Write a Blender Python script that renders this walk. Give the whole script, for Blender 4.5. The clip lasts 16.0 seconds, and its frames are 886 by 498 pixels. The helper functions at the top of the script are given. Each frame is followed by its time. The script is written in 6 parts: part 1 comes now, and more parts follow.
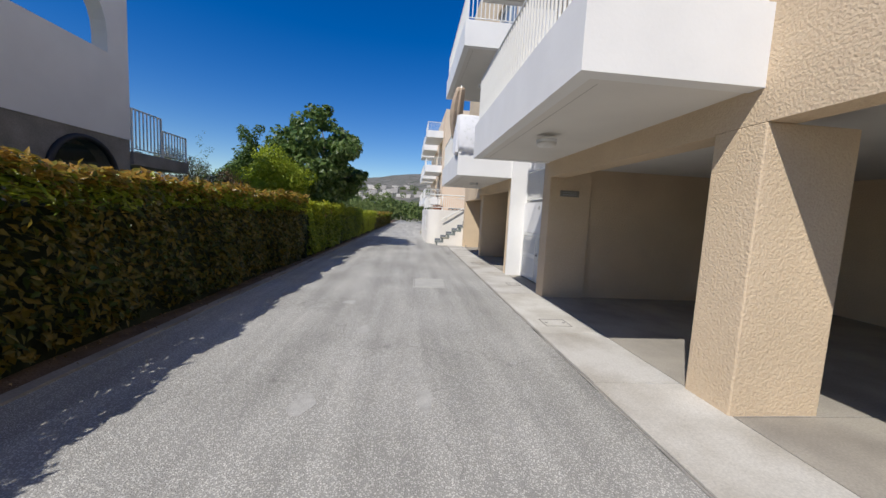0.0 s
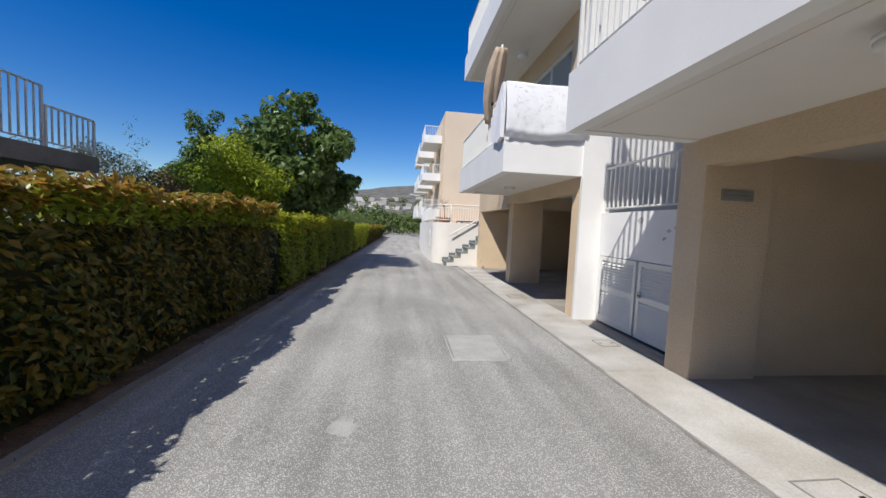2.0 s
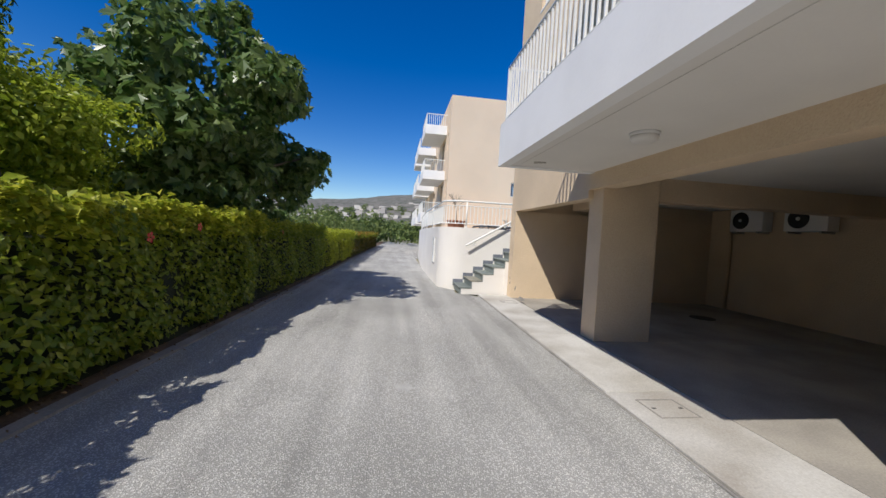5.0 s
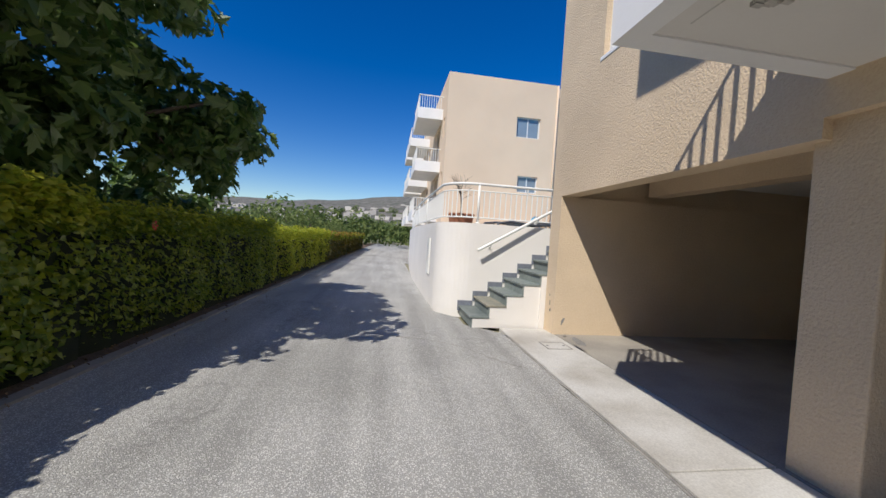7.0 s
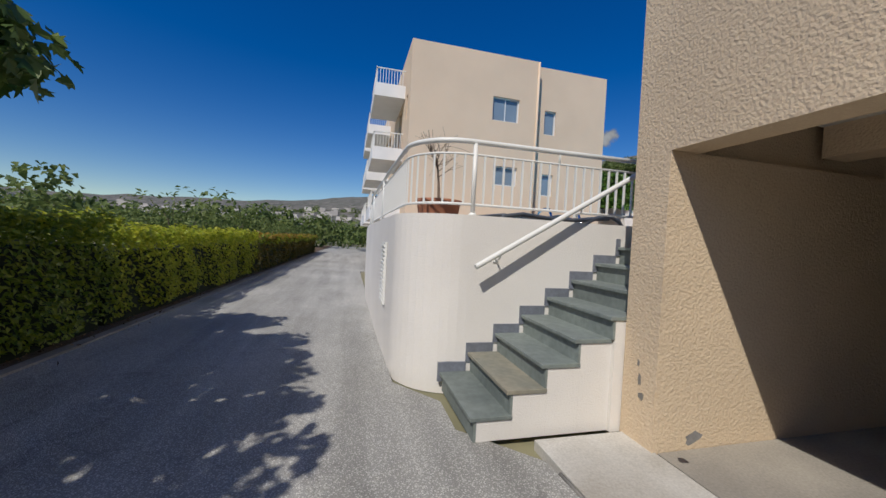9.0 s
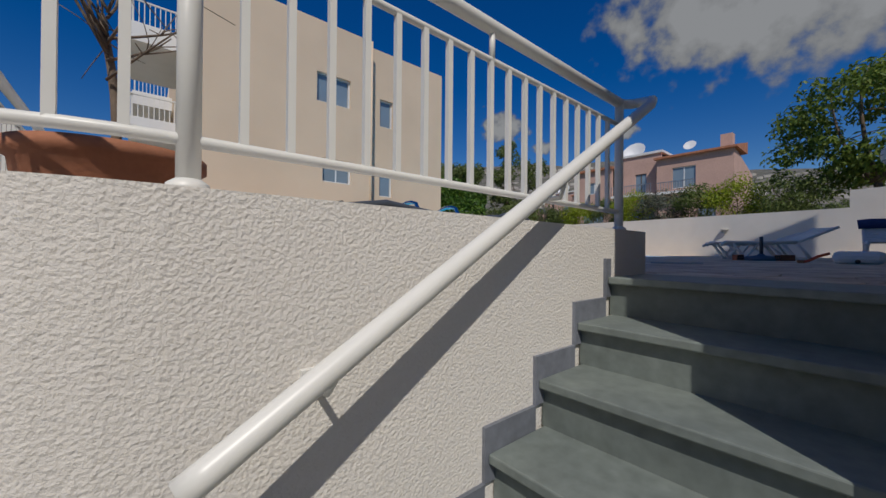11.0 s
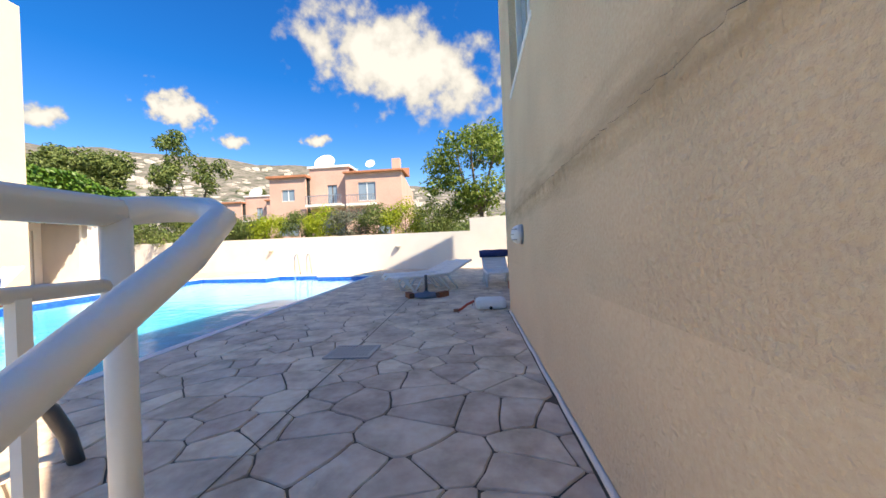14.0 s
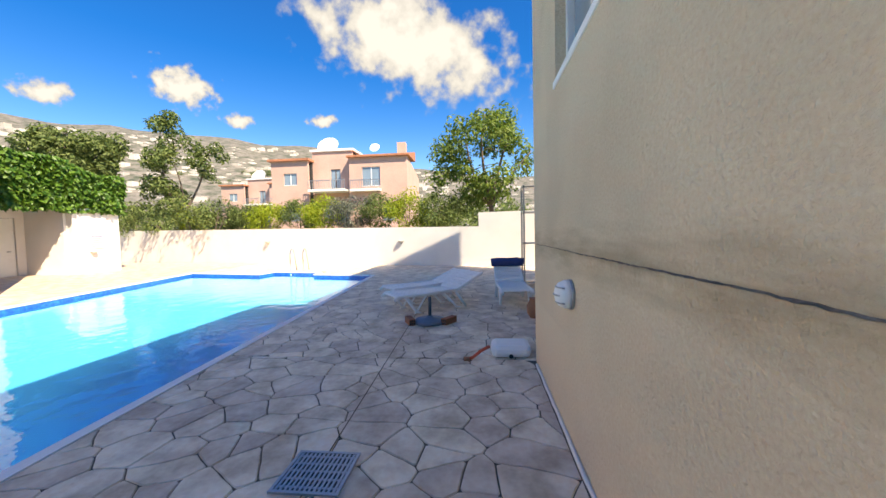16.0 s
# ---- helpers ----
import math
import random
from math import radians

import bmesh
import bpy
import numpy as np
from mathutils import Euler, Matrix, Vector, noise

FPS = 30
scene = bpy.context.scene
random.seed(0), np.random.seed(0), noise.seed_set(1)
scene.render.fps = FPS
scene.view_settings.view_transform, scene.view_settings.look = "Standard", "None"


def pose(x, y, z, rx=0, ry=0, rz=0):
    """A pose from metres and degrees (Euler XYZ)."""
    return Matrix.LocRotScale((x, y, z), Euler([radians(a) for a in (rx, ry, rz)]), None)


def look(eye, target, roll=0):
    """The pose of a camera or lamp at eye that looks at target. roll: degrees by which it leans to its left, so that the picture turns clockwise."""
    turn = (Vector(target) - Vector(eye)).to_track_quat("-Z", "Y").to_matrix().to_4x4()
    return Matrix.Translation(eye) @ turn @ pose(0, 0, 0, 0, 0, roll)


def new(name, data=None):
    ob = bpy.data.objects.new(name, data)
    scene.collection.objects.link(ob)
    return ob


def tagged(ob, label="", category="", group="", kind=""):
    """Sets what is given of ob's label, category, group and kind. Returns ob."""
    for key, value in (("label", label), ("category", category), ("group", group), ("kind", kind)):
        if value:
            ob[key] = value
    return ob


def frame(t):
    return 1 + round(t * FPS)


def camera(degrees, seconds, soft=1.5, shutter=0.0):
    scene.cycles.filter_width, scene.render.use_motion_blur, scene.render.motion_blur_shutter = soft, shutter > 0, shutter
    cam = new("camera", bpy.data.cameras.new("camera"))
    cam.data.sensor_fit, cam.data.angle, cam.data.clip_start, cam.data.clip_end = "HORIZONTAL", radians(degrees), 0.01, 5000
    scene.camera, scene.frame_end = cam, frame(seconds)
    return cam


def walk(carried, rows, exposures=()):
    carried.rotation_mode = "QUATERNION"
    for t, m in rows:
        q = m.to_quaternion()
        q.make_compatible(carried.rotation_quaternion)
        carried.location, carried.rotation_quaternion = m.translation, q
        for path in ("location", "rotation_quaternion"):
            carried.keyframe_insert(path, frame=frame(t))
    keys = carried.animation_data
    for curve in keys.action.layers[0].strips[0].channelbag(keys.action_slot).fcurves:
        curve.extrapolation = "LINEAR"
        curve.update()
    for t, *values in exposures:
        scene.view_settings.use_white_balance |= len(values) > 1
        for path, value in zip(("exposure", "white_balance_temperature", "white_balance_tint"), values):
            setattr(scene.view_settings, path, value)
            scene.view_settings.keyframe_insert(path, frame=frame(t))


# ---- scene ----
cam = camera(101.5, 16.0)
PATH = [
    (0, (0.212, -0.267, 1.552), (0.411, 1.714, 1.358), 3.0),
    (0.5, (0.041, 0.594, 1.577), (0.277, 2.566, 1.342), 3.0),
    (1, (-0.095, 1.359, 1.602), (0.155, 3.327, 1.347), 2.5),
    (1.5, (-0.252, 2.16, 1.605), (0.004, 4.134, 1.417), 2.7),
    (2, (-0.342, 3.022, 1.588), (-0.084, 5.002, 1.461), 2.6),
    (2.5, (-0.359, 3.872, 1.589), (-0.102, 5.852, 1.478), 2.7),
    (3, (-0.345, 4.718, 1.58), (-0.091, 6.699, 1.475), 2.7),
    (5.5, (0.022, 8.989, 1.478), (0.288, 10.97, 1.407), 3.3),
    (6, (0.092, 9.841, 1.499), (0.358, 11.822, 1.428), 3.0),
    (6.5, (0.146, 10.738, 1.46), (0.423, 12.718, 1.396), 3.6),
    (7, (0.235, 11.586, 1.424), (0.544, 13.561, 1.365), 3.6),
    (7.5, (0.348, 12.398, 1.434), (0.671, 14.371, 1.376), 3.4),
    (8, (0.494, 13.221, 1.43), (0.871, 15.184, 1.379), 3.3),
    (10.3, (1.257, 16.76, 1.54), (2.12, 18.563, 1.501), 2.6),
    (10.5, (1.404, 17.024, 1.539), (2.365, 18.778, 1.506), 2.5),
    (11, (1.8486, 17.3988, 1.6246), (3.1361, 18.9292, 1.6351), 0.5),
    (11.5, (2.2542, 17.6587, 1.7936), (3.8672, 18.8417, 1.7949), -0.5),
    (12, (2.4725, 17.7305, 1.935), (4.2577, 18.6304, 1.9346), -1.3),
    (12.5, (2.7977, 17.7158, 2.0394), (4.7007, 18.3297, 2.0295), -1.7),
    (13, (3.0427, 17.7386, 2.1596), (5.0035, 18.1312, 2.1631), -1.8),
    (13.5, (3.247, 17.721, 2.263), (5.235, 17.937, 2.262), -2.4),
    (14, (3.403, 17.72, 2.411), (5.395, 17.894, 2.409), -2.3),
    (14.5, (3.653, 17.695, 2.556), (5.646, 17.868, 2.556), -2.0),
    (15, (3.953, 17.731, 2.7), (5.946, 17.898, 2.69), -1.6),
    (15.5, (4.23, 17.844, 2.864), (6.223, 18.011, 2.822), -1.4),
    (16, (4.547, 17.845, 2.947), (6.534, 18.05, 2.856), -1.3),
]
EXPOSURES = [(0, 0.2, 6500, 10), (3, 0.3, 6500, 10), (7, 0.25, 6550, 10), (8, 0.1, 6600, 10), (10.3, -0.45, 6600, 10), (11, -0.55, 6700, 10), (11.5, -0.6, 6800, 10), (12.0, -0.3, 7000, 10),
             (12.5, 0.68, 7300, 10), (13, 1.05, 7700, 10), (13.6, 1.36, 8200, 10), (14.5, 1.46, 8500, 10), (16, 1.46, 8600, 10)]
walk(cam, [(t, look(eye, target, roll)) for t, eye, target, roll in PATH], EXPOSURES)

# ---- world, sun, exposure ----
SUN_TRAVEL = Vector((0.56, 0.69, -1.0)).normalized()
world = bpy.data.worlds.new("sky")
scene.world = world
world.use_nodes = True
wn = world.node_tree.nodes
sky = wn.new("ShaderNodeTexSky")
sky.sky_type = "NISHITA"
sky.sun_disc = False
sky.sun_elevation = math.asin(-SUN_TRAVEL.z)
sky.sun_rotation = math.atan2(-SUN_TRAVEL.x, -SUN_TRAVEL.y)
sky.altitude = 150
sky.air_density = 1.0
sky.dust_density = 0.0
sky.ozone_density = 2.2
deeper = wn.new("ShaderNodeHueSaturation")
deeper.inputs["Hue"].default_value = 0.516
deeper.inputs["Saturation"].default_value = 1.5
world.node_tree.links.new(sky.outputs["Color"], deeper.inputs["Color"])
world.node_tree.links.new(deeper.outputs["Color"], wn["Background"].inputs["Color"])
wn["Background"].inputs["Strength"].default_value = 0.098
sun = new("sun", bpy.data.lights.new("sun", "SUN"))
sun.data.energy = 3.9
sun.data.angle = radians(0.5)
sun.data.color = (1.0, 0.96, 0.90)
sun.matrix_world = look((0, 0, 40), Vector((0, 0, 40)) + SUN_TRAVEL)


# ---- materials ----
def mat(name, color, rough=0.8, metal=0.0, vary=0.25, scale=3.0, grain=60.0, grain_amt=0.15, bump=0.15, bump_scale=None,
        other=None, island=0.0, per_object=0.0, spec=0.5, bump_dist=0.01):
    """A procedural surface: base colour varied at two scales, a fine bump, and variation by piece."""
    m = bpy.data.materials.new(name)
    m.use_nodes = True
    nt = m.node_tree
    n, ln = nt.nodes, nt.links.new
    b = n["Principled BSDF"]
    b.inputs["Roughness"].default_value = rough
    b.inputs["Metallic"].default_value = metal
    b.inputs["Specular IOR Level"].default_value = spec
    tc = n.new("ShaderNodeTexCoord")
    big = n.new("ShaderNodeTexNoise")
    big.inputs["Scale"].default_value = scale
    big.inputs["Detail"].default_value = 5
    fine = n.new("ShaderNodeTexNoise")
    fine.inputs["Scale"].default_value = grain
    fine.inputs["Detail"].default_value = 3
    ln(tc.outputs["Object"], big.inputs["Vector"])
    ln(tc.outputs["Object"], fine.inputs["Vector"])
    other = other or tuple(c * (1 - vary) for c in color)
    ramp = n.new("ShaderNodeValToRGB")
    ramp.color_ramp.elements[0].position, ramp.color_ramp.elements[1].position = 0.32, 0.62
    ramp.color_ramp.elements[0].color = (*other, 1)
    ramp.color_ramp.elements[1].color = (*color, 1)
    ln(big.outputs["Fac"], ramp.inputs["Fac"])
    mul = n.new("ShaderNodeMix")
    mul.data_type, mul.blend_type = "RGBA", "OVERLAY"
    mul.inputs["Factor"].default_value = grain_amt
    ln(ramp.outputs["Color"], mul.inputs["A"])
    ln(fine.outputs["Fac"], mul.inputs["B"])
    out = mul.outputs["Result"]
    if island or per_object:
        rnd = n.new("ShaderNodeNewGeometry").outputs["Random Per Island"] if island else n.new("ShaderNodeObjectInfo").outputs["Random"]
        hsv = n.new("ShaderNodeHueSaturation")
        amount = island or per_object
        for sock, lo, hi in (("Value", 1 - amount, 1 + amount), ("Hue", 0.5 - 0.05 * amount, 0.5 + 0.05 * amount)):
            mr = n.new("ShaderNodeMapRange")
            mr.inputs["To Min"].default_value, mr.inputs["To Max"].default_value = lo, hi
            ln(rnd, mr.inputs["Value"])
            ln(mr.outputs["Result"], hsv.inputs[sock])
        ln(out, hsv.inputs["Color"])
        out = hsv.outputs["Color"]
    ln(out, b.inputs["Base Color"])
    if bump:
        bt = fine
        if bump_scale:
            bt = n.new("ShaderNodeTexNoise")
            bt.inputs["Scale"].default_value = bump_scale
            bt.inputs["Detail"].default_value = 4
            ln(tc.outputs["Object"], bt.inputs["Vector"])
        bp = n.new("ShaderNodeBump")
        bp.inputs["Strength"].default_value = bump
        bp.inputs["Distance"].default_value = bump_dist
        ln(bt.outputs["Fac"], bp.inputs["Height"])
        ln(bp.outputs["Normal"], b.inputs["Normal"])
    return m


def leaf_mat(name, color, second, rough=0.45, spec=0.4, through_light=0.28):
    """Leaves: colour from one to another by leaf, with some light passing through."""
    m = bpy.data.materials.new(name)
    m.use_nodes = True
    n, ln = m.node_tree.nodes, m.node_tree.links.new
    b = n["Principled BSDF"]
    rnd = n.new("ShaderNodeNewGeometry")
    ramp = n.new("ShaderNodeValToRGB")
    ramp.color_ramp.elements[0].color = (*color, 1)
    ramp.color_ramp.elements[1].color = (*second, 1)
    ln(rnd.outputs["Random Per Island"], ramp.inputs["Fac"])
    ln(ramp.outputs["Color"], b.inputs["Base Color"])
    b.inputs["Roughness"].default_value = rough
    b.inputs["Specular IOR Level"].default_value = spec
    tr = n.new("ShaderNodeBsdfTranslucent")
    ln(ramp.outputs["Color"], tr.inputs["Color"])
    mx = n.new("ShaderNodeMixShader")
    mx.inputs["Fac"].default_value = through_light
    ln(b.outputs["BSDF"], mx.inputs[1])
    ln(tr.outputs["BSDF"], mx.inputs[2])
    ln(mx.outputs["Shader"], n["Material Output"].inputs["Surface"])
    return m


def glass_mat(name, color=(0.05, 0.09, 0.13), rough=0.05):
    m = mat(name, color, rough=rough, vary=0.1, scale=1.0, bump=0.0, spec=1.0)
    return m


STUCCO = mat("beige_stucco", (0.70, 0.55, 0.38), rough=0.92, vary=0.13, scale=0.9, grain=55, grain_amt=0.16, bump=0.75, bump_scale=48, bump_dist=0.014, spec=0.2)
STUCCO_FAR = mat("beige_render", (0.74, 0.575, 0.415), rough=0.92, vary=0.07, scale=0.5, grain=30, grain_amt=0.06, bump=0.15, bump_scale=20, spec=0.2)
WHITE = mat("white_paint", (0.80, 0.79, 0.77), rough=0.75, vary=0.06, scale=1.3, grain=40, grain_amt=0.06, bump=0.12, bump_scale=30, spec=0.3)
SOFFIT = mat("white_soffit", (0.74, 0.71, 0.66), rough=0.85, vary=0.08, scale=0.8, grain=40, grain_amt=0.05, bump=0.08, bump_scale=24, spec=0.2)
ROUGHCAST = mat("white_roughcast", (0.80, 0.76, 0.70), rough=0.92, vary=0.06, scale=1.1, grain=60, grain_amt=0.12, bump=0.6, bump_scale=105, bump_dist=0.010, spec=0.2)
METAL_WHITE = mat("white_enamelled_metal", (0.80, 0.79, 0.74), rough=0.38, vary=0.05, scale=4, grain=30, grain_amt=0.03, bump=0.03)
PLASTIC_WHITE = mat("white_plastic", (0.80, 0.80, 0.79), rough=0.4, vary=0.05, scale=3, grain=30, grain_amt=0.03, bump=0.02)
SLATE = mat("green_grey_slate", (0.205, 0.235, 0.215), rough=0.55, other=(0.15, 0.175, 0.165), scale=2.2, grain=18, grain_amt=0.35, bump=0.10, bump_scale=26, per_object=0.12)
SLATE_TAN = mat("tan_slate", (0.30, 0.27, 0.20), rough=0.6, other=(0.21, 0.21, 0.17), scale=2.2, grain=18, grain_amt=0.3, bump=0.10, bump_scale=26)
SLATE_BLUE = mat("blue_grey_skirting_slate", (0.20, 0.215, 0.25), rough=0.55, vary=0.2, scale=6, grain=25, grain_amt=0.3, bump=0.12, per_object=0.15)
CONCRETE = mat("pale_concrete", (0.55, 0.53, 0.485), rough=0.9, other=(0.38, 0.35, 0.30), scale=1.3, grain=70, grain_amt=0.3, bump=0.25, bump_scale=60, per_object=0.06)
CONCRETE_DARK = mat("weathered_concrete", (0.30, 0.28, 0.25), rough=0.9, vary=0.35, scale=1.6, grain=40, grain_amt=0.3, bump=0.4, bump_scale=24)
SOIL = mat("dry_soil", (0.15, 0.10, 0.065), rough=0.97, vary=0.45, scale=4, grain=60, grain_amt=0.4, bump=0.8, bump_scale=30, bump_dist=0.03)
GROUND = mat("dry_ground", (0.27, 0.24, 0.15), rough=0.97, other=(0.12, 0.14, 0.06), scale=0.05, grain=1.2, grain_amt=0.4, bump=0.4)
DECK = mat("stamped_stone", (0.79, 0.635, 0.485), rough=0.6, other=(0.50, 0.365, 0.255), scale=3.4, grain=16, grain_amt=0.35, bump=0.5, bump_scale=14, bump_dist=0.02, per_object=0.15)
DECK_FAR = mat("stamped_stone_spread", (0.79, 0.635, 0.485), rough=0.6, other=(0.50, 0.365, 0.255), scale=3.4, grain=16, grain_amt=0.35, bump=0.5, bump_scale=14, bump_dist=0.02, island=0.15)
JOINT = mat("dark_joint", (0.16, 0.115, 0.08), rough=0.9, vary=0.3, scale=5, bump=0.2)
GREY_TUBE = mat("grey_resin", (0.075, 0.085, 0.10), rough=0.42, vary=0.15, scale=5, bump=0.05)
CHROME = mat("polished_steel", (0.72, 0.72, 0.72), rough=0.12, metal=1.0, vary=0.05, bump=0.0)
STEEL = mat("galvanised_steel", (0.42, 0.43, 0.44), rough=0.4, metal=0.8, vary=0.15, bump=0.05)
FRAME = mat("white_aluminium", (0.74, 0.75, 0.75), rough=0.4, vary=0.05, bump=0.0)
GLASS = glass_mat("window_glass", (0.22, 0.29, 0.35))
BLACK = mat("black_rubber", (0.02, 0.02, 0.022), rough=0.6, vary=0.2, bump=0.1)
TERRACOTTA = mat("terracotta", (0.42, 0.17, 0.09), rough=0.8, vary=0.2, scale=6, grain=40, bump=0.15)
BARK = mat("bark", (0.17, 0.13, 0.10), rough=0.95, vary=0.4, scale=8, grain=40, grain_amt=0.4, bump=0.7)
TWIG = mat("dry_twig", (0.20, 0.15, 0.11), rough=0.9, vary=0.3, scale=10, bump=0.3)
FABRIC_WHITE = mat("white_cotton", (0.80, 0.80, 0.82), rough=0.9, vary=0.05, scale=9, grain=120, grain_amt=0.05, bump=0.12)
FABRIC_BEIGE = mat("beige_canvas", (0.52, 0.40, 0.29), rough=0.9, vary=0.15, scale=6, grain=100, bump=0.15)
BLUE_PAD = mat("navy_cushion", (0.02, 0.045, 0.17), rough=0.8, vary=0.2, scale=6, grain=80, bump=0.2)
PINK = mat("pink_render", (0.60, 0.39, 0.32), rough=0.9, vary=0.12, scale=0.5, grain=8, bump=0.1)
ROOF_TILE = mat("clay_roof_tile", (0.48, 0.20, 0.11), rough=0.85, vary=0.3, scale=2, grain=10, bump=0.2)
# Near-black foliage core: the shade between leaves is put into its colour.
FOLIAGE_SHADE = mat("hedge_shade", (0.018, 0.026, 0.010), rough=1.0, vary=0.3, scale=6, bump=0.3)
BRICK = mat("hollow_clay_brick", (0.30, 0.11, 0.06), rough=0.9, vary=0.3, scale=14, bump=0.3)
RED = mat("orange_red_plastic", (0.65, 0.09, 0.03), rough=0.45, vary=0.1, bump=0.02)
LAMP_SHADE = mat("opal_lamp", (0.72, 0.70, 0.66), rough=0.35, vary=0.04, bump=0.0)
INK = mat("blue_print", (0.05, 0.09, 0.30), rough=0.7, vary=0.1, bump=0.0)
# Near-black colour painted where deep recesses would only be shaded.
RECESS_SHADE = mat("painted_recess_shade", (0.03, 0.03, 0.03), rough=0.9, vary=0.2, bump=0.0)


def asphalt():
    """Worn grey asphalt: pale aggregate, soft tyre tracks along the road, dark cracks and patches."""
    m = mat("worn_asphalt", (0.54, 0.525, 0.485), rough=0.93, other=(0.42, 0.41, 0.375), scale=0.55, grain=150, grain_amt=0.5, bump=0.9, bump_scale=120, bump_dist=0.012, spec=0.25)
    n, ln = m.node_tree.nodes, m.node_tree.links.new
    b = n["Principled BSDF"]
    src = b.inputs["Base Color"].links[0].from_socket
    tc = n.new("ShaderNodeTexCoord")
    mp = n.new("ShaderNodeMapping")
    mp.inputs["Scale"].default_value = (1.5, 0.10, 1)
    streak = n.new("ShaderNodeTexNoise")
    streak.inputs["Scale"].default_value = 2.0
    streak.inputs["Detail"].default_value = 4
    ln(tc.outputs["Object"], mp.inputs["Vector"])
    ln(mp.outputs["Vector"], streak.inputs["Vector"])
    speck = n.new("ShaderNodeTexVoronoi")
    speck.inputs["Scale"].default_value = 70
    ln(tc.outputs["Object"], speck.inputs["Vector"])
    sr = n.new("ShaderNodeMapRange")
    sr.inputs["From Min"].default_value, sr.inputs["From Max"].default_value = 0.1, 0.5
    sr.inputs["To Min"].default_value, sr.inputs["To Max"].default_value = 1.36, 0.66
    ln(speck.outputs["Distance"], sr.inputs["Value"])
    st = n.new("ShaderNodeMapRange")
    st.inputs["From Min"].default_value, st.inputs["From Max"].default_value = 0.3, 0.7
    st.inputs["To Min"].default_value, st.inputs["To Max"].default_value = 0.82, 1.18
    ln(streak.outputs["Fac"], st.inputs["Value"])
    mu = n.new("ShaderNodeMath")
    mu.operation = "MULTIPLY"
    ln(sr.outputs["Result"], mu.inputs[0])
    ln(st.outputs["Result"], mu.inputs[1])
    crack = n.new("ShaderNodeTexVoronoi")
    crack.feature = "DISTANCE_TO_EDGE"
    crack.inputs["Scale"].default_value = 0.16
    warp = n.new("ShaderNodeTexNoise")
    warp.inputs["Scale"].default_value = 1.6
    warp.inputs["Detail"].default_value = 6
    ln(tc.outputs["Object"], warp.inputs["Vector"])
    add = n.new("ShaderNodeVectorMath")
    add.operation = "MULTIPLY_ADD"
    add.inputs[1].default_value = (1.8, 1.8, 0)
    ln(warp.outputs["Color"], add.inputs[0])
    ln(tc.outputs["Object"], add.inputs[2])
    ln(add.outputs["Vector"], crack.inputs["Vector"])
    cr = n.new("ShaderNodeMapRange")
    cr.inputs["From Min"].default_value, cr.inputs["From Max"].default_value = 0.0, 0.004
    cr.inputs["To Min"].default_value, cr.inputs["To Max"].default_value = 0.80, 1.0
    ln(crack.outputs["Distance"], cr.inputs["Value"])
    mu2 = n.new("ShaderNodeMath")
    mu2.operation = "MULTIPLY"
    ln(mu.outputs[0], mu2.inputs[0])
    ln(cr.outputs["Result"], mu2.inputs[1])
    mx = n.new("ShaderNodeMix")
    mx.data_type, mx.blend_type = "RGBA", "MULTIPLY"
    mx.inputs["Factor"].default_value = 1.0
    ln(src, mx.inputs["A"])
    ln(mu2.outputs[0], mx.inputs["B"])
    ln(mx.outputs["Result"], b.inputs["Base Color"])
    return m


ASPHALT = asphalt()


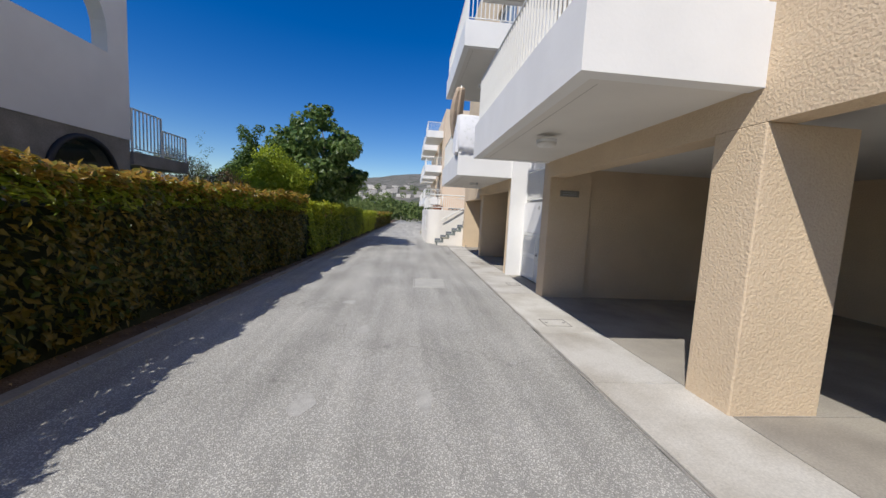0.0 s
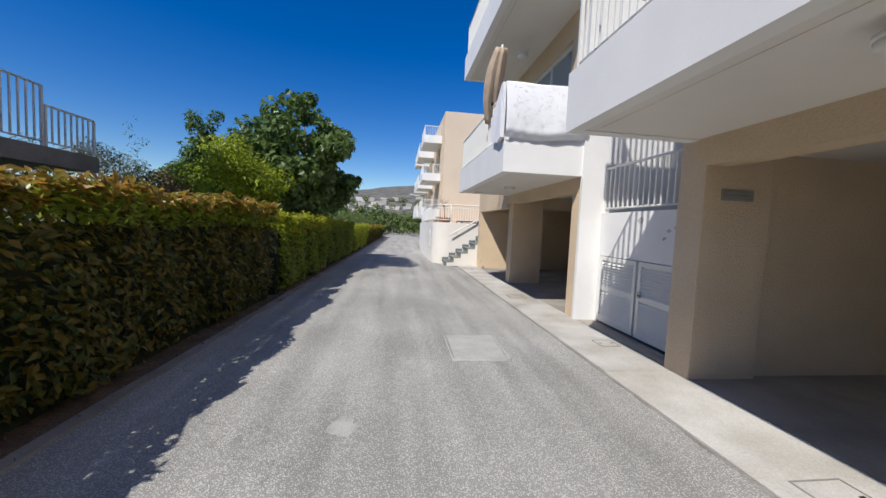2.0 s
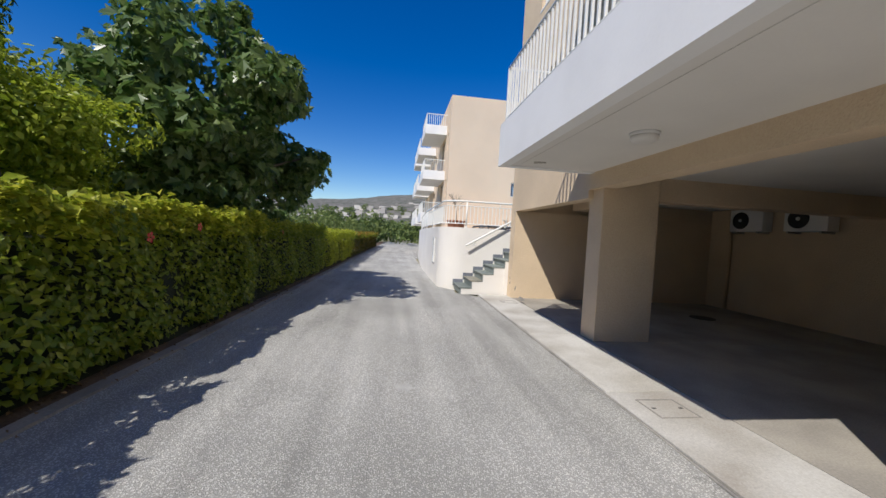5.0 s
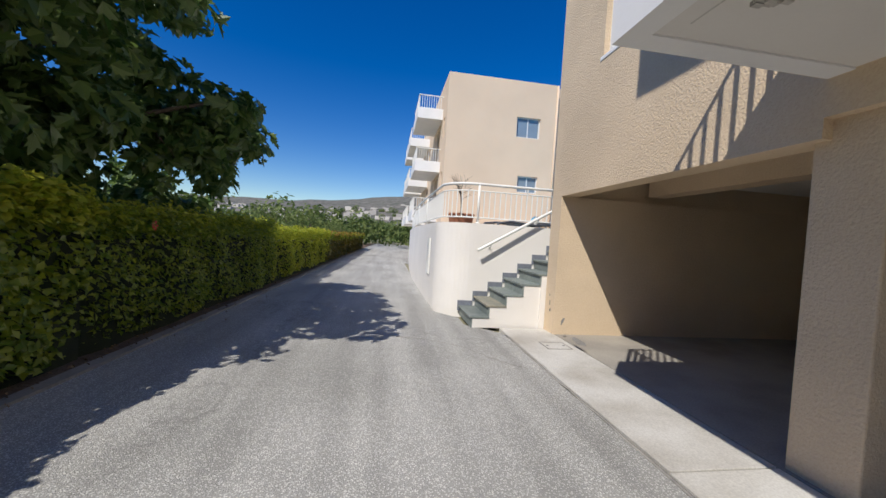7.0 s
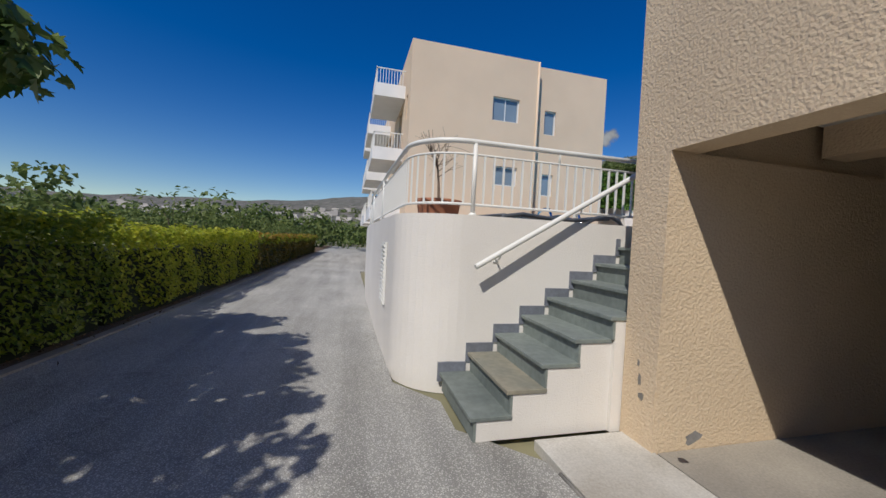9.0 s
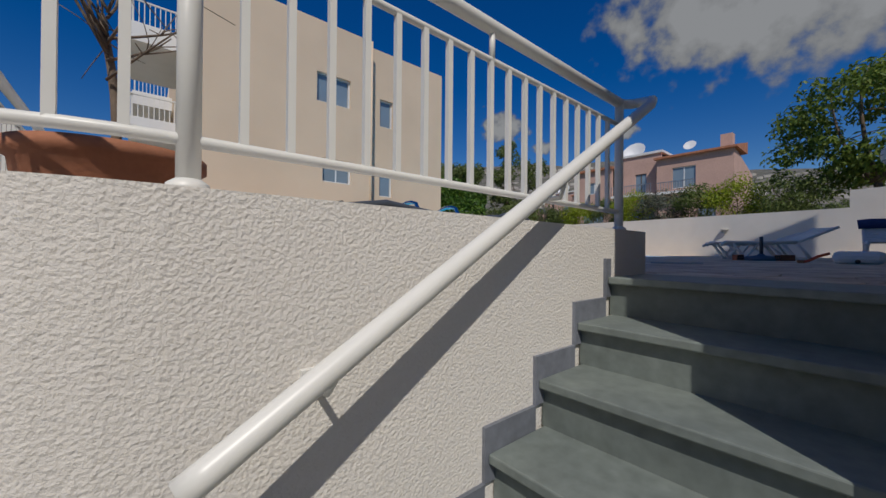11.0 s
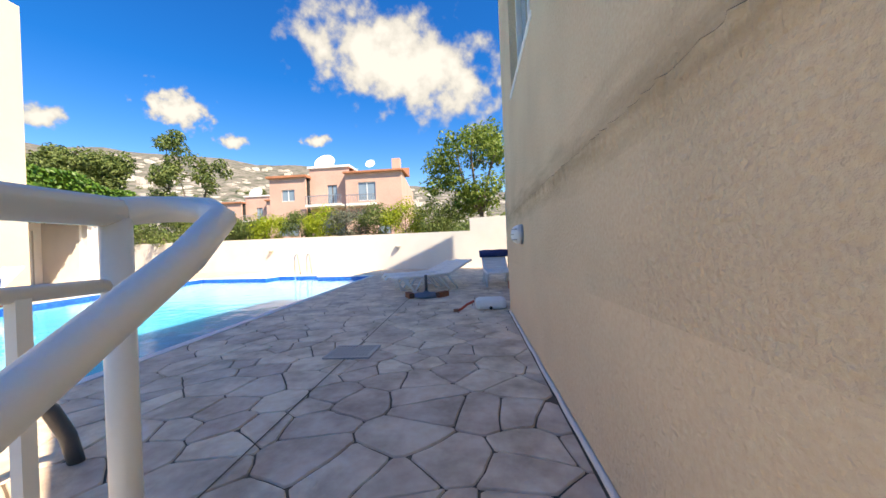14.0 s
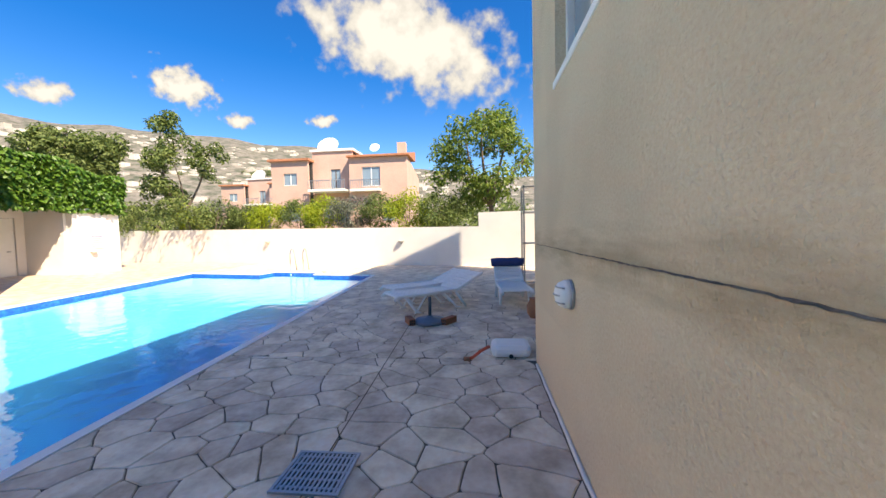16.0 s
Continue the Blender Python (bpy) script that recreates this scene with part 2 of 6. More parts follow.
def stained_stucco():
    """The beige stucco with a dark, ragged stain along the day joint and faint runs below it."""
    m = mat("stained_beige_stucco", (0.70, 0.55, 0.38), rough=0.92, vary=0.14, scale=1.1, grain=60, grain_amt=0.2, bump=0.9, bump_scale=52, bump_dist=0.016, spec=0.2)
    n, ln = m.node_tree.nodes, m.node_tree.links.new
    b = n["Principled BSDF"]
    src = b.inputs["Base Color"].links[0].from_socket
    tc = n.new("ShaderNodeTexCoord")
    sep = n.new("ShaderNodeSeparateXYZ")
    ln(tc.outputs["Object"], sep.inputs["Vector"])
    nz = n.new("ShaderNodeTexNoise")
    nz.inputs["Scale"].default_value = 3.0
    nz.inputs["Detail"].default_value = 8
    mp = n.new("ShaderNodeMapping")
    mp.inputs["Scale"].default_value = (0.8, 1, 5)
    ln(tc.outputs["Object"], mp.inputs["Vector"])
    ln(mp.outputs["Vector"], nz.inputs["Vector"])
    d = n.new("ShaderNodeMath")
    d.operation = "SUBTRACT"
    d.inputs[1].default_value = 2.80
    ln(sep.outputs["Z"], d.inputs[0])
    a = n.new("ShaderNodeMath")
    a.operation = "ABSOLUTE"
    ln(d.outputs[0], a.inputs[0])
    r = n.new("ShaderNodeMapRange")
    r.inputs["From Min"].default_value, r.inputs["From Max"].default_value = 0.0, 0.30
    r.inputs["To Min"].default_value, r.inputs["To Max"].default_value = 1.0, 0.0
    ln(a.outputs[0], r.inputs["Value"])
    p = n.new("ShaderNodeMath")
    p.operation = "MULTIPLY"
    ln(r.outputs["Result"], p.inputs[0])
    ln(nz.outputs["Fac"], p.inputs[1])
    r2 = n.new("ShaderNodeMapRange")
    r2.inputs["From Min"].default_value, r2.inputs["From Max"].default_value = 0.20, 0.55
    r2.inputs["To Min"].default_value, r2.inputs["To Max"].default_value = 0.0, 0.72
    ln(p.outputs[0], r2.inputs["Value"])
    mx = n.new("ShaderNodeMix")
    mx.data_type = "RGBA"
    ln(r2.outputs["Result"], mx.inputs["Factor"])
    ln(src, mx.inputs["A"])
    mx.inputs["B"].default_value = (0.36, 0.27, 0.17, 1)
    ln(mx.outputs["Result"], b.inputs["Base Color"])
    return m


STUCCO_STAINED = stained_stucco()


# ---- building blocks ----
def box(bm, x0, x1, y0, y1, z0, z1, bevel=0.0):
    vs = [bm.verts.new((x, y, z)) for z in (z0, z1) for x, y in ((x0, y0), (x1, y0), (x1, y1), (x0, y1))]
    fs = [bm.faces.new([vs[i] for i in f]) for f in ((3, 2, 1, 0), (4, 5, 6, 7), (0, 1, 5, 4), (1, 2, 6, 5), (2, 3, 7, 6), (3, 0, 4, 7))]
    if bevel:
        bmesh.ops.bevel(bm, geom=list({e for f in fs for e in f.edges}), offset=bevel, segments=2, affect="EDGES", profile=0.5)
    return bm


def B(x0, x1, y0, y1, z0, z1, bevel=0.0):
    return box(bmesh.new(), x0, x1, y0, y1, z0, z1, bevel)


def prism(bm, poly, z0, z1, bevel=0.0):
    """An upright prism over a polygon that runs counter-clockwise; z1 may be a list, one height for each corner."""
    tops = z1 if isinstance(z1, (list, tuple)) else [z1] * len(poly)
    lo = [bm.verts.new((x, y, z0)) for x, y in poly]
    hi = [bm.verts.new((x, y, z)) for (x, y), z in zip(poly, tops)]
    bm.faces.new(lo[::-1])
    top = bm.faces.new(hi)
    k = len(poly)
    for i in range(k):
        bm.faces.new((lo[i], lo[(i + 1) % k], hi[(i + 1) % k], hi[i]))
    if bevel:
        bmesh.ops.bevel(bm, geom=list(top.edges), offset=bevel, segments=2, affect="EDGES", profile=0.5)
    return bm


def tube(bm, pts, r, n=10, r2=None):
    """A round bar along points, capped."""
    pts = [Vector(p) for p in pts]
    rings = []
    ref = None
    for i, p in enumerate(pts):
        d = (pts[min(i + 1, len(pts) - 1)] - pts[max(i - 1, 0)]).normalized()
        if ref is None:
            ref = d.orthogonal().normalized()
        ref = (ref - d * ref.dot(d)).normalized()
        side = d.cross(ref)
        rad = r if r2 is None else r + (r2 - r) * i / (len(pts) - 1)
        rings.append([bm.verts.new(p + (ref * math.cos(a) + side * math.sin(a)) * rad) for a in (2 * math.pi * j / n for j in range(n))])
    for a, b in zip(rings, rings[1:]):
        for j in range(n):
            f = bm.faces.new((a[j], a[(j + 1) % n], b[(j + 1) % n], b[j]))
            f.smooth = True
    bm.faces.new(rings[0][::-1])
    bm.faces.new(rings[-1])
    return bm


def T(pts, r, n=10, r2=None):
    return tube(bmesh.new(), pts, r, n, r2)


def lathe(bm, profile, n=24, at=(0, 0, 0)):
    """A turned body from (radius, height) pairs."""
    rings = [[bm.verts.new((at[0] + r * math.cos(2 * math.pi * j / n), at[1] + r * math.sin(2 * math.pi * j / n), at[2] + z)) for j in range(n)] for r, z in profile]
    for a, b in zip(rings, rings[1:]):
        for j in range(n):
            f = bm.faces.new((a[j], a[(j + 1) % n], b[(j + 1) % n], b[j]))
            f.smooth = True
    bm.faces.new(rings[0][::-1])
    bm.faces.new(rings[-1])
    return bm


def mesh_of(name, bm, material):
    bmesh.ops.recalc_face_normals(bm, faces=bm.faces)
    me = bpy.data.meshes.new(name)
    bm.to_mesh(me)
    bm.free()
    me.materials.append(material)
    return me


def part(name, bm, material, parent, label=""):
    """ONE mesh object under a thing or under a part."""
    ob = new(name, mesh_of(name, bm, material))
    ob.parent = parent
    return tagged(ob, label)


def thing(name, label, category, at=None, group="", kind=""):
    ob = new(name)
    ob.empty_display_size = 0.2
    if at is not None:
        ob.matrix_basis = at
    return tagged(ob, label, category, group, kind)


def solid(name, bm, material, label, category, kind="structure"):
    return tagged(new(name, mesh_of(name, bm, material)), label, category, "", kind)


def raw_mesh(name, verts, faces, material, smooth=False):
    """A mesh from numpy arrays of corners and of faces that all have the same number of corners."""
    me = bpy.data.meshes.new(name)
    k = faces.shape[1]
    me.vertices.add(len(verts))
    me.vertices.foreach_set("co", np.ascontiguousarray(verts, dtype=np.float32).ravel())
    me.loops.add(faces.size)
    me.loops.foreach_set("vertex_index", np.ascontiguousarray(faces, dtype=np.int32).ravel())
    me.polygons.add(len(faces))
    me.polygons.foreach_set("loop_start", np.arange(0, faces.size, k, dtype=np.int32))
    me.polygons.foreach_set("loop_total", np.full(len(faces), k, dtype=np.int32))
    me.update(calc_edges=True)
    me.validate()
    me.materials.append(material)
    if smooth:
        me.polygons.foreach_set("use_smooth", [True] * len(faces))
    return me


RNG = np.random.default_rng(7)


def unit(v):
    return v / np.maximum(np.linalg.norm(v, axis=1, keepdims=True), 1e-6)


def leaf_frames(out, droop, spread):
    """Blade normals that look outwards and up, and blade axes across them that hang a little."""
    n = len(out)
    nrm = unit(unit(out) * 0.75 + np.array([0, 0, 0.45]) + RNG.normal(0, spread * 0.62, (n, 3)))
    ax = RNG.normal(0, 1, (n, 3)) + unit(out) * 0.5 - np.array([0, 0, droop * 2.0])
    ax = unit(ax - nrm * np.sum(ax * nrm, 1, keepdims=True))
    return ax, np.cross(nrm, ax), nrm


def leaves(points, out, length, width, droop=0.3, spread=0.7):
    """Folded leaves at points, their blades turned outwards. Returns corners and triangles."""
    n = len(points)
    ax, side, up = leaf_frames(out, droop, spread)
    ln = (length * RNG.uniform(0.65, 1.3, n))[:, None]
    wd = (width * RNG.uniform(0.75, 1.2, n))[:, None]
    base, tip = points - ax * ln * 0.35, points + ax * ln * 0.65 - up * ln * 0.14
    left = points + ax * ln * 0.08 + side * wd * 0.5 + up * wd * 0.18
    right = points + ax * ln * 0.08 - side * wd * 0.5 + up * wd * 0.18
    v = np.stack([base, left, tip, right], 1).reshape(-1, 3)
    i = np.arange(n)[:, None] * 4
    return v, np.concatenate([i + [0, 2, 1], i + [0, 3, 2]], 1).reshape(-1, 3)


FIG = [(0.0, 0.0), (0.18, 0.12), (0.42, 0.30), (0.30, 0.42), (0.50, 0.70), (0.22, 0.62), (0.16, 0.82), (0.0, 1.0)]


def fig_leaves(points, out, size):
    """Large lobed leaves, two flat halves folded along the rib."""
    n = len(points)
    ax, side, up = leaf_frames(out, 0.55, 0.75)
    s = (size * RNG.uniform(0.65, 1.25, n))[:, None]
    cols = []
    for sx in (1, -1):
        for a, b in FIG:
            cols.append(points + ax * s * (b - 0.3) + side * s * a * sx * 0.95 + up * s * (a * 0.25 - b * b * 0.12))
    v = np.stack(cols, 1).reshape(-1, 3)
    k = len(FIG)
    i = np.arange(n)[:, None] * 2 * k
    tris = []
    for off, flip in ((0, False), (k, True)):
        for j in range(1, k - 1):
            tris.append([off, off + j + 1, off + j] if flip else [off, off + j, off + j + 1])
    return v, np.concatenate([i + t for t in tris], 1).reshape(-1, 3)


def foliage(name, vf, material, parent=None, label="", category=""):
    ob = new(name, raw_mesh(name, vf[0], vf[1], material))
    ob.parent = parent
    return tagged(ob, label, category, "", "stuff")


def crown_points(clumps, per_clump):
    """Points on and in many small clumps; the outline stays uneven. clumps: rows of x, y, z, radius."""
    pts, outs = [], []
    for x, y, z, r in clumps:
        k = int(per_clump * (r / 0.5) ** 2)
        d = unit(RNG.normal(0, 1, (k, 3)))
        rr = r * RNG.uniform(0.25, 1.0, k) ** 0.5
        p = d * rr[:, None] * [1, 1, 0.85]
        pts.append(p + [x, y, z])
        outs.append(d)
    return np.concatenate(pts), np.concatenate(outs)


def branch(bm, a, b, r0, r1, bend=0.15, n=7, steps=6):
    a, b = Vector(a), Vector(b)
    off = Vector(RNG.normal(0, bend, 3)) * (b - a).length
    pts = [a.lerp(b, s / steps) + off * math.sin(math.pi * s / steps) * 0.6 for s in range(steps + 1)]
    tube(bm, pts, r0, n, r1)
    return pts


def tree(name, label, base, trunk_h, limb_tips, trunk_r, clumps, per_clump, leaf, material, fig=0.0):
    """Trunk with limbs and a crown of many single leaves."""
    t = thing(name, label, "tree", pose(*base))
    bm = bmesh.new()
    top = Vector((RNG.normal(0, 0.05), RNG.normal(0, 0.05), trunk_h))
    branch(bm, (0, 0, -0.1), top, trunk_r, trunk_r * 0.7, 0.05, 9)
    part("trunk", bm, BARK, t)
    for tip in limb_tips:
        lb = bmesh.new()
        p = branch(lb, top * 0.95, tip, trunk_r * 0.55, trunk_r * 0.12, 0.12, 6)
        for s in (3, 4, 5):
            q = p[s] + Vector(RNG.normal(0, 0.45, 3))
            branch(lb, p[s], q, trunk_r * 0.16, trunk_r * 0.05, 0.1, 5, 3)
        part("limb", lb, BARK, t)
    pts, outs = crown_points(clumps, per_clump)
    vf = fig_leaves(pts, outs, fig) if fig else leaves(pts, outs, leaf[0], leaf[1])
    foliage("crown", vf, material, t)
    return t


def railing_bars(parent, p, q, z0, z1, spacing, bar=0.011, material=None):
    """Upright bars between p and q (x, y), each a part."""
    p, q = Vector(p), Vector(q)
    n = max(1, round((q - p).length / spacing))
    me = None
    for i in range(1, n):
        c = p.lerp(q, i / n)
        if me is None:
            me = mesh_of("bar", B(-bar, bar, -bar, bar, z0, z1), material or METAL_WHITE)
        ob = new("bar", me)
        ob.parent = parent
        ob.matrix_basis = pose(c.x, c.y, 0, 0, 0, math.degrees(math.atan2(q.y - p.y, q.x - p.x)))


def railing(label, runs, z0, z1, spacing=0.11, top_r=0.02, category="railing"):
    """A bar railing along straight runs of (x, y) corners: foot rail, top rail, posts and bars."""
    r = thing("railing", label, category)
    for k, (p, q) in enumerate(runs):
        part("top_rail", T([(*p, z1), (*q, z1)], top_r, 8), METAL_WHITE, r)
        part("foot_rail", T([(*p, z0 + 0.08), (*q, z0 + 0.08)], top_r * 0.7, 6), METAL_WHITE, r)
        part("post", B(p[0] - 0.018, p[0] + 0.018, p[1] - 0.018, p[1] + 0.018, z0, z1), METAL_WHITE, r)
        if k == len(runs) - 1:
            part("post", B(q[0] - 0.018, q[0] + 0.018, q[1] - 0.018, q[1] + 0.018, z0, z1), METAL_WHITE, r)
        railing_bars(r, p, q, z0 + 0.08, z1, spacing)
    return r


def window_unit(name, label, c, w, h, normal="y-", depth=0.09, panes=2, sill=True, parent=None):
    """A sliding window: frame bars, panes and a sill. c is the lower left corner as seen from outside; normal names the side that it faces."""
    turn = {"y-": 0, "x-": -90, "y+": 180, "x+": 90}[normal]
    wi = thing(name, label, "" if parent else "window", pose(*c, 0, 0, turn), kind="" if parent else "structure")
    wi.parent = parent
    f = 0.05
    part("frame", box(box(box(B(0, w, 0.0, depth, 0, f), 0, w, 0.0, depth, h - f, h), 0, f, 0.0, depth, f, h - f), w - f, w, 0.0, depth, f, h - f), FRAME, wi)
    pw = (w - 2 * f) / panes
    for i in range(panes):
        pn = part("pane", B(f + i * pw + 0.02, f + (i + 1) * pw - 0.02, 0.05 + 0.012 * (i % 2), 0.056 + 0.012 * (i % 2), f, h - f), GLASS, wi)
        if i:
            part("mullion", B(f + i * pw - 0.022, f + i * pw + 0.022, 0.02, depth - 0.01, f, h - f), FRAME, wi)
    if sill:
        part("sill", B(-0.06, w + 0.06, -0.09, 0.02, -0.06, -0.004, 0.008), WHITE, wi)
    return wi


# ---- ground, road, pavement ----
def sheet(name, x0, x1, y0, y1, z, material, label, category, step=None):
    bm = bmesh.new()
    nx = 1 if not step else max(1, round((x1 - x0) / step))
    ny = 1 if not step else max(1, round((y1 - y0) / step))
    vs = [[bm.verts.new((x0 + (x1 - x0) * i / nx, y0 + (y1 - y0) * j / ny, z)) for i in range(nx + 1)] for j in range(ny + 1)]
    for j in range(ny):
        for i in range(nx):
            bm.faces.new((vs[j][i], vs[j][i + 1], vs[j + 1][i + 1], vs[j + 1][i]))
    return solid(name, bm, material, label, category)


sheet("ground", -900, 900, -900, 900, -0.06, GROUND, "dry ground with low scrub round the houses", "ground")


def hedge_x(y):
    return -2.93 + 0.02 * y + 0.09 * min(1.0, max(0.0, (y - 8.5) / 2.0)) if isinstance(y, (int, float)) else -2.93 + 0.02 * y + 0.09 * np.clip((y - 8.5) / 2.0, 0.0, 1.0)


def kerb_x(y):
    return -2.77 + 0.02 * y


def strip(name, edge_l, edge_r, ys, z0, z1, material, label, category, wobble=0.0):
    """A long flat slab between two edges given as functions of y, with slightly uneven sides."""
    bm = bmesh.new()
    rows = []
    for y in ys:
        a, b = edge_l(y) + random.uniform(-wobble, wobble), edge_r(y) + random.uniform(-wobble, wobble)
        rows.append([bm.verts.new((a, y, z0)), bm.verts.new((a, y, z1)), bm.verts.new((b, y, z1)), bm.verts.new((b, y, z0))])
    for p, q in zip(rows, rows[1:]):
        for k in range(3):
            bm.faces.new((p[k], q[k], q[k + 1], p[k + 1]))
    bm.faces.new(rows[0])
    bm.faces.new(rows[-1][::-1])
    return solid(name, bm, material, label, category)


YS = [-14 + 0.5 * i for i in range(160)]
strip("road", lambda y: kerb_x(y) + 0.04, lambda y: 2.0 + 0.006 * y if y < 17.2 else (1.6 if y < 18.4 else 1.2 if y < 31 else 3.2), YS, -0.05, 0.0, ASPHALT,
      "worn grey asphalt driveway with pale tyre tracks", "road", 0.012)
strip("verge", lambda y: hedge_x(y) - 1.6, lambda y: kerb_x(y) - 0.04, YS, -0.05, 0.015, SOIL, "bare brown soil strip under the hedge", "verge", 0.03)
strip("kerb", lambda y: kerb_x(y) - 0.06, lambda y: kerb_x(y) + 0.06, YS, -0.05, 0.025, CONCRETE_DARK, "low weathered concrete edging beside the soil strip", "kerb", 0.008)

# ---- building beside the drive: setting ----
FX = 2.9


def holed_wall(bm, axis, at, thick, u0, u1, z0, z1, holes):
    """A wall across axis with openings (u0, u1, z0, z1) that go right through."""
    us = sorted({u0, u1, *[h[0] for h in holes], *[h[1] for h in holes]})
    zs = sorted({z0, z1, *[h[2] for h in holes], *[h[3] for h in holes]})
    for a, b in zip(us, us[1:]):
        for c, d in zip(zs, zs[1:]):
            if any(h[0] <= (a + b) / 2 <= h[1] and h[2] <= (c + d) / 2 <= h[3] for h in holes):
                continue
            if axis == "x":
                box(bm, at, at + thick, a, b, c, d)
            else:
                box(bm, a, b, at, at + thick, c, d)
    bmesh.ops.remove_doubles(bm, verts=bm.verts, dist=0.0005)
    return bm


ROOF = 10.6
DOORS = [(3.4, 5.4, 3.22, 5.3), (3.4, 5.4, 6.1, 8.2)]
DOORS2 = [(9.9, 12.3, 3.22, 5.3), (9.9, 12.3, 6.1, 8.2)]
WIN_A = (15.0, 16.05, 3.95, 5.05)
solid("wall_west_1", holed_wall(bmesh.new(), "x", FX, 0.25, -14, 2.8, 2.38, ROOF, []), STUCCO, "coarse beige stucco wall above a garage opening", "wall")
solid("wall_west_2", holed_wall(bmesh.new(), "x", FX, 0.25, 2.8, 6.9, 2.86, ROOF, DOORS), STUCCO, "beige stucco wall behind the balconies", "wall")
solid("wall_west_3", holed_wall(bmesh.new(), "x", FX, 0.25, 9.5, 13.5, 2.86, ROOF, DOORS2), STUCCO, "beige stucco wall behind the balconies", "wall")
solid("wall_west_4", holed_wall(bmesh.new(), "x", FX, 0.25, 13.5, 17.25, 2.2, ROOF, [WIN_A, (15.0, 16.05, 6.6, 7.75)]), STUCCO, "coarse beige stucco wall above a garage opening", "wall")
solid("beam_1", B(FX, FX + 0.3, 2.8, 6.54, 2.36, 2.86), STUCCO, "beige stucco beam over the open garage", "beam")
solid("beam_2", B(FX, FX + 0.3, 9.5, 13.5, 2.33, 2.86), STUCCO, "beige stucco beam over the open garage", "beam")
solid("pier_1", B(FX, 3.72, 2.32, 2.80, 0, 2.38, 0.012), STUCCO, "square beige stucco garage pier", "pier")
solid("pier_2", B(FX, 3.74, 6.54, 6.9, 0, 2.86, 0.012), STUCCO, "beige stucco pier beside the white gate", "pier")
solid("pier_3", B(FX, 3.26, 9.15, 9.5, 0, 2.86, 0.012), STUCCO, "beige stucco pier beside the garage", "pier")
solid("pier_4", B(2.98, 3.9, 13.21, 13.6, 0, 2.5, 0.012), STUCCO, "free-standing beige stucco garage pier", "pier")
solid("pier_5", B(FX, 8.6, 16.93, 17.25, 0.0, 2.2), STUCCO, "beige stucco end wall of the garage", "wall")
solid("wall_party_1", B(3.74, 8.4, 6.62, 6.9, 0, 2.55), STUCCO, "beige stucco side wall inside the garage", "wall")
solid("wall_party_2", B(3.26, 8.4, 9.2, 9.48, 0, 2.55), STUCCO, "beige stucco side wall inside the garage", "wall")
solid("wall_party_3", B(3.1, 8.4, -6.3, -6.0, 0, 2.55), STUCCO, "beige stucco side wall inside the garage", "wall")
solid("wall_back_1", B(8.4, 8.6, -6.3, 16.93, 0, 2.55), STUCCO, "beige stucco back wall of the garage", "wall")
solid("ceiling_1", B(FX + 0.3, 8.4, -6.0, 6.62, 2.55, 2.75), SOFFIT, "off-white garage ceiling slab", "ceiling")
solid("ceiling_2", B(FX + 0.3, 8.4, 9.48, 13.5, 2.55, 2.75), SOFFIT, "off-white garage ceiling slab", "ceiling")
solid("ceiling_3", B(FX + 0.25, 8.4, 13.5, 16.93, 2.55, 2.75), SOFFIT, "off-white garage ceiling slab", "ceiling")
solid("beam_3", B(3.9, 8.4, 13.25, 13.55, 2.2, 2.55), STUCCO, "beige downstand beam across the garage ceiling", "beam")
solid("beam_4", B(4.4, 4.7, 13.55, 16.93, 2.3, 2.55), STUCCO, "beige downstand beam across the garage ceiling", "beam")
WIN_S = (6.1, 7.45, 4.1, 5.2)
solid("wall_north_1", holed_wall(bmesh.new(), "y", 17.0, 0.25, FX + 0.25, 8.6, 2.2, ROOF, [WIN_S]), STUCCO_STAINED, "tall beige stucco side wall with stained day joint", "wall")
solid("wall_east_1", B(8.35, 8.6, -14, 17.0, 2.75, ROOF), STUCCO, "beige stucco wall returning at the pool terrace", "wall")
solid("wall_east_2", B(8.6, 15.5, 15.65, 15.9, 0, 10.9), STUCCO, "beige stucco rear wall beyond the terrace corner", "wall")
solid("wall_east_3", B(15.25, 15.5, 13.4, 15.65, 0, 10.9), STUCCO, "beige stucco end wall", "wall")
solid("wall_south_1", box(B(FX, 8.6, -14.25, -14, 0, ROOF), 8.6, 15.5, 13.15, 13.4, 0, 10.9), STUCCO, "beige stucco end wall", "wall")
solid("roof_1", box(box(box(B(FX, 8.6, -14, 6.9, ROOF, ROOF + 0.12), FX, 8.6, 9.15, 17.25, ROOF, ROOF + 0.12), 6.8, 8.6, 6.9, 9.15, ROOF, ROOF + 0.12), 8.61, 15.5, 13.15, 15.9, 10.9, 11.0), CONCRETE, "flat concrete roof slab", "roof")
solid("floor_upper", box(B(FX + 0.25, 8.35, -14, 6.89, 2.76, 2.82), FX + 0.25, 8.35, 9.16, 16.99, 2.76, 2.82), CONCRETE, "concrete floor slab above the garages", "floor")

# stair well between the two halves
solid("wall_well_south", B(FX, 6.6, 6.9, 7.0, 2.86, ROOF), WHITE, "white painted stair well wall", "wall")
solid("wall_well_north", B(2.86, 6.6, 9.08, 9.15, 0, ROOF), WHITE, "tall white painted fin wall beside the gate", "wall")
solid("wall_well_fin", B(2.86, 3.2, 9.15, 9.5, 2.87, ROOF), WHITE, "tall white painted fin wall", "wall")
solid("wall_well_back", B(6.6, 6.8, 6.9, 9.2, 0, ROOF), WHITE, "white painted stair well back wall", "wall")
GX = 3.25
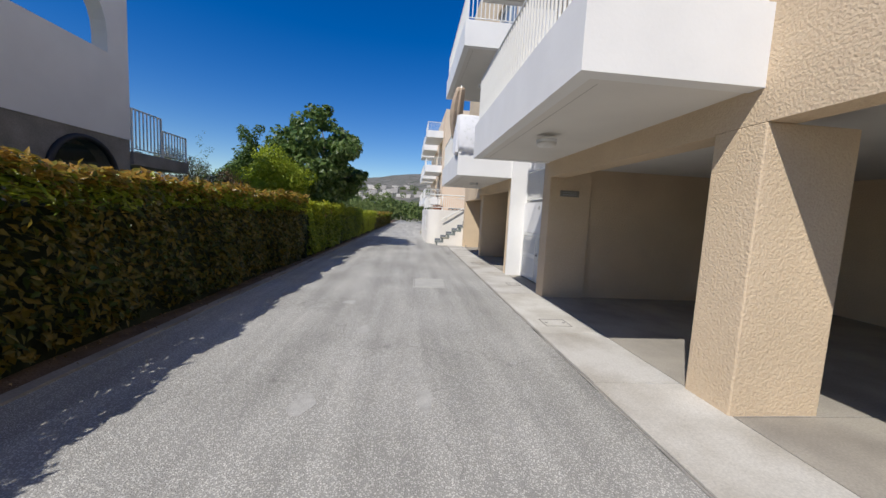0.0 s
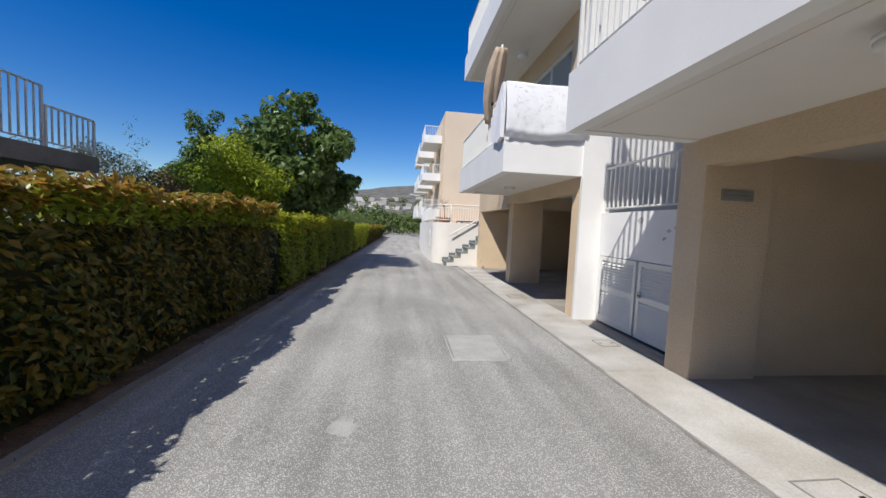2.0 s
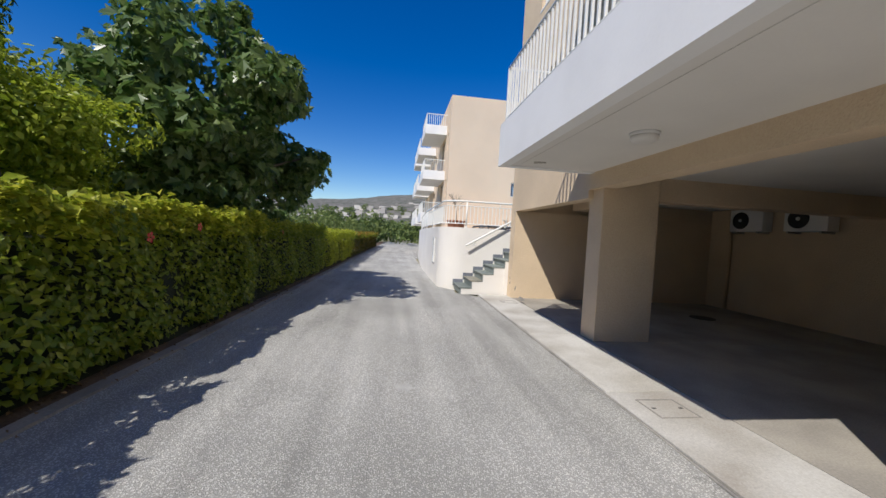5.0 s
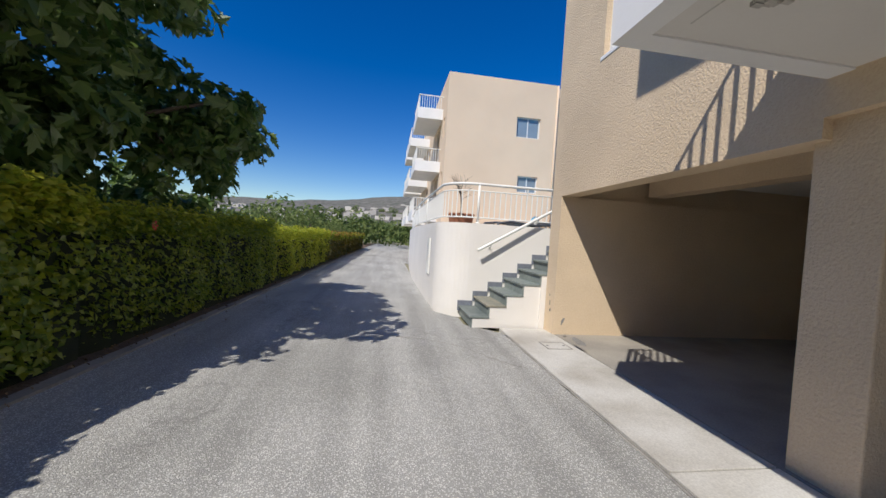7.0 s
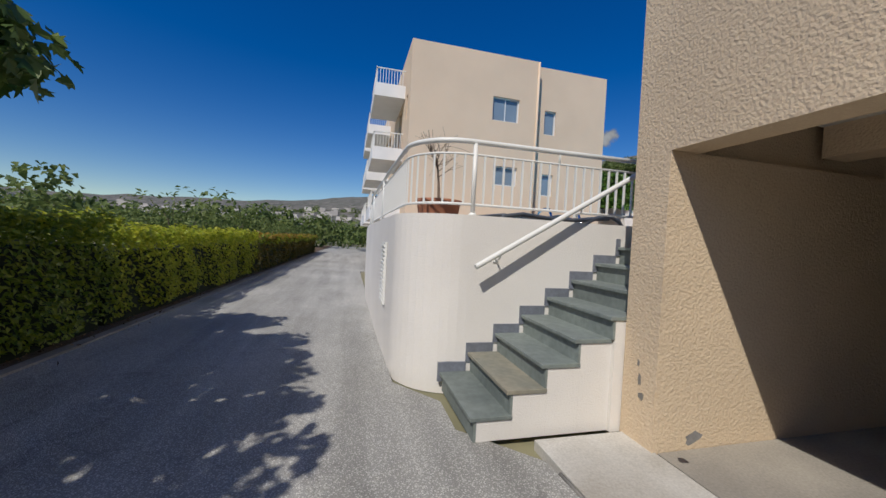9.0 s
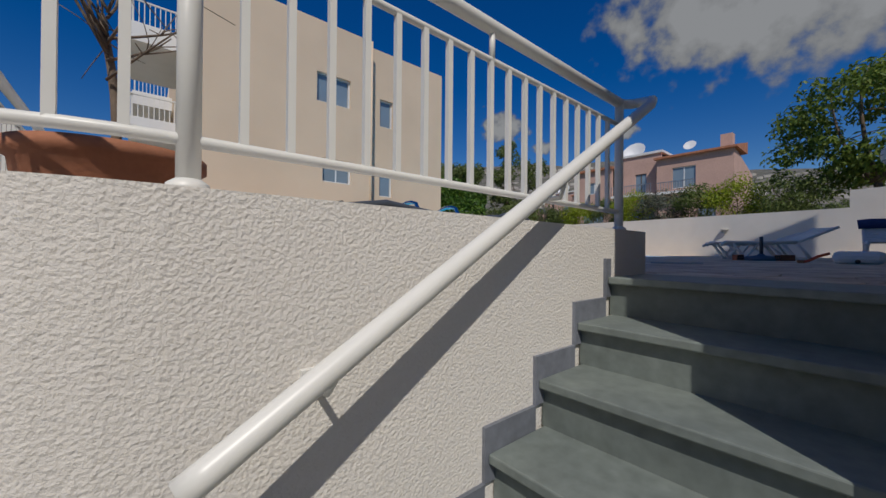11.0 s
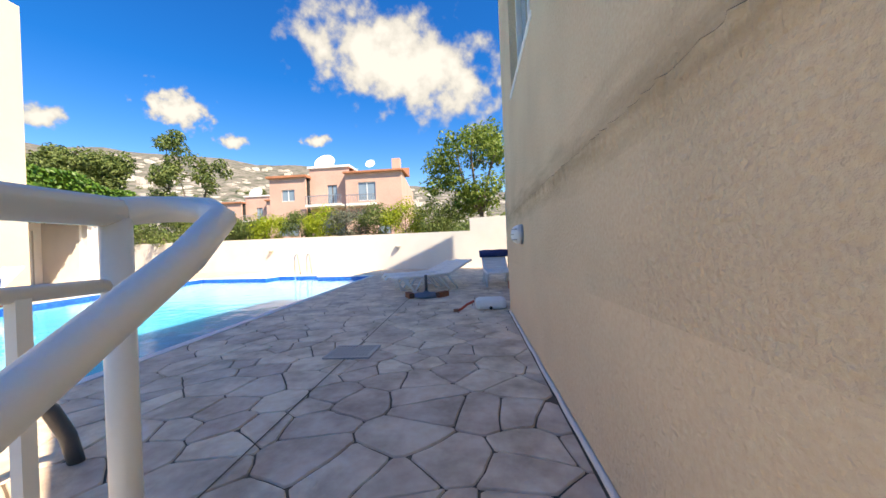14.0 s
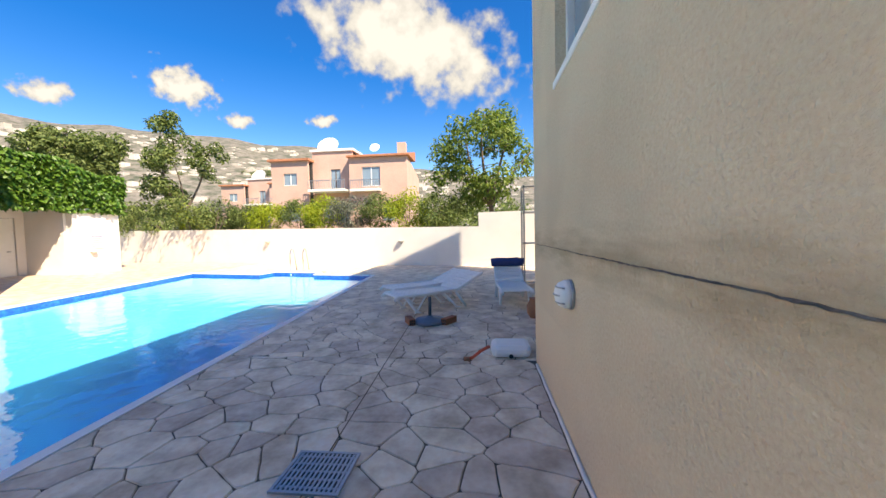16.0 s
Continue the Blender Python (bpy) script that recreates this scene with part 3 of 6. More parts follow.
solid("wall_gate", holed_wall(bmesh.new(), "x", GX, 0.16, 6.9, 9.08, 0.0, 1.94, [(6.94, 9.0, 0.0, 1.2)]), WHITE, "white painted wall above the louvred doors, with flaking patches", "wall")
solid("landing", B(GX + 0.16, 6.6, 6.9, 9.08, 1.66, 1.84), CONCRETE, "concrete stair landing behind the white wall", "landing")
solid("wall_store_back", B(4.6, 4.8, 6.9, 9.08, 0, 1.66), WHITE, "white wall behind the louvred doors", "wall")

for k, hole in enumerate(DOORS + DOORS2):
    window_unit("window_%d" % (k + 1), "white sliding balcony door with dark glass", (FX + 0.08, hole[1], hole[2]), hole[1] - hole[0], hole[3] - hole[2], "x-", sill=False)
window_unit("window_5", "white sliding window with a stone sill", (FX + 0.08, WIN_A[1], WIN_A[2]), WIN_A[1] - WIN_A[0], WIN_A[3] - WIN_A[2], "x-")
window_unit("window_6", "white sliding window with a stone sill", (FX + 0.08, WIN_A[1], 6.6), WIN_A[1] - WIN_A[0], 1.15, "x-")
window_unit("window_7", "white sliding window above the terrace, with a stone sill", (WIN_S[1], 17.17, WIN_S[2]), WIN_S[1] - WIN_S[0], WIN_S[3] - WIN_S[2], "y+")


def balcony(label, y0, y1, z, x0=1.42, height=0.62, rail=True, rail_near=True):
    """A projecting slab with white fascia all round, off-white soffit and a bar railing."""
    b = thing("balcony", label, "balcony", group="balconies on the beige building")
    fas = bmesh.new()
    box(fas, x0, x0 + 0.14, y0, y1, z, z + height)
    box(fas, x0 + 0.14, FX, y0, y0 + 0.14, z, z + height)
    box(fas, x0 + 0.14, FX, y1 - 0.14, y1, z, z + height)
    part("fascia", fas, WHITE, b, "white painted fascia")
    part("soffit", B(x0 + 0.14, FX, y0 + 0.14, y1 - 0.14, z + 0.012, z + 0.3), SOFFIT, b, "off-white soffit with a drip groove")
    part("floor", B(x0 + 0.14, FX, y0 + 0.14, y1 - 0.14, z + 0.3, z + 0.5), CONCRETE, b, "concrete balcony floor")
    gr = bmesh.new()
    box(gr, x0 + 0.26, x0 + 0.268, y0 + 0.26, y1 - 0.26, z + 0.010, z + 0.0121)
    part("drip_groove", gr, CONCRETE, b)
    if rail:
        runs = [((FX - 0.03, y0 + 0.07), (x0 + 0.07, y0 + 0.07)), ((x0 + 0.07, y0 + 0.07), (x0 + 0.07, y1 - 0.07)), ((x0 + 0.07, y1 - 0.07), (FX - 0.03, y1 - 0.07))]
        r = railing("white metal bar railing on the balcony", runs, z + height, z + height + 0.82, 0.105)
        r["group"] = "balcony railings"
    return b


balcony("white concrete balcony above the open garages", 2.38, 6.8, 2.645)
balcony("white concrete balcony with bedding on its railing", 9.12, 13.5, 2.57)
balcony("white concrete balcony on the upper storey", 9.12, 13.5, 5.75)
balcony("white concrete balcony on the upper storey", 2.44, 6.8, 5.5)

# ---- pool terrace: retaining wall, stairs, deck ----
DZ = 1.505
RISE, RUN, SX = 0.188, 0.2825, 1.665
WTOP = 1.745


def curve_wall_line():
    pts = [(4.1, 18.25), (3.0, 18.25), (1.88, 18.25)]
    for a in range(1, 13):
        t = radians(90 * a / 12)
        pts.append((1.88 - 0.68 * math.sin(t), 18.93 - 0.68 * math.cos(t)))
    pts += [(1.17, 20.5), (1.15, 24.0), (1.30, 28.0), (1.5, 32.0)]
    return pts


def offset_line(pts, d):
    out = []
    for i, p in enumerate(pts):
        a, b = Vector(pts[max(i - 1, 0)]), Vector(pts[min(i + 1, len(pts) - 1)])
        t = (b - a).normalized()
        out.append((p[0] + t.y * d, p[1] - t.x * d))
    return out


def ribbon(bm, inner, outer, z0, z1):
    rows = [[bm.verts.new((*i, z0)), bm.verts.new((*i, z1)), bm.verts.new((*o, z1)), bm.verts.new((*o, z0))] for i, o in zip(inner, outer)]
    for p, q in zip(rows, rows[1:]):
        for k in range(4):
            f = bm.faces.new((p[k], q[k], q[(k + 1) % 4], p[(k + 1) % 4]))
    bm.faces.new(rows[0])
    bm.faces.new(rows[-1][::-1])
    return bm


LINE = curve_wall_line()
solid("wall_terrace", ribbon(bmesh.new(), LINE, offset_line(LINE, 0.30), -0.05, WTOP), ROUGHCAST, "white roughcast retaining wall with a rounded corner", "wall")

stairs = thing("staircase", "outdoor stair of green-grey slate treads between two walls", "stairs", kind="structure")
for k in range(1, 9):
    x = SX + (k - 1) * RUN
    z = RISE * k
    deep = RUN + 0.02 if k < 8 else 0.42
    side_y = 17.29 if x + deep < FX + 0.15 else 17.255
    part("tread", B(x - 0.035, x + deep, side_y, 18.235, z - 0.035, z, 0.006), SLATE_TAN if k == 2 else SLATE, stairs)
    part("riser", B(x, x + 0.02, side_y + 0.01, 18.24, z - RISE, z - 0.035), SLATE, stairs)
    part("step_core", B(x + 0.021, x + (RUN if k < 8 else 0.44) + 0.02, side_y + 0.012, 18.25, 0 if k < 6 else 0.4, z - 0.036), ROUGHCAST, stairs, "white rendered step side")
    part("skirting", B(x - 0.05, x + RUN - 0.05 if k < 8 else x, 18.235, 18.26, z - RISE + 0.09, z + 0.09), SLATE_BLUE, stairs, "blue-grey slate skirting")

# ---- building across the terrace ----
BY = 30.7
far = thing("apartment_building", "three-storey beige apartment building with white balconies", "building")
HOLES_B = [(6.86, 8.2, 7.19, 8.29), (7.1, 8.25, 4.2, 5.1)]
HOLES_B2 = [(9.76, 10.4, 6.97, 8.15), (9.76, 10.4, 3.95, 5.02)]
part("wall", holed_wall(bmesh.new(), "y", BY, 0.3, 3.0, 9.1, 0.0, 10.22, HOLES_B), STUCCO_FAR, far, "beige rendered end wall")
part("wall", holed_wall(bmesh.new(), "y", BY + 0.4, 0.3, 9.1, 13.2, 0.0, 10.22, HOLES_B2), STUCCO_FAR, far, "beige rendered end wall, set back")
part("wall", holed_wall(bmesh.new(), "x", 3.0, 0.3, BY + 0.3, 48, 0.0, 10.22, [(33.2, 34.4, 6.0, 8.0), (33.2, 34.4, 3.0, 5.0), (31.4, 31.9, 7.0, 8.1), (31.4, 31.9, 4.0, 5.1), (38, 39.4, 3, 5), (38, 39.4, 6, 8), (31.4, 31.9, 1.2, 2.0)]), STUCCO_FAR, far)
part("wall", B(12.9, 13.2, BY + 0.7, 48, 0, 10.22), STUCCO_FAR, far)
part("wall", B(3.0, 13.2, 48, 48.3, 0, 10.22), STUCCO_FAR, far)
part("roof", B(3.3, 12.9, BY + 0.7, 48.0, 9.7, 9.9), CONCRETE, far)
for h, y in ((HOLES_B[0], BY), (HOLES_B[1], BY), (HOLES_B2[0], BY + 0.4), (HOLES_B2[1], BY + 0.4)):
    window_unit("window", "white sliding window", (h[0], y + 0.1, h[2]), h[1] - h[0], h[3] - h[2], "y-", panes=2 if h[1] - h[0] > 1 else 1, parent=far)
part("downpipe", T([(9.12, BY - 0.02, 1.5), (9.12, BY - 0.02, 10.2)], 0.05, 8), STUCCO_FAR, far)
for y0, y1 in ((32.4, 36.0), (39.0, 43.0), (44.0, 47.0)):
    for z in (2.35, 5.2, 8.2):
        bl = bmesh.new()
        box(bl, 1.55, 3.0, y0, y1, z, z + 0.2)
        box(bl, 1.55, 1.69, y0, y1, z + 0.2, z + 0.6)
        box(bl, 1.69, 3.0, y0, y0 + 0.14, z + 0.2, z + 0.6)
        bo = part("balcony", bl, WHITE, far, "white balcony with bar railing")
        rb = bmesh.new()
        for i in range(int((y1 - y0) / 0.14)):
            box(rb, 1.61, 1.635, y0 + 0.05 + i * 0.14, y0 + 0.075 + i * 0.14, z + 0.6, z + 1.3)
        for i in range(10):
            box(rb, 1.64 + i * 0.135, 1.665 + i * 0.135, y0 + 0.06, y0 + 0.085, z + 0.6, z + 1.3)
        box(rb, 1.6, 1.65, y0, y1, z + 1.3, z + 1.34)
        box(rb, 1.65, 3.0, y0 + 0.04, y0 + 0.09, z + 1.3, z + 1.34)
        part("bars", rb, METAL_WHITE, bo)

# ---- pool ----
POOL = [(2.6, 20.55), (16.9, 21.62), (17.35, 24.0), (18.05, 24.1), (18.45, 26.2), (17.6, 26.3), (18.3, 29.7), (2.6, 26.5)]


def band(poly, d0, d1, z0, z1):
    bm = bmesh.new()
    def off(d):
        k = len(poly)
        out = []
        for i in range(k):
            a, b, c = Vector(poly[i - 1]), Vector(poly[i]), Vector(poly[(i + 1) % k])
            t1, t2 = (b - a).normalized(), (c - b).normalized()
            n1, n2 = Vector((t1.y, -t1.x)), Vector((t2.y, -t2.x))
            s = (n1 + n2) / (1 + n1.dot(n2))
            out.append(b + s * d)
        return out
    p, q = off(d0), off(d1)
    k = len(poly)
    rows = [[bm.verts.new((*p[i], z0)), bm.verts.new((*p[i], z1)), bm.verts.new((*q[i], z1)), bm.verts.new((*q[i], z0))] for i in range(k)]
    for i in range(k):
        a, b = rows[i], rows[(i + 1) % k]
        for j in range(4):
            bm.faces.new((a[j], b[j], b[(j + 1) % 4], a[(j + 1) % 4]))
    return bm


POOL_WHITE = mat("pool_plaster", (0.44, 0.80, 0.93), rough=0.6, vary=0.05, scale=1, bump=0.0)
POOL_TILE = mat("blue_mosaic", (0.01, 0.09, 0.42), rough=0.2, other=(0.01, 0.22, 0.60), scale=16, grain=30, grain_amt=0.4, bump=0.05)
WATER = bpy.data.materials.new("pool_water")
WATER.use_nodes = True
_n, _l = WATER.node_tree.nodes, WATER.node_tree.links.new
_gl = _n.new("ShaderNodeBsdfGlossy")
_gl.inputs["Roughness"].default_value = 0.03
_tr = _n.new("ShaderNodeBsdfTransparent")
_tr.inputs["Color"].default_value = (0.13, 0.72, 0.98, 1)
_fr = _n.new("ShaderNodeFresnel")
_fr.inputs["IOR"].default_value = 1.33
_mx = _n.new("ShaderNodeMixShader")
_wv = _n.new("ShaderNodeTexNoise")
_wv.inputs["Scale"].default_value = 2.6
_wv.inputs["Detail"].default_value = 3
_wc = _n.new("ShaderNodeTexCoord")
_wb = _n.new("ShaderNodeBump")
_wb.inputs["Strength"].default_value = 0.22
_wb.inputs["Distance"].default_value = 0.06
_l(_wc.outputs["Object"], _wv.inputs["Vector"])
_l(_wv.outputs["Fac"], _wb.inputs["Height"])
for _s in (_gl, _fr):
    _l(_wb.outputs["Normal"], _s.inputs["Normal"])
_l(_fr.outputs["Fac"], _mx.inputs["Fac"])
_l(_tr.outputs["BSDF"], _mx.inputs[1])
_l(_gl.outputs["BSDF"], _mx.inputs[2])
_l(_mx.outputs["Shader"], _n["Material Output"].inputs["Surface"])

pool = thing("swimming_pool", "turquoise swimming pool with blue mosaic rim and white coping", "pool", kind="structure")
part("basin", prism(bmesh.new(), POOL, 0.95, 1.05), POOL_WHITE, pool, "pale blue plastered basin floor")
part("basin_wall", band(POOL, 0.0, 0.2, 0.95, DZ - 0.20), POOL_WHITE, pool)
part("mosaic_band", band(POOL, 0.0, 0.2, DZ - 0.20, DZ - 0.03), POOL_TILE, pool, "dark blue mosaic band at the waterline")
part("coping", band(POOL, -0.02, 0.09, DZ - 0.03, DZ + 0.006), WHITE, pool, "white coping")
wbm = bmesh.new()
wbm.faces.new([wbm.verts.new((x, y, DZ - 0.12)) for x, y in POOL])
wt = part("water", wbm, WATER, pool, "clear turquoise water")
wt.visible_shadow = False

# ---- pool-side walls ----
W0, W1 = Vector((19.8, 17.9)), Vector((25.2, 40.0))
wd = (W1 - W0).normalized()
wnrm = Vector((wd.y, -wd.x))


def along(a, b, t, z0, z1, z2=None):
    p, q = W0 + wd * a, W0 + wd * b
    poly = [p, p + wnrm * t, q + wnrm * t, q]
    return prism(bmesh.new(), [tuple(v) for v in poly], z0, [z1, z1, z2 or z1, z2 or z1])


solid("wall_pool", along(0.0, 23.5, 0.25, 1.0, 3.17, 3.5), ROUGHCAST, "long low white pool wall", "wall")
solid("wall_pool_high", along(-3.2, -0.0, 0.25, 1.0, 3.75), ROUGHCAST, "higher end of the white pool wall", "wall")
solid("ground_upper", prism(bmesh.new(), [(20.3, 0.0), (200, 0), (200, 80), (29.0, 80), (W1.x + 0.3, 40.5), (W0.x + 0.3, 17.5)], 0, 2.7), GROUND, "raised ground behind the pool wall", "ground")
solid("ground_terrace", prism(bmesh.new(), [(13.2, 31.2), (25.2, 40.0), (29.0, 80.0), (13.2, 80.0)], 0, DZ - 0.04), CONCRETE, "concrete terrace beyond the pool", "ground")


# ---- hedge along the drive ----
# Orange young-leaf colour, lightened so the tips look sunlit.
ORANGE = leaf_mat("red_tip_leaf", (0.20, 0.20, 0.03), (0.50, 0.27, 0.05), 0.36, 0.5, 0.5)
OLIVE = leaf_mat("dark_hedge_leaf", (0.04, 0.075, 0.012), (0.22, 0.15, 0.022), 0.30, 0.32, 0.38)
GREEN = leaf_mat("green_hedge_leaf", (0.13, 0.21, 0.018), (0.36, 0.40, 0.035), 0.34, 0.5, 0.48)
# Yellow-green leaf; on green hedge tops it also paints in sunlight.
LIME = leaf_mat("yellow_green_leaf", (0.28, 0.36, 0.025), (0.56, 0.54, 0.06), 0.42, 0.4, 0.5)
FRESH = leaf_mat("fresh_green_leaf", (0.24, 0.33, 0.02), (0.44, 0.49, 0.05), 0.45, 0.4, 0.46)
FIG_LEAF = leaf_mat("fig_leaf", (0.05, 0.115, 0.022), (0.20, 0.27, 0.075), 0.36, 0.55, 0.4)
SHRUB = leaf_mat("shrub_leaf", (0.05, 0.11, 0.025), (0.17, 0.25, 0.06), 0.5, 0.4, 0.36)
FAR_LEAF = leaf_mat("far_tree_leaf", (0.075, 0.125, 0.03), (0.22, 0.27, 0.08), 0.6, 0.4, 0.4)
PLUM = leaf_mat("reddish_shrub_leaf", (0.09, 0.085, 0.04), (0.24, 0.14, 0.07), 0.5)
SILVER = leaf_mat("silver_leaf", (0.10, 0.12, 0.08), (0.22, 0.23, 0.17), 0.6)


def hedge(label, y0, y1, top, depth, n_side, n_top, side_mat, top_mat, tip_mat, leaf=(0.075, 0.04), tips=0.5):
    """A clipped hedge: a core painted near-black for inner shade, a coat of leaves on face and top, and loose young
    shoots.
    """
    h = thing("hedge", label, "hedge", group="clipped hedge beside the drive")
    core = bmesh.new()
    ys = np.arange(y0, y1 + 0.01, 0.4)
    rows = []
    for y in ys:
        x = hedge_x(y)
        w = RNG.normal(0, 0.02)
        rows.append([core.verts.new(p) for p in ((x - 0.16 + w, y, 0.0), (x - 0.14 + w, y, top - 0.36), (x - depth + 0.1, y, top - 0.34), (x - depth + 0.1, y, 0.0))])
    for a, b in zip(rows, rows[1:]):
        for k in range(4):
            core.faces.new((a[k], b[k], b[(k + 1) % 4], a[(k + 1) % 4]))
    core.faces.new(rows[0])
    core.faces.new(rows[-1][::-1])
    part("core", core, FOLIAGE_SHADE, h, "solid core painted near-black as inner shade")
    bulge = lambda y, z: 0.05 * np.sin(y * 2.3) + 0.045 * np.sin(y * 5.1 + z * 3.0) + 0.03 * np.sin(z * 6.2 + y)
    k = int(n_side * (y1 - y0))
    y = RNG.uniform(y0, y1, k)
    z = RNG.uniform(0.10, top - 0.03, k)
    x = hedge_x(y) - 0.06 + bulge(y, z) - np.abs(RNG.normal(0, 0.09, k)) + 0.06
    x = np.where(z < 0.35, x - (0.35 - z) * 0.35, x)
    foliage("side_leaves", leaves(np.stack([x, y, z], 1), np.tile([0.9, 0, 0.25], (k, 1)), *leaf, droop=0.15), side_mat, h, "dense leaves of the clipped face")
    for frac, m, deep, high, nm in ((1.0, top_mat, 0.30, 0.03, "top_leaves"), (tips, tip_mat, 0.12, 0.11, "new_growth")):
        k = int(n_top * (y1 - y0) * frac)
        y = RNG.uniform(y0, y1, k)
        u = RNG.uniform(0, 1, k) ** 2.0
        x = hedge_x(y) + 0.05 - u * depth + bulge(y, 0)
        wave = 0.035 * np.sin(y * 3.1) + 0.03 * np.sin(y * 7.7 + x * 5) + 0.03 * np.sin(y * 17.0 + x * 9)
        z = top - 0.03 + wave - deep * RNG.uniform(0, 1, k) + high * RNG.uniform(0, 1, k) ** 2
        foliage(nm, leaves(np.stack([x, y, z], 1), np.tile([0.5, -0.25, 0.7], (k, 1)), leaf[0] * (1.2 if high > 0.1 else 1.0), leaf[1] * (1.1 if high > 0.1 else 1.0), droop=-0.25, spread=0.8), m, h)
    return h


# Faces darker, tops and tips paler: young growth plus sunlight put into leaf colour.
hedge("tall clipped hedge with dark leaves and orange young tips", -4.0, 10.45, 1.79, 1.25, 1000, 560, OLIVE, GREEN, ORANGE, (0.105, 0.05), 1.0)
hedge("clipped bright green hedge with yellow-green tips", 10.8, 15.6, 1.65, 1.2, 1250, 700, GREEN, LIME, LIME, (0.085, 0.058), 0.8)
hedge("clipped green hedge in sun and tree shade", 15.6, 21.0, 1.55, 1.2, 1100, 600, GREEN, GREEN, LIME, (0.075, 0.042), 0.6)
hedge("clipped yellow-green hedge farther along the drive", 21.0, 28.0, 1.43, 1.2, 700, 380, LIME, LIME, LIME, (0.09, 0.05))
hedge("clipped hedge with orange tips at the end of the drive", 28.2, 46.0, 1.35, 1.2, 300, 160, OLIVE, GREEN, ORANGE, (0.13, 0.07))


# ---- trees and shrubs behind the hedge ----
def blob(cx, cy, cz, rx, ry, rz, n, r0, r1):
    """Clumps scattered over and inside an egg shape."""
    d = unit(RNG.normal(0, 1, (n, 3))) * RNG.uniform(0.55, 1.0, (n, 1))
    return [(cx + a * rx, cy + b * ry, cz + c * rz, RNG.uniform(r0, r1)) for a, b, c in d]


fig_clumps = blob(2.2, 2.2, 3.0, 0.55, 0.8, 0.5, 8, 0.28, 0.42) + blob(0.9, 0.9, 5.5, 0.5, 0.6, 0.35, 5, 0.25, 0.38) + blob(0.7, 0.4, 3.7, 1.5, 1.9, 1.5, 26, 0.35, 0.6) + blob(1.2, 2.4, 3.0, 1.0, 1.2, 1.1, 14, 0.3, 0.5) + blob(0.5, -1.2, 2.7, 1.1, 1.0, 1.0, 9, 0.3, 0.5) + blob(0.5, 3.0, 2.1, 1.1, 1.7, 1.1, 20, 0.35, 0.5) + blob(1.6, 1.1, 4.0, 0.6, 1.3, 0.9, 10, 0.3, 0.45) + blob(0.8, 0.6, 5.2, 0.7, 0.8, 0.5, 6, 0.25, 0.4) + blob(2.0, -0.6, 4.1, 0.6, 1.4, 0.5, 14, 0.25, 0.42) + blob(1.7, 3.1, 2.9, 0.6, 1.1, 0.9, 14, 0.3, 0.45) + blob(0.9, -0.3, 2.4, 0.9, 1.9, 0.8, 24, 0.35, 0.5)
tree("fig_tree", "broad fig tree with large lobed dark green leaves", (-4.5, 15.4, 0), 1.5,
     [(0.9, 0.6, 4.9), (2.3, 1.9, 3.2), (1.2, 2.2, 3.4), (-0.4, 1.2, 4.2), (0.6, -1.4, 3.2), (1.4, 0.4, 3.4), (-0.6, -0.6, 3.9)], 0.14, fig_clumps, 105, None, FIG_LEAF, fig=0.21)
low = blob(0, 0, 1.1, 0.8, 1.4, 0.9, 16, 0.3, 0.45)
tree("fig_sucker", "dark green fig shoots under the tree beside the hedge", (-4.0, 15.2, 0), 0.6, [(0.2, 0.5, 1.4), (0.1, -0.5, 1.5)], 0.05, low, 40, None, FIG_LEAF, fig=0.19)


def shrub(label, base, clumps, per, leaf, material, limbs=4, h=0.5):
    tips = [(RNG.normal(0, 0.35), RNG.normal(0, 0.35), h + RNG.uniform(0.6, 1.4)) for _ in range(limbs)]
    t = tree("shrub", label, base, h, tips, 0.05, clumps, per, leaf, material)
    t["category"] = "shrub"
    return t


shrub("round light green shrub with small leaves", (-4.15, 12.4, 0), blob(0, 0, 2.15, 0.85, 1.75, 1.1, 56, 0.3, 0.5), 400, (0.085, 0.05), FRESH)
shrub("tall upright shrub with pointed green shoots", (-5.4, 13.3, 0), [(RNG.normal(0, 0.22), RNG.normal(0, 0.3), z, 0.46 - 0.28 * z / 4.3) for z in np.linspace(1.0, 4.2, 36)], 420, (0.16, 0.045), SHRUB)
shrub("tall upright shrub with narrow green leaves", (-5.6, 13.9, 0), blob(0, 0, 2.4, 1.0, 1.3, 1.3, 34, 0.3, 0.55), 300, (0.17, 0.05), SHRUB)
shrub("reddish shrub with thin twigs", (-5.3, 11.8, 0), blob(0, 0, 1.9, 0.7, 0.9, 0.85, 26, 0.25, 0.4), 330, (0.08, 0.04), PLUM)
shrub("dark pointed cypress shrub behind the hedge", (-6.6, 12.5, 0), [(RNG.normal(0, 0.12), RNG.normal(0, 0.12), z, 0.52 - 0.115 * z) for z in np.linspace(0.6, 3.8, 18)], 240, (0.07, 0.02), SHRUB)
shrub("silvery olive shrub behind the hedge", (-8.2, 13.2, 0), blob(0, 0, 2.3, 1.3, 1.4, 1.1, 30, 0.3, 0.5), 330, (0.10, 0.03), SILVER)
shrub("low green shrub behind the hedge", (-4.6, 17.9, 0), blob(0, 0, 1.5, 0.9, 1.4, 0.7, 24, 0.3, 0.45), 220, (0.11, 0.06), SHRUB)
for k in range(7):
    shrub("green shrub at the end of the drive", (-4.6 + RNG.normal(0, 0.4), 22.5 + 4.0 * k, 0), blob(0, 0, 1.6, 1.0, 1.7, 0.75, 14, 0.4, 0.6), 45, (0.15, 0.075), FAR_LEAF)

# ---- white house behind the hedge ----
HX = -6.1
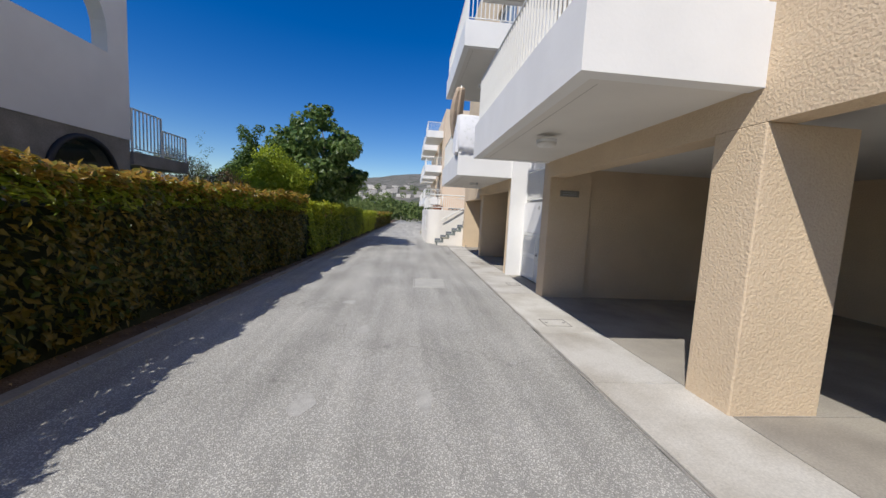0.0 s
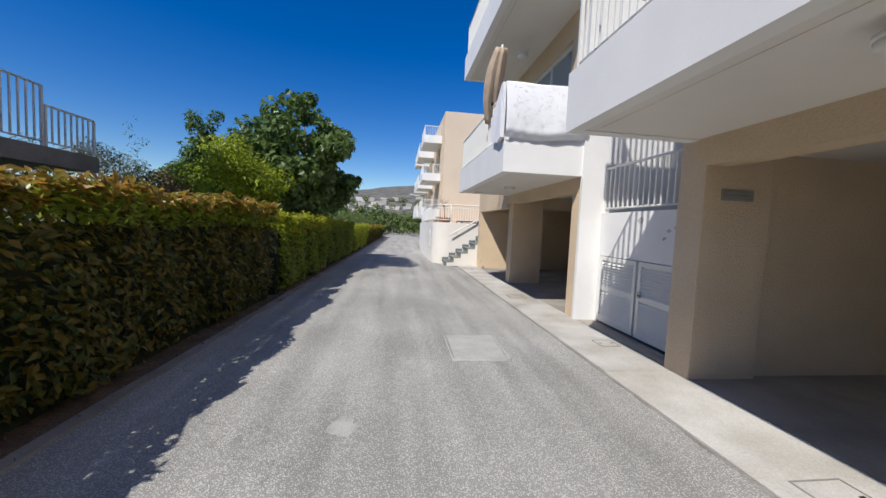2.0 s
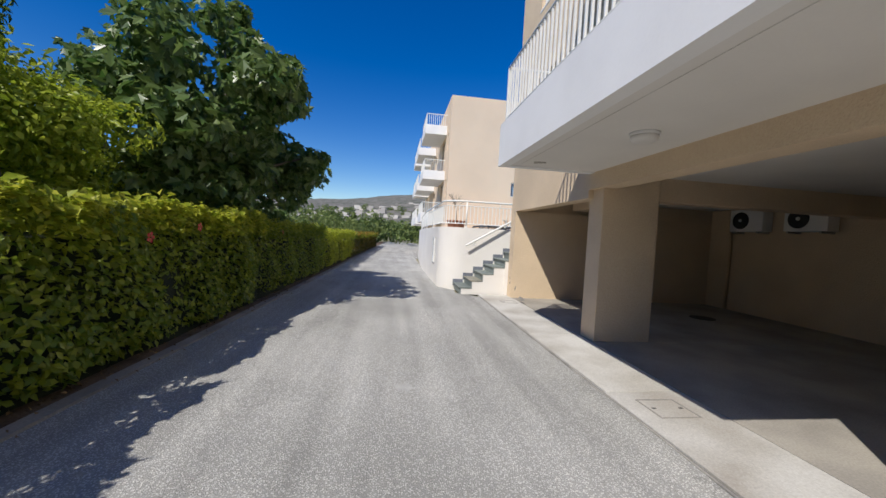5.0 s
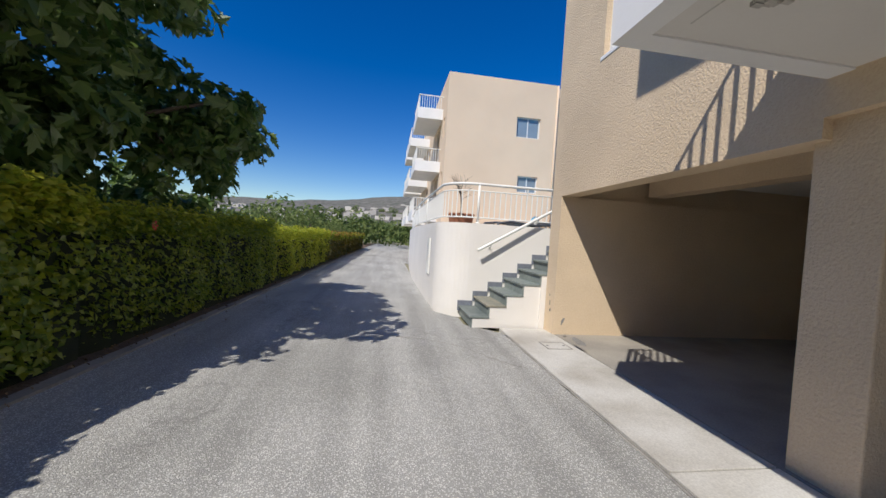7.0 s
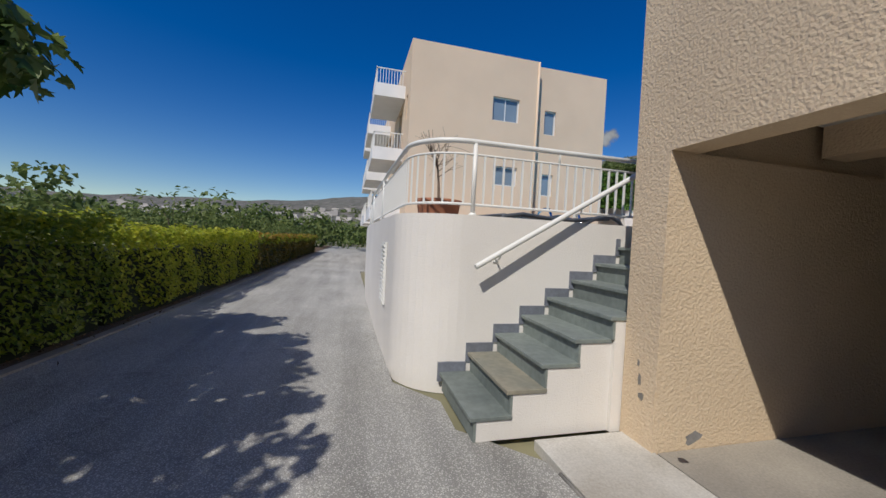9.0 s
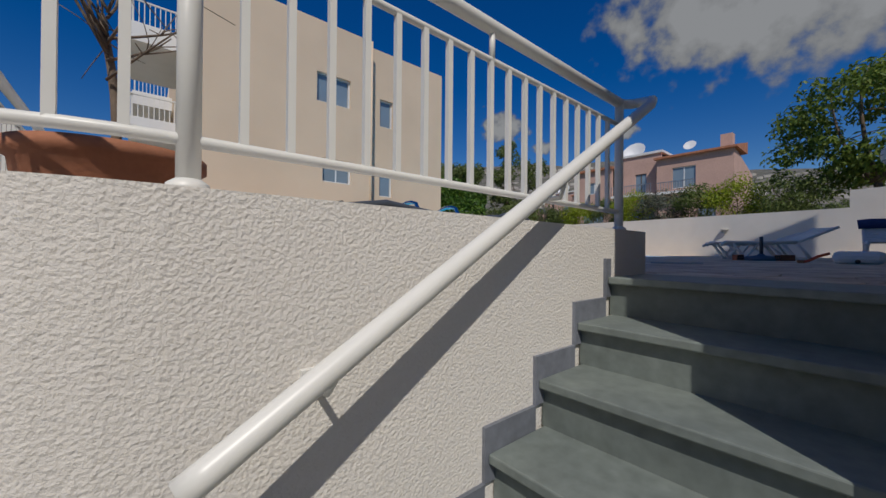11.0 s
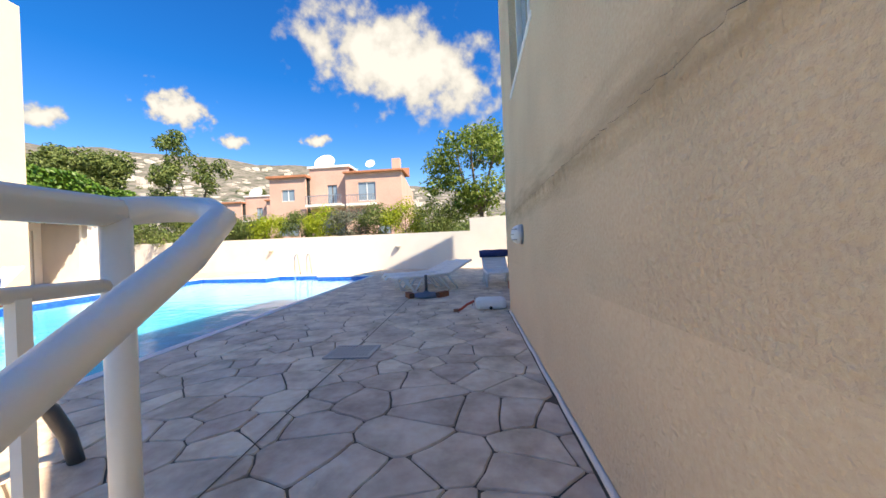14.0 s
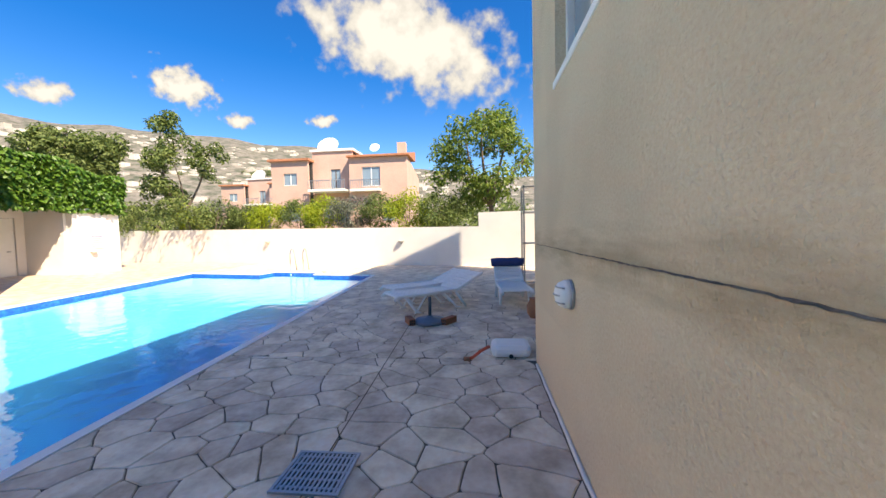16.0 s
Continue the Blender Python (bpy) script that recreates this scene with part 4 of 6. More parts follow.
house = thing("house", "white house with arches and a dark weathered base", "house")
wall_bm = bmesh.new()


def arch_wall(bm, x0, x1, y0, y1, z0, z1, yc, r, zs):
    """A wall across x with a round-headed opening centred on yc, springing at zs, that reaches down to z0."""
    n = 14
    ring = [(yc - r * math.cos(math.pi * k / n), zs + r * math.sin(math.pi * k / n)) for k in range(n + 1)]
    outer = [(y0, z0), (y0, z1)] + [(yc - r * math.cos(math.pi * k / n), z1) for k in range(1, n)] + [(y1, z1), (y1, z0)]
    inner = [(yc - r, z0), (yc - r, zs)] + ring[1:-1] + [(yc + r, zs), (yc + r, z0)]
    for (a, b), (c, d) in zip(zip(inner, inner[1:]), zip(outer, outer[1:])):
        v = [[bm.verts.new((x, *p)) for p in (a, b, d, c)] for x in (x0, x1)]
        bm.faces.new(v[0])
        bm.faces.new(v[1][::-1])
        bm.faces.new((v[0][0], v[0][1], v[1][1], v[1][0]))
    for y in (y0, y1):
        bm.faces.new([bm.verts.new((x, y, z)) for x, z in ((x0, z0), (x1, z0), (x1, z1), (x0, z1))])
    bm.faces.new([bm.verts.new((x, y, z1)) for x, y in ((x0, y0), (x1, y0), (x1, y1), (x0, y1))])
    return bm


part("wall", arch_wall(bmesh.new(), HX - 0.3, HX, 5.4, 8.76, 4.5, 6.45, 7.25, 0.95, 4.9), WHITE, house, "white rendered wall with an arch")
part("wall", B(HX - 0.3, HX, -4.0, 8.76, 2.83, 4.5), WHITE, house)
part("wall", B(HX - 0.3, HX, -4.0, 5.4, 4.5, 6.45), WHITE, house)
part("wall", B(-12, HX - 0.3, 8.46, 8.76, 2.83, 4.5), WHITE, house)
part("base", arch_wall(bmesh.new(), HX - 0.3, HX - 0.02, 6.5, 8.76, 0.0, 2.83, 7.56, 0.74, 1.91), CONCRETE_DARK, house, "dark weathered concrete base with a low arch")
part("base_wall", B(HX - 0.3, HX - 0.02, 5.6, 6.5, 0, 2.83), CONCRETE_DARK, house)
part("post", T([(HX + 0.05, 5.9, 0), (HX + 0.05, 5.9, 2.83)], 0.06, 10), STEEL, house, "grey pipe post")
# Back wall coloured near-black as the shade behind the arches.
part("back_wall", B(-10.3, -10.0, -4.0, 10.8, 0, 2.83), RECESS_SHADE, house)
part("floor_slab", B(-12, HX - 0.32, -4.0, 8.7, 2.55, 2.7), CONCRETE_DARK, house)
part("terrace_slab", B(-8.5, HX + 0.05, 8.77, 10.85, 2.3, 2.59), CONCRETE_DARK, house, "weathered concrete terrace edge")
part("roof", B(-12, HX + 0.05, -4.0, 8.8, 6.45, 6.6), WHITE, house)
part("arch_rim", T([(HX + 0.01, 7.56 - 0.76 * math.cos(math.pi * k / 14), 1.91 + 0.76 * math.sin(math.pi * k / 14)) for k in range(15)], 0.06, 8), BLACK, house, "dark weathered arch moulding")
tr = railing("pale grey metal railing on the concrete terrace edge", [((HX, 8.8), (HX, 9.78))], 2.59, 3.55, 0.12)
tr2 = railing("pale grey metal railing on the lower terrace edge", [((HX, 9.84), (HX, 10.8))], 2.59, 3.26, 0.12)


# ---- gate, fittings and small things along the drive ----
gate = thing("louvred_gate", "pair of white louvred metal doors in the white wall", "gate", kind="structure")
for k, (y0, y1) in enumerate(((6.97, 7.95), (8.0, 8.97))):
    leaf = part("door_leaf", box(box(box(box(B(GX - 0.02, GX + 0.03, y0, y1, 0.06, 0.16), GX - 0.02, GX + 0.03, y0, y1, 1.12, 1.19), GX - 0.02, GX + 0.03, y0, y0 + 0.06, 0.16, 1.12), GX - 0.02, GX + 0.03, y1 - 0.06, y1, 0.16, 1.12), GX - 0.015, GX + 0.025, y0 + 0.06, y1 - 0.06, 0.60, 0.68), METAL_WHITE, gate, "white louvred door leaf")
    # Added white sheet, there only to brighten the gaps between the slats.
    part("back_panel", B(GX + 0.026, GX + 0.034, y0 + 0.04, y1 - 0.04, 0.1, 1.15), METAL_WHITE, leaf)
    for z in list(np.arange(0.165, 0.58, 0.047)) + list(np.arange(0.685, 1.10, 0.047)):
        sl = bmesh.new()
        a = [sl.verts.new(p) for p in ((GX - 0.022, y0 + 0.06, z), (GX - 0.022, y1 - 0.06, z), (GX + 0.004, y1 - 0.06, z + 0.037), (GX + 0.004, y0 + 0.06, z + 0.037))]
        b = [sl.verts.new(v.co + Vector((0.006, 0, -0.003))) for v in a]
        sl.faces.new(a)
        sl.faces.new(b[::-1])
        for i in range(4):
            sl.faces.new((a[i], b[i], b[(i + 1) % 4], a[(i + 1) % 4]))
        part("slat", sl, METAL_WHITE, leaf)
    if k == 0:
        part("lock_plate", B(GX - 0.03, GX - 0.02, y1 - 0.10, y1 - 0.03, 0.66, 0.74), STEEL, leaf, "steel lock plate")
        part("handle", T([(GX - 0.055, y1 - 0.08, 0.70), (GX - 0.055, y1 - 0.14, 0.70)], 0.01, 8), BLACK, leaf, "black lever handle")
gr = railing("white metal bar railing on the landing wall", [((GX + 0.06, 9.06), (GX + 0.06, 6.95))], 1.94, 2.72, 0.125, 0.022)
inner = thing("stair_railing", "white metal railing of the inner stair", "railing")
part("top_rail", T([(3.9, 7.75, 2.55), (6.2, 7.75, 4.1)], 0.022, 8), METAL_WHITE, inner)
for i in range(18):
    x = 3.95 + i * 0.125
    part("bar", T([(x, 7.75, 1.90 + (x - 3.9) * 0.67), (x, 7.75, 2.58 + (x - 3.9) * 0.67)], 0.01, 6), METAL_WHITE, inner)
flight = thing("inner_stair", "concrete stair flight behind the landing railing", "stairs", kind="structure")
for i in range(8):
    part("step", B(3.95 + i * 0.29, 4.26 + i * 0.29, 7.0, 7.9, 1.84 + i * 0.175, 2.015 + i * 0.175), CONCRETE, flight)

def flake(bm, cx, cy, r, seed):
    rs = random.Random(seed)
    n = 9
    vs = [bm.verts.new((GX - 0.0015, cx + r * 1.5 * math.cos(2 * math.pi * k / n) * rs.uniform(0.5, 1.1), cy + r * math.sin(2 * math.pi * k / n) * rs.uniform(0.4, 1.1))) for k in range(n)]
    bm.faces.new(vs)


fl = bmesh.new()
for k, (y, z, r) in enumerate(((7.12, 1.74, 0.075), (7.3, 1.70, 0.035), (7.42, 1.66, 0.03), (7.0, 1.70, 0.06), (7.5, 1.55, 0.03), (7.25, 1.53, 0.025), (8.0, 1.80, 0.06))):
    flake(fl, y, z, r, k)
solid("flaked_paint", fl, CONCRETE, "patches of flaked paint on the white wall", "stain")


def round_lamp(label, x, y, z):
    l = thing("ceiling_lamp", label, "lamp", pose(x, y, z), group="round lamps under the balconies")
    part("base", lathe(bmesh.new(), [(0.135, -0.03), (0.135, 0.0)], 28), PLASTIC_WHITE, l)
    part("shade", lathe(bmesh.new(), [(0.05, -0.088), (0.105, -0.08), (0.125, -0.06), (0.128, -0.03)], 28), LAMP_SHADE, l, "opal glass shade")
    return l


round_lamp("round white lamp under the balcony", 1.98, 4.46, 2.582)
round_lamp("round white lamp under the balcony", 2.27, 11.4, 2.582)
round_lamp("round white lamp under the upper balcony", 2.3, 11.1, 5.512)
sp = thing("drain_spout", "broken render round a drain spout under the balcony", "drain", pose(1.85, 13.0, 2.572))
sb = bmesh.new()
for k in range(7):
    cx, cy = random.uniform(-0.08, 0.08), random.uniform(-0.03, 0.03)
    box(sb, cx - 0.02, cx + 0.025, cy - 0.012, cy + 0.015, -random.uniform(0.002, 0.012), 0.02)
part("chips", sb, CONCRETE, sp)

plq = thing("plaque", "small weathered grey plaque on the pier", "plaque", pose(3.29, 6.535, 2.06))
part("plate", B(-0.19, 0.19, -0.02, 0.003, -0.06, 0.06, 0.006), CONCRETE_DARK, plq)
for z in (0.02, -0.02):
    part("text_bar", B(-0.14, 0.14, -0.023, -0.019, z - 0.006, z + 0.006), STEEL, plq)


def cover(label, x0, x1, y0, y1, z, mat_plate, frame_mat=None):
    c = thing("drain_cover", label, "cover", group="drain covers")
    part("rim", band([(x0, y0), (x1, y0), (x1, y1), (x0, y1)], -0.010, 0.0, z - 0.02, z + 0.006), frame_mat or CONCRETE_DARK, c)
    part("plate", B(x0 + 0.018, x1 - 0.018, y0 + 0.018, y1 - 0.018, z - 0.02, z + 0.004), mat_plate, c)
    for a, b in ((x0 + 0.06, (y0 + y1) / 2), (x1 - 0.06, (y0 + y1) / 2)):
        part("lifting_hole", B(a - 0.02, a + 0.02, b - 0.012, b + 0.012, z + 0.002, z + 0.0055), BLACK, c)
    return c


PZ = 0.02
cover("square concrete drain cover in the pavement", 2.26, 2.65, 4.64, 4.98, PZ, CONCRETE)
cover("square concrete drain cover in the pavement", 2.29, 2.68, 10.92, 11.27, PZ, CONCRETE)
cover("square concrete drain cover in the pavement", 2.47, 2.83, 16.14, 16.47, PZ, CONCRETE)
cover("square concrete drain cover with a rusty rim", 2.54, 2.83, 7.62, 7.90, PZ, CONCRETE)
PATCH = mat("pale_repair_concrete", (0.44, 0.43, 0.395), rough=0.92, vary=0.18, scale=3, grain=70, grain_amt=0.25, bump=0.3)
pb = bmesh.new()
prism(pb, [(0.41, 7.2), (1.05, 7.2), (1.09, 8.1), (0.43, 8.07)], -0.02, 0.008, 0.004)
solid("road_patch", pb, PATCH, "pale concrete repair panel in the asphalt", "road patch")
rim = bmesh.new()
for (a, b), (c, d) in (((0.38, 7.17), (1.09, 7.17)), ((1.09, 7.17), (1.13, 8.13)), ((1.13, 8.13), (0.40, 8.11)), ((0.40, 8.11), (0.38, 7.17))):
    pts = [(a + (c - a) * t / 8 + random.uniform(-0.012, 0.012), b + (d - b) * t / 8 + random.uniform(-0.012, 0.012), 0.0) for t in range(9)]
    tube(rim, pts, 0.012, 6)
solid("road_patch_edge", rim, PATCH, "rough mortar edge round the repair panel", "road patch")
stains = bmesh.new()
PALE = mat("pale_scuff", (0.43, 0.42, 0.39), rough=0.95, vary=0.2, scale=8, grain=90, grain_amt=0.4, bump=0.5)
for k, (x, y, rx, ry) in enumerate(((-0.55, 2.55, 0.10, 0.20), (0.42, 2.6, 0.08, 0.25), (-0.7, 5.8, 0.12, 0.18), (0.1, 11.6, 0.10, 0.12), (-0.3, 4.4, 0.1, 0.2))):
    rs = random.Random(k)
    stains.faces.new([stains.verts.new((x + rx * math.cos(2 * math.pi * i / 14) * rs.uniform(0.6, 1.1), y + ry * math.sin(2 * math.pi * i / 14) * rs.uniform(0.6, 1.1), 0.0025)) for i in range(14)])
solid("road_scuffs", stains, PALE, "pale scuffed spots on the asphalt", "stain")

vent = thing("louvre_vent", "narrow white louvred vent in the terrace wall", "vent", pose(1.172, 19.45, 0.62))
part("frame", band([(-0.012, 0.0), (0.012, 0.0), (0.012, 0.42), (-0.012, 0.42)], -0.002, 0.002, 0.0, 0.8), METAL_WHITE, vent)
part("back", B(-0.004, 0.012, 0.02, 0.40, 0.0, 0.8), STEEL, vent)
for i in range(14):
    part("slat", B(-0.026, -0.006, 0.015, 0.405, 0.02 + i * 0.055, 0.05 + i * 0.055, 0.004), METAL_WHITE, vent)
rs = random.Random(3)
crk = bmesh.new()
line = [(0.45, 16.68), (0.87, 16.56), (1.25, 16.30), (1.43, 16.05), (1.57, 15.78), (1.75, 15.58), (1.95, 15.45)]
fine_line = [(a[0] + (b[0] - a[0]) * q / 6 + rs.uniform(-0.02, 0.02), a[1] + (b[1] - a[1]) * q / 6 + rs.uniform(-0.02, 0.02)) for a, b in zip(line, line[1:]) for q in range(6)]
for a, b in zip(fine_line, fine_line[1:]):
    w = rs.uniform(0.006, 0.014)
    crk.faces.new([crk.verts.new((x, y, 0.003)) for x, y in ((a[0], a[1] - w), (b[0], b[1] - w), (b[0], b[1] + w), (a[0], a[1] + w))])
solid("road_crack", crk, CONCRETE_DARK, "ragged dark crack across the asphalt", "crack")

# air-conditioner units on the garage back wall
for y in (15.7, 14.45):
    ac = thing("air_conditioner", "white outdoor air-conditioner unit on the garage wall", "air conditioner", pose(8.4, y, 1.98), group="air conditioners in the garage")
    part("case", B(-0.3, -0.03, -0.4, 0.4, 0, 0.52, 0.015), PLASTIC_WHITE, ac)
    part("fan_grille", lathe(bmesh.new(), [(0.2, 0.0), (0.2, 0.012)], 28), BLACK, ac).matrix_basis = pose(-0.3, 0.12, 0.26, 0, -90, 0)
    part("hub", lathe(bmesh.new(), [(0.04, 0.0), (0.03, 0.02)], 16), PLASTIC_WHITE, ac).matrix_basis = pose(-0.312, 0.12, 0.26, 0, -90, 0)
    for s in (-0.3, 0.3):
        part("bracket", B(-0.32, 0.0, s - 0.02, s + 0.02, -0.04, 0.0), STEEL, ac)
gp = thing("waste_pipe", "grey pipe on the garage back wall", "pipe")
part("pipe", T([(8.34, 16.3, 0.02), (8.34, 16.3, 2.5)], 0.05, 10), STUCCO, gp)
sk = thing("floor_drain", "dark round drain cover in the garage floor", "drain", pose(6.6, 15.1, 0.021))
part("lid", lathe(bmesh.new(), [(0.24, 0.0), (0.235, 0.012)], 24), BLACK, sk)

# bedding over the balcony railing
bed = thing("bedspread", "white patterned bedspread hung over the balcony railing to air", "bedspread")


BED_X0, BED_X1, BED_Y, BED_TOP, BED_HEM = 1.40, 2.87, 9.19, 4.07, 3.2


def bed_face(u, t):
    """The outer face of the spread: u along the railing, t from the rail down to the gathered hem."""
    hem = 0.05 * math.sin(math.pi * u) + 0.05 * (1 - u)
    bulge = 0.04 + 0.10 * math.sin(min(1.0, t * 1.25) * math.pi * 0.55)
    if t > 0.86:
        bulge -= 0.10 * ((t - 0.86) / 0.14) ** 2
    gather = 0.012 * math.sin(u * 34 + 3 * math.sin(u * 5)) * max(0.0, t - 0.72) / 0.28
    return (BED_X0 + (BED_X1 - BED_X0) * u, BED_Y - 0.05 - bulge - gather - 0.01 * math.sin(u * 7 + t * 3) * t, BED_TOP - (BED_TOP - BED_HEM + hem) * t + 0.006 * math.sin(u * 11))


def drape(n=60, m=30):
    bm = bmesh.new()
    rows = [[bm.verts.new((BED_X0 + (BED_X1 - BED_X0) * i / n, BED_Y + 0.10 - 0.1 * k / 5, 3.7 + (BED_TOP - 3.7) * k / 5)) for i in range(n + 1)] for k in range(6)]
    rows += [[bm.verts.new(bed_face(i / n, j / m)) for i in range(n + 1)] for j in range(m + 1)]
    for a, b in zip(rows, rows[1:]):
        for i in range(n):
            f = bm.faces.new((a[i], a[i + 1], b[i + 1], b[i]))
            f.smooth = True
    return bm


part("cover", drape(), FABRIC_WHITE, bed)
SPRIG = mat("grey_green_print", (0.71, 0.73, 0.71), rough=0.9, vary=0.1, scale=9, bump=0.0)
rs = random.Random(21)
sprigs = bmesh.new()
for _ in range(95):
    u, t, a, r = rs.uniform(0.08, 0.95), rs.uniform(0.04, 0.78), rs.uniform(0, 6.28), rs.uniform(0.03, 0.055)
    c = Vector(bed_face(u, t)) + Vector((0, -0.004, 0))
    d, e = Vector((math.cos(a), 0, math.sin(a))), Vector((-math.sin(a), 0, math.cos(a)))
    sprigs.faces.new([sprigs.verts.new(c + v) for v in (-d * r, e * r * 0.14, d * r, -e * r * 0.14)])
tagged(part("printed_sprigs", sprigs, SPRIG, bed, "pale grey-green leaf print"), kind="stuff")
fold = bmesh.new()
ring = [(9.12, 4.06), (9.10, 3.6), (9.11, 3.14), (9.3, 3.10), (9.55, 3.13), (9.72, 3.2), (9.70, 3.55), (9.45, 3.9), (9.25, 4.05)]
a = [fold.verts.new((1.345 + 0.02 * math.sin(k * 1.9), y, z)) for k, (y, z) in enumerate(ring)]
b = [fold.verts.new((1.405, y, z)) for y, z in ring]
fold.faces.new(a)
fold.faces.new(b[::-1])
for k in range(len(ring)):
    fold.faces.new((a[k], a[(k + 1) % len(ring)], b[(k + 1) % len(ring)], b[k]))
part("side_fold", fold, FABRIC_WHITE, bed)

par = thing("parasol", "closed beige parasol leaning on the balcony", "parasol", pose(1.5, 10.85, 3.07, 27, 0, 0))
part("pole", T([(0, 0, 0), (0, 0, 2.2)], 0.02, 8), METAL_WHITE, par)
pc = bmesh.new()
rings = []
for j in range(15):
    t = j / 14
    z = 0.75 + 1.4 * t
    r = 0.05 + 0.10 * math.sin(math.pi * (0.12 + 0.8 * (1 - t))) * (1 if t > 0.08 else 1.25)
    rings.append([pc.verts.new((r * (1 + 0.28 * math.cos(6 * a + 0.6 * j / 5)) * math.cos(a) - 0.06 * math.sin(t * 3), r * (1 + 0.28 * math.cos(6 * a + 0.6 * j / 5)) * math.sin(a), z)) for a in (2 * math.pi * k / 24 for k in range(24))])
for a, b in zip(rings, rings[1:]):
    for k in range(24):
        f = pc.faces.new((a[k], a[(k + 1) % 24], b[(k + 1) % 24], b[k]))
        f.smooth = True
pc.faces.new(rings[-1])
pc.faces.new(rings[0][::-1])
part("canopy", pc, FABRIC_BEIGE, par, "folded beige canvas canopy")
part("tie", lathe(bmesh.new(), [(0.13, 1.12), (0.135, 1.16), (0.13, 1.2)], 20), BLACK, par, "dark tie strap")

# ---- railing and handrail of the terrace ----
RL = offset_line(LINE, 0.11)
RL = [(4.0, RL[0][1])] + RL[1:]


def resample(pts, step):
    out, acc = [Vector(pts[0])], 0.0
    for a, b in zip(pts, pts[1:]):
        a, b = Vector(a), Vector(b)
        d = (b - a).length
        s = step - acc
        while s <= d:
            out.append(a.lerp(b, s / d))
            s += step
        acc = (acc + d) % step if d + acc >= step else acc + d
    return out


terrace_rail = thing("terrace_railing", "cream-white tubular railing with square bars on the terrace wall", "railing")
Z_TOP, Z_MID, Z_LOW = 2.50, 2.37, 1.86
part("top_rail", T([(p[0], p[1], Z_TOP) for p in RL], 0.027, 12), METAL_WHITE, terrace_rail, "round top rail")
part("middle_rail", T([(p[0], p[1], Z_MID) for p in RL], 0.012, 8), METAL_WHITE, terrace_rail)
part("foot_rail", T([(p[0], p[1], Z_LOW) for p in RL], 0.014, 8), METAL_WHITE, terrace_rail)
bars = [Vector((1.93 + 0.107 * k, RL[0][1])) for k in range(1, 19)] + resample([(1.93, RL[0][1])] + RL[2:], 0.107)[1:]
bar_mesh = mesh_of("bar", B(-0.0095, 0.0095, -0.0095, 0.0095, Z_LOW, Z_MID), METAL_WHITE)
for p in bars:
    ob = new("bar", bar_mesh)
    ob.parent = terrace_rail
    ob.matrix_basis = pose(p.x, p.y, 0)
for p in [(4.0, RL[0][1]), (1.93, 18.36)] + [tuple(v) for v in resample(RL[14:], 2.4)[1:]]:
    part("post", T([(p[0], p[1], WTOP), (p[0], p[1], Z_TOP)], 0.024, 12), METAL_WHITE, terrace_rail)
    part("post_collar", lathe(bmesh.new(), [(0.045, WTOP), (0.04, WTOP + 0.02), (0.026, WTOP + 0.03)], 14, (p[0], p[1], 0)), METAL_WHITE, terrace_rail)
for x in (2.9,):
    part("short_post", T([(x, 18.36, Z_MID), (x, 18.36, Z_TOP)], 0.012, 8), METAL_WHITE, terrace_rail)
hand_rail = thing("handrail", "thick cream-white tubular handrail beside the stair", "handrail")
tip = [(4.0, 18.36, Z_TOP), (4.06, 18.36, 2.51), (4.105, 18.33, 2.515), (4.115, 18.27, 2.51), (4.06, 18.205, 2.485), (3.93, 18.165, 2.415)]
part("tube", T(tip + [(1.94, 18.095, 1.262), (1.90, 18.093, 1.24)], 0.027, 14), METAL_WHITE, hand_rail)
for x in (2.16, 3.05):
    z = 1.262 + (x - 1.94) * 0.572
    part("bracket", T([(x, 18.25, z - 0.07), (x, 18.15, z - 0.07), (x, 18.095 + (x - 1.94) * 0.035, z - 0.02)], 0.009, 8), METAL_WHITE, hand_rail)
    part("wall_plate", B(x - 0.025, x + 0.025, 18.235, 18.25, z - 0.10, z - 0.04), METAL_WHITE, hand_rail)

pot = thing("plant_pot", "wide terracotta bowl with a bare twiggy plant", "plant pot", pose(1.78, 19.25, DZ))
part("bowl", lathe(bmesh.new(), [(0.13, 0.0), (0.2, 0.1), (0.25, 0.28), (0.27, 0.42), (0.29, 0.43), (0.29, 0.47), (0.25, 0.47), (0.24, 0.40)], 32), TERRACOTTA, pot)
tw = bmesh.new()
stem = branch(tw, (0, 0, 0.38), (-0.05, 0.02, 1.0), 0.018, 0.012, 0.06)
for k in range(16):
    a, z = RNG.uniform(0, 6.28), RNG.uniform(0.75, 1.02)
    end = (0.32 * math.cos(a) * RNG.uniform(0.5, 1), 0.32 * math.sin(a) * RNG.uniform(0.5, 1), z + RNG.uniform(0.1, 0.45))
    p = branch(tw, (-0.03, 0.01, z), end, 0.006, 0.0025, 0.1, 5, 4)
    for _ in range(3):
        branch(tw, p[2], p[3] + Vector(RNG.normal(0, 0.09, 3)), 0.003, 0.0015, 0.1, 4, 3)
part("bare_shrub", tw, TWIG, pot, "bare brown twigs")

k = 900
ly = RNG.uniform(-2, 24, k)
lx = hedge_x(ly) + np.abs(RNG.normal(0, 0.16, k)) - 0.25 + 0.25 * (RNG.uniform(0, 1, k) < 0.06)
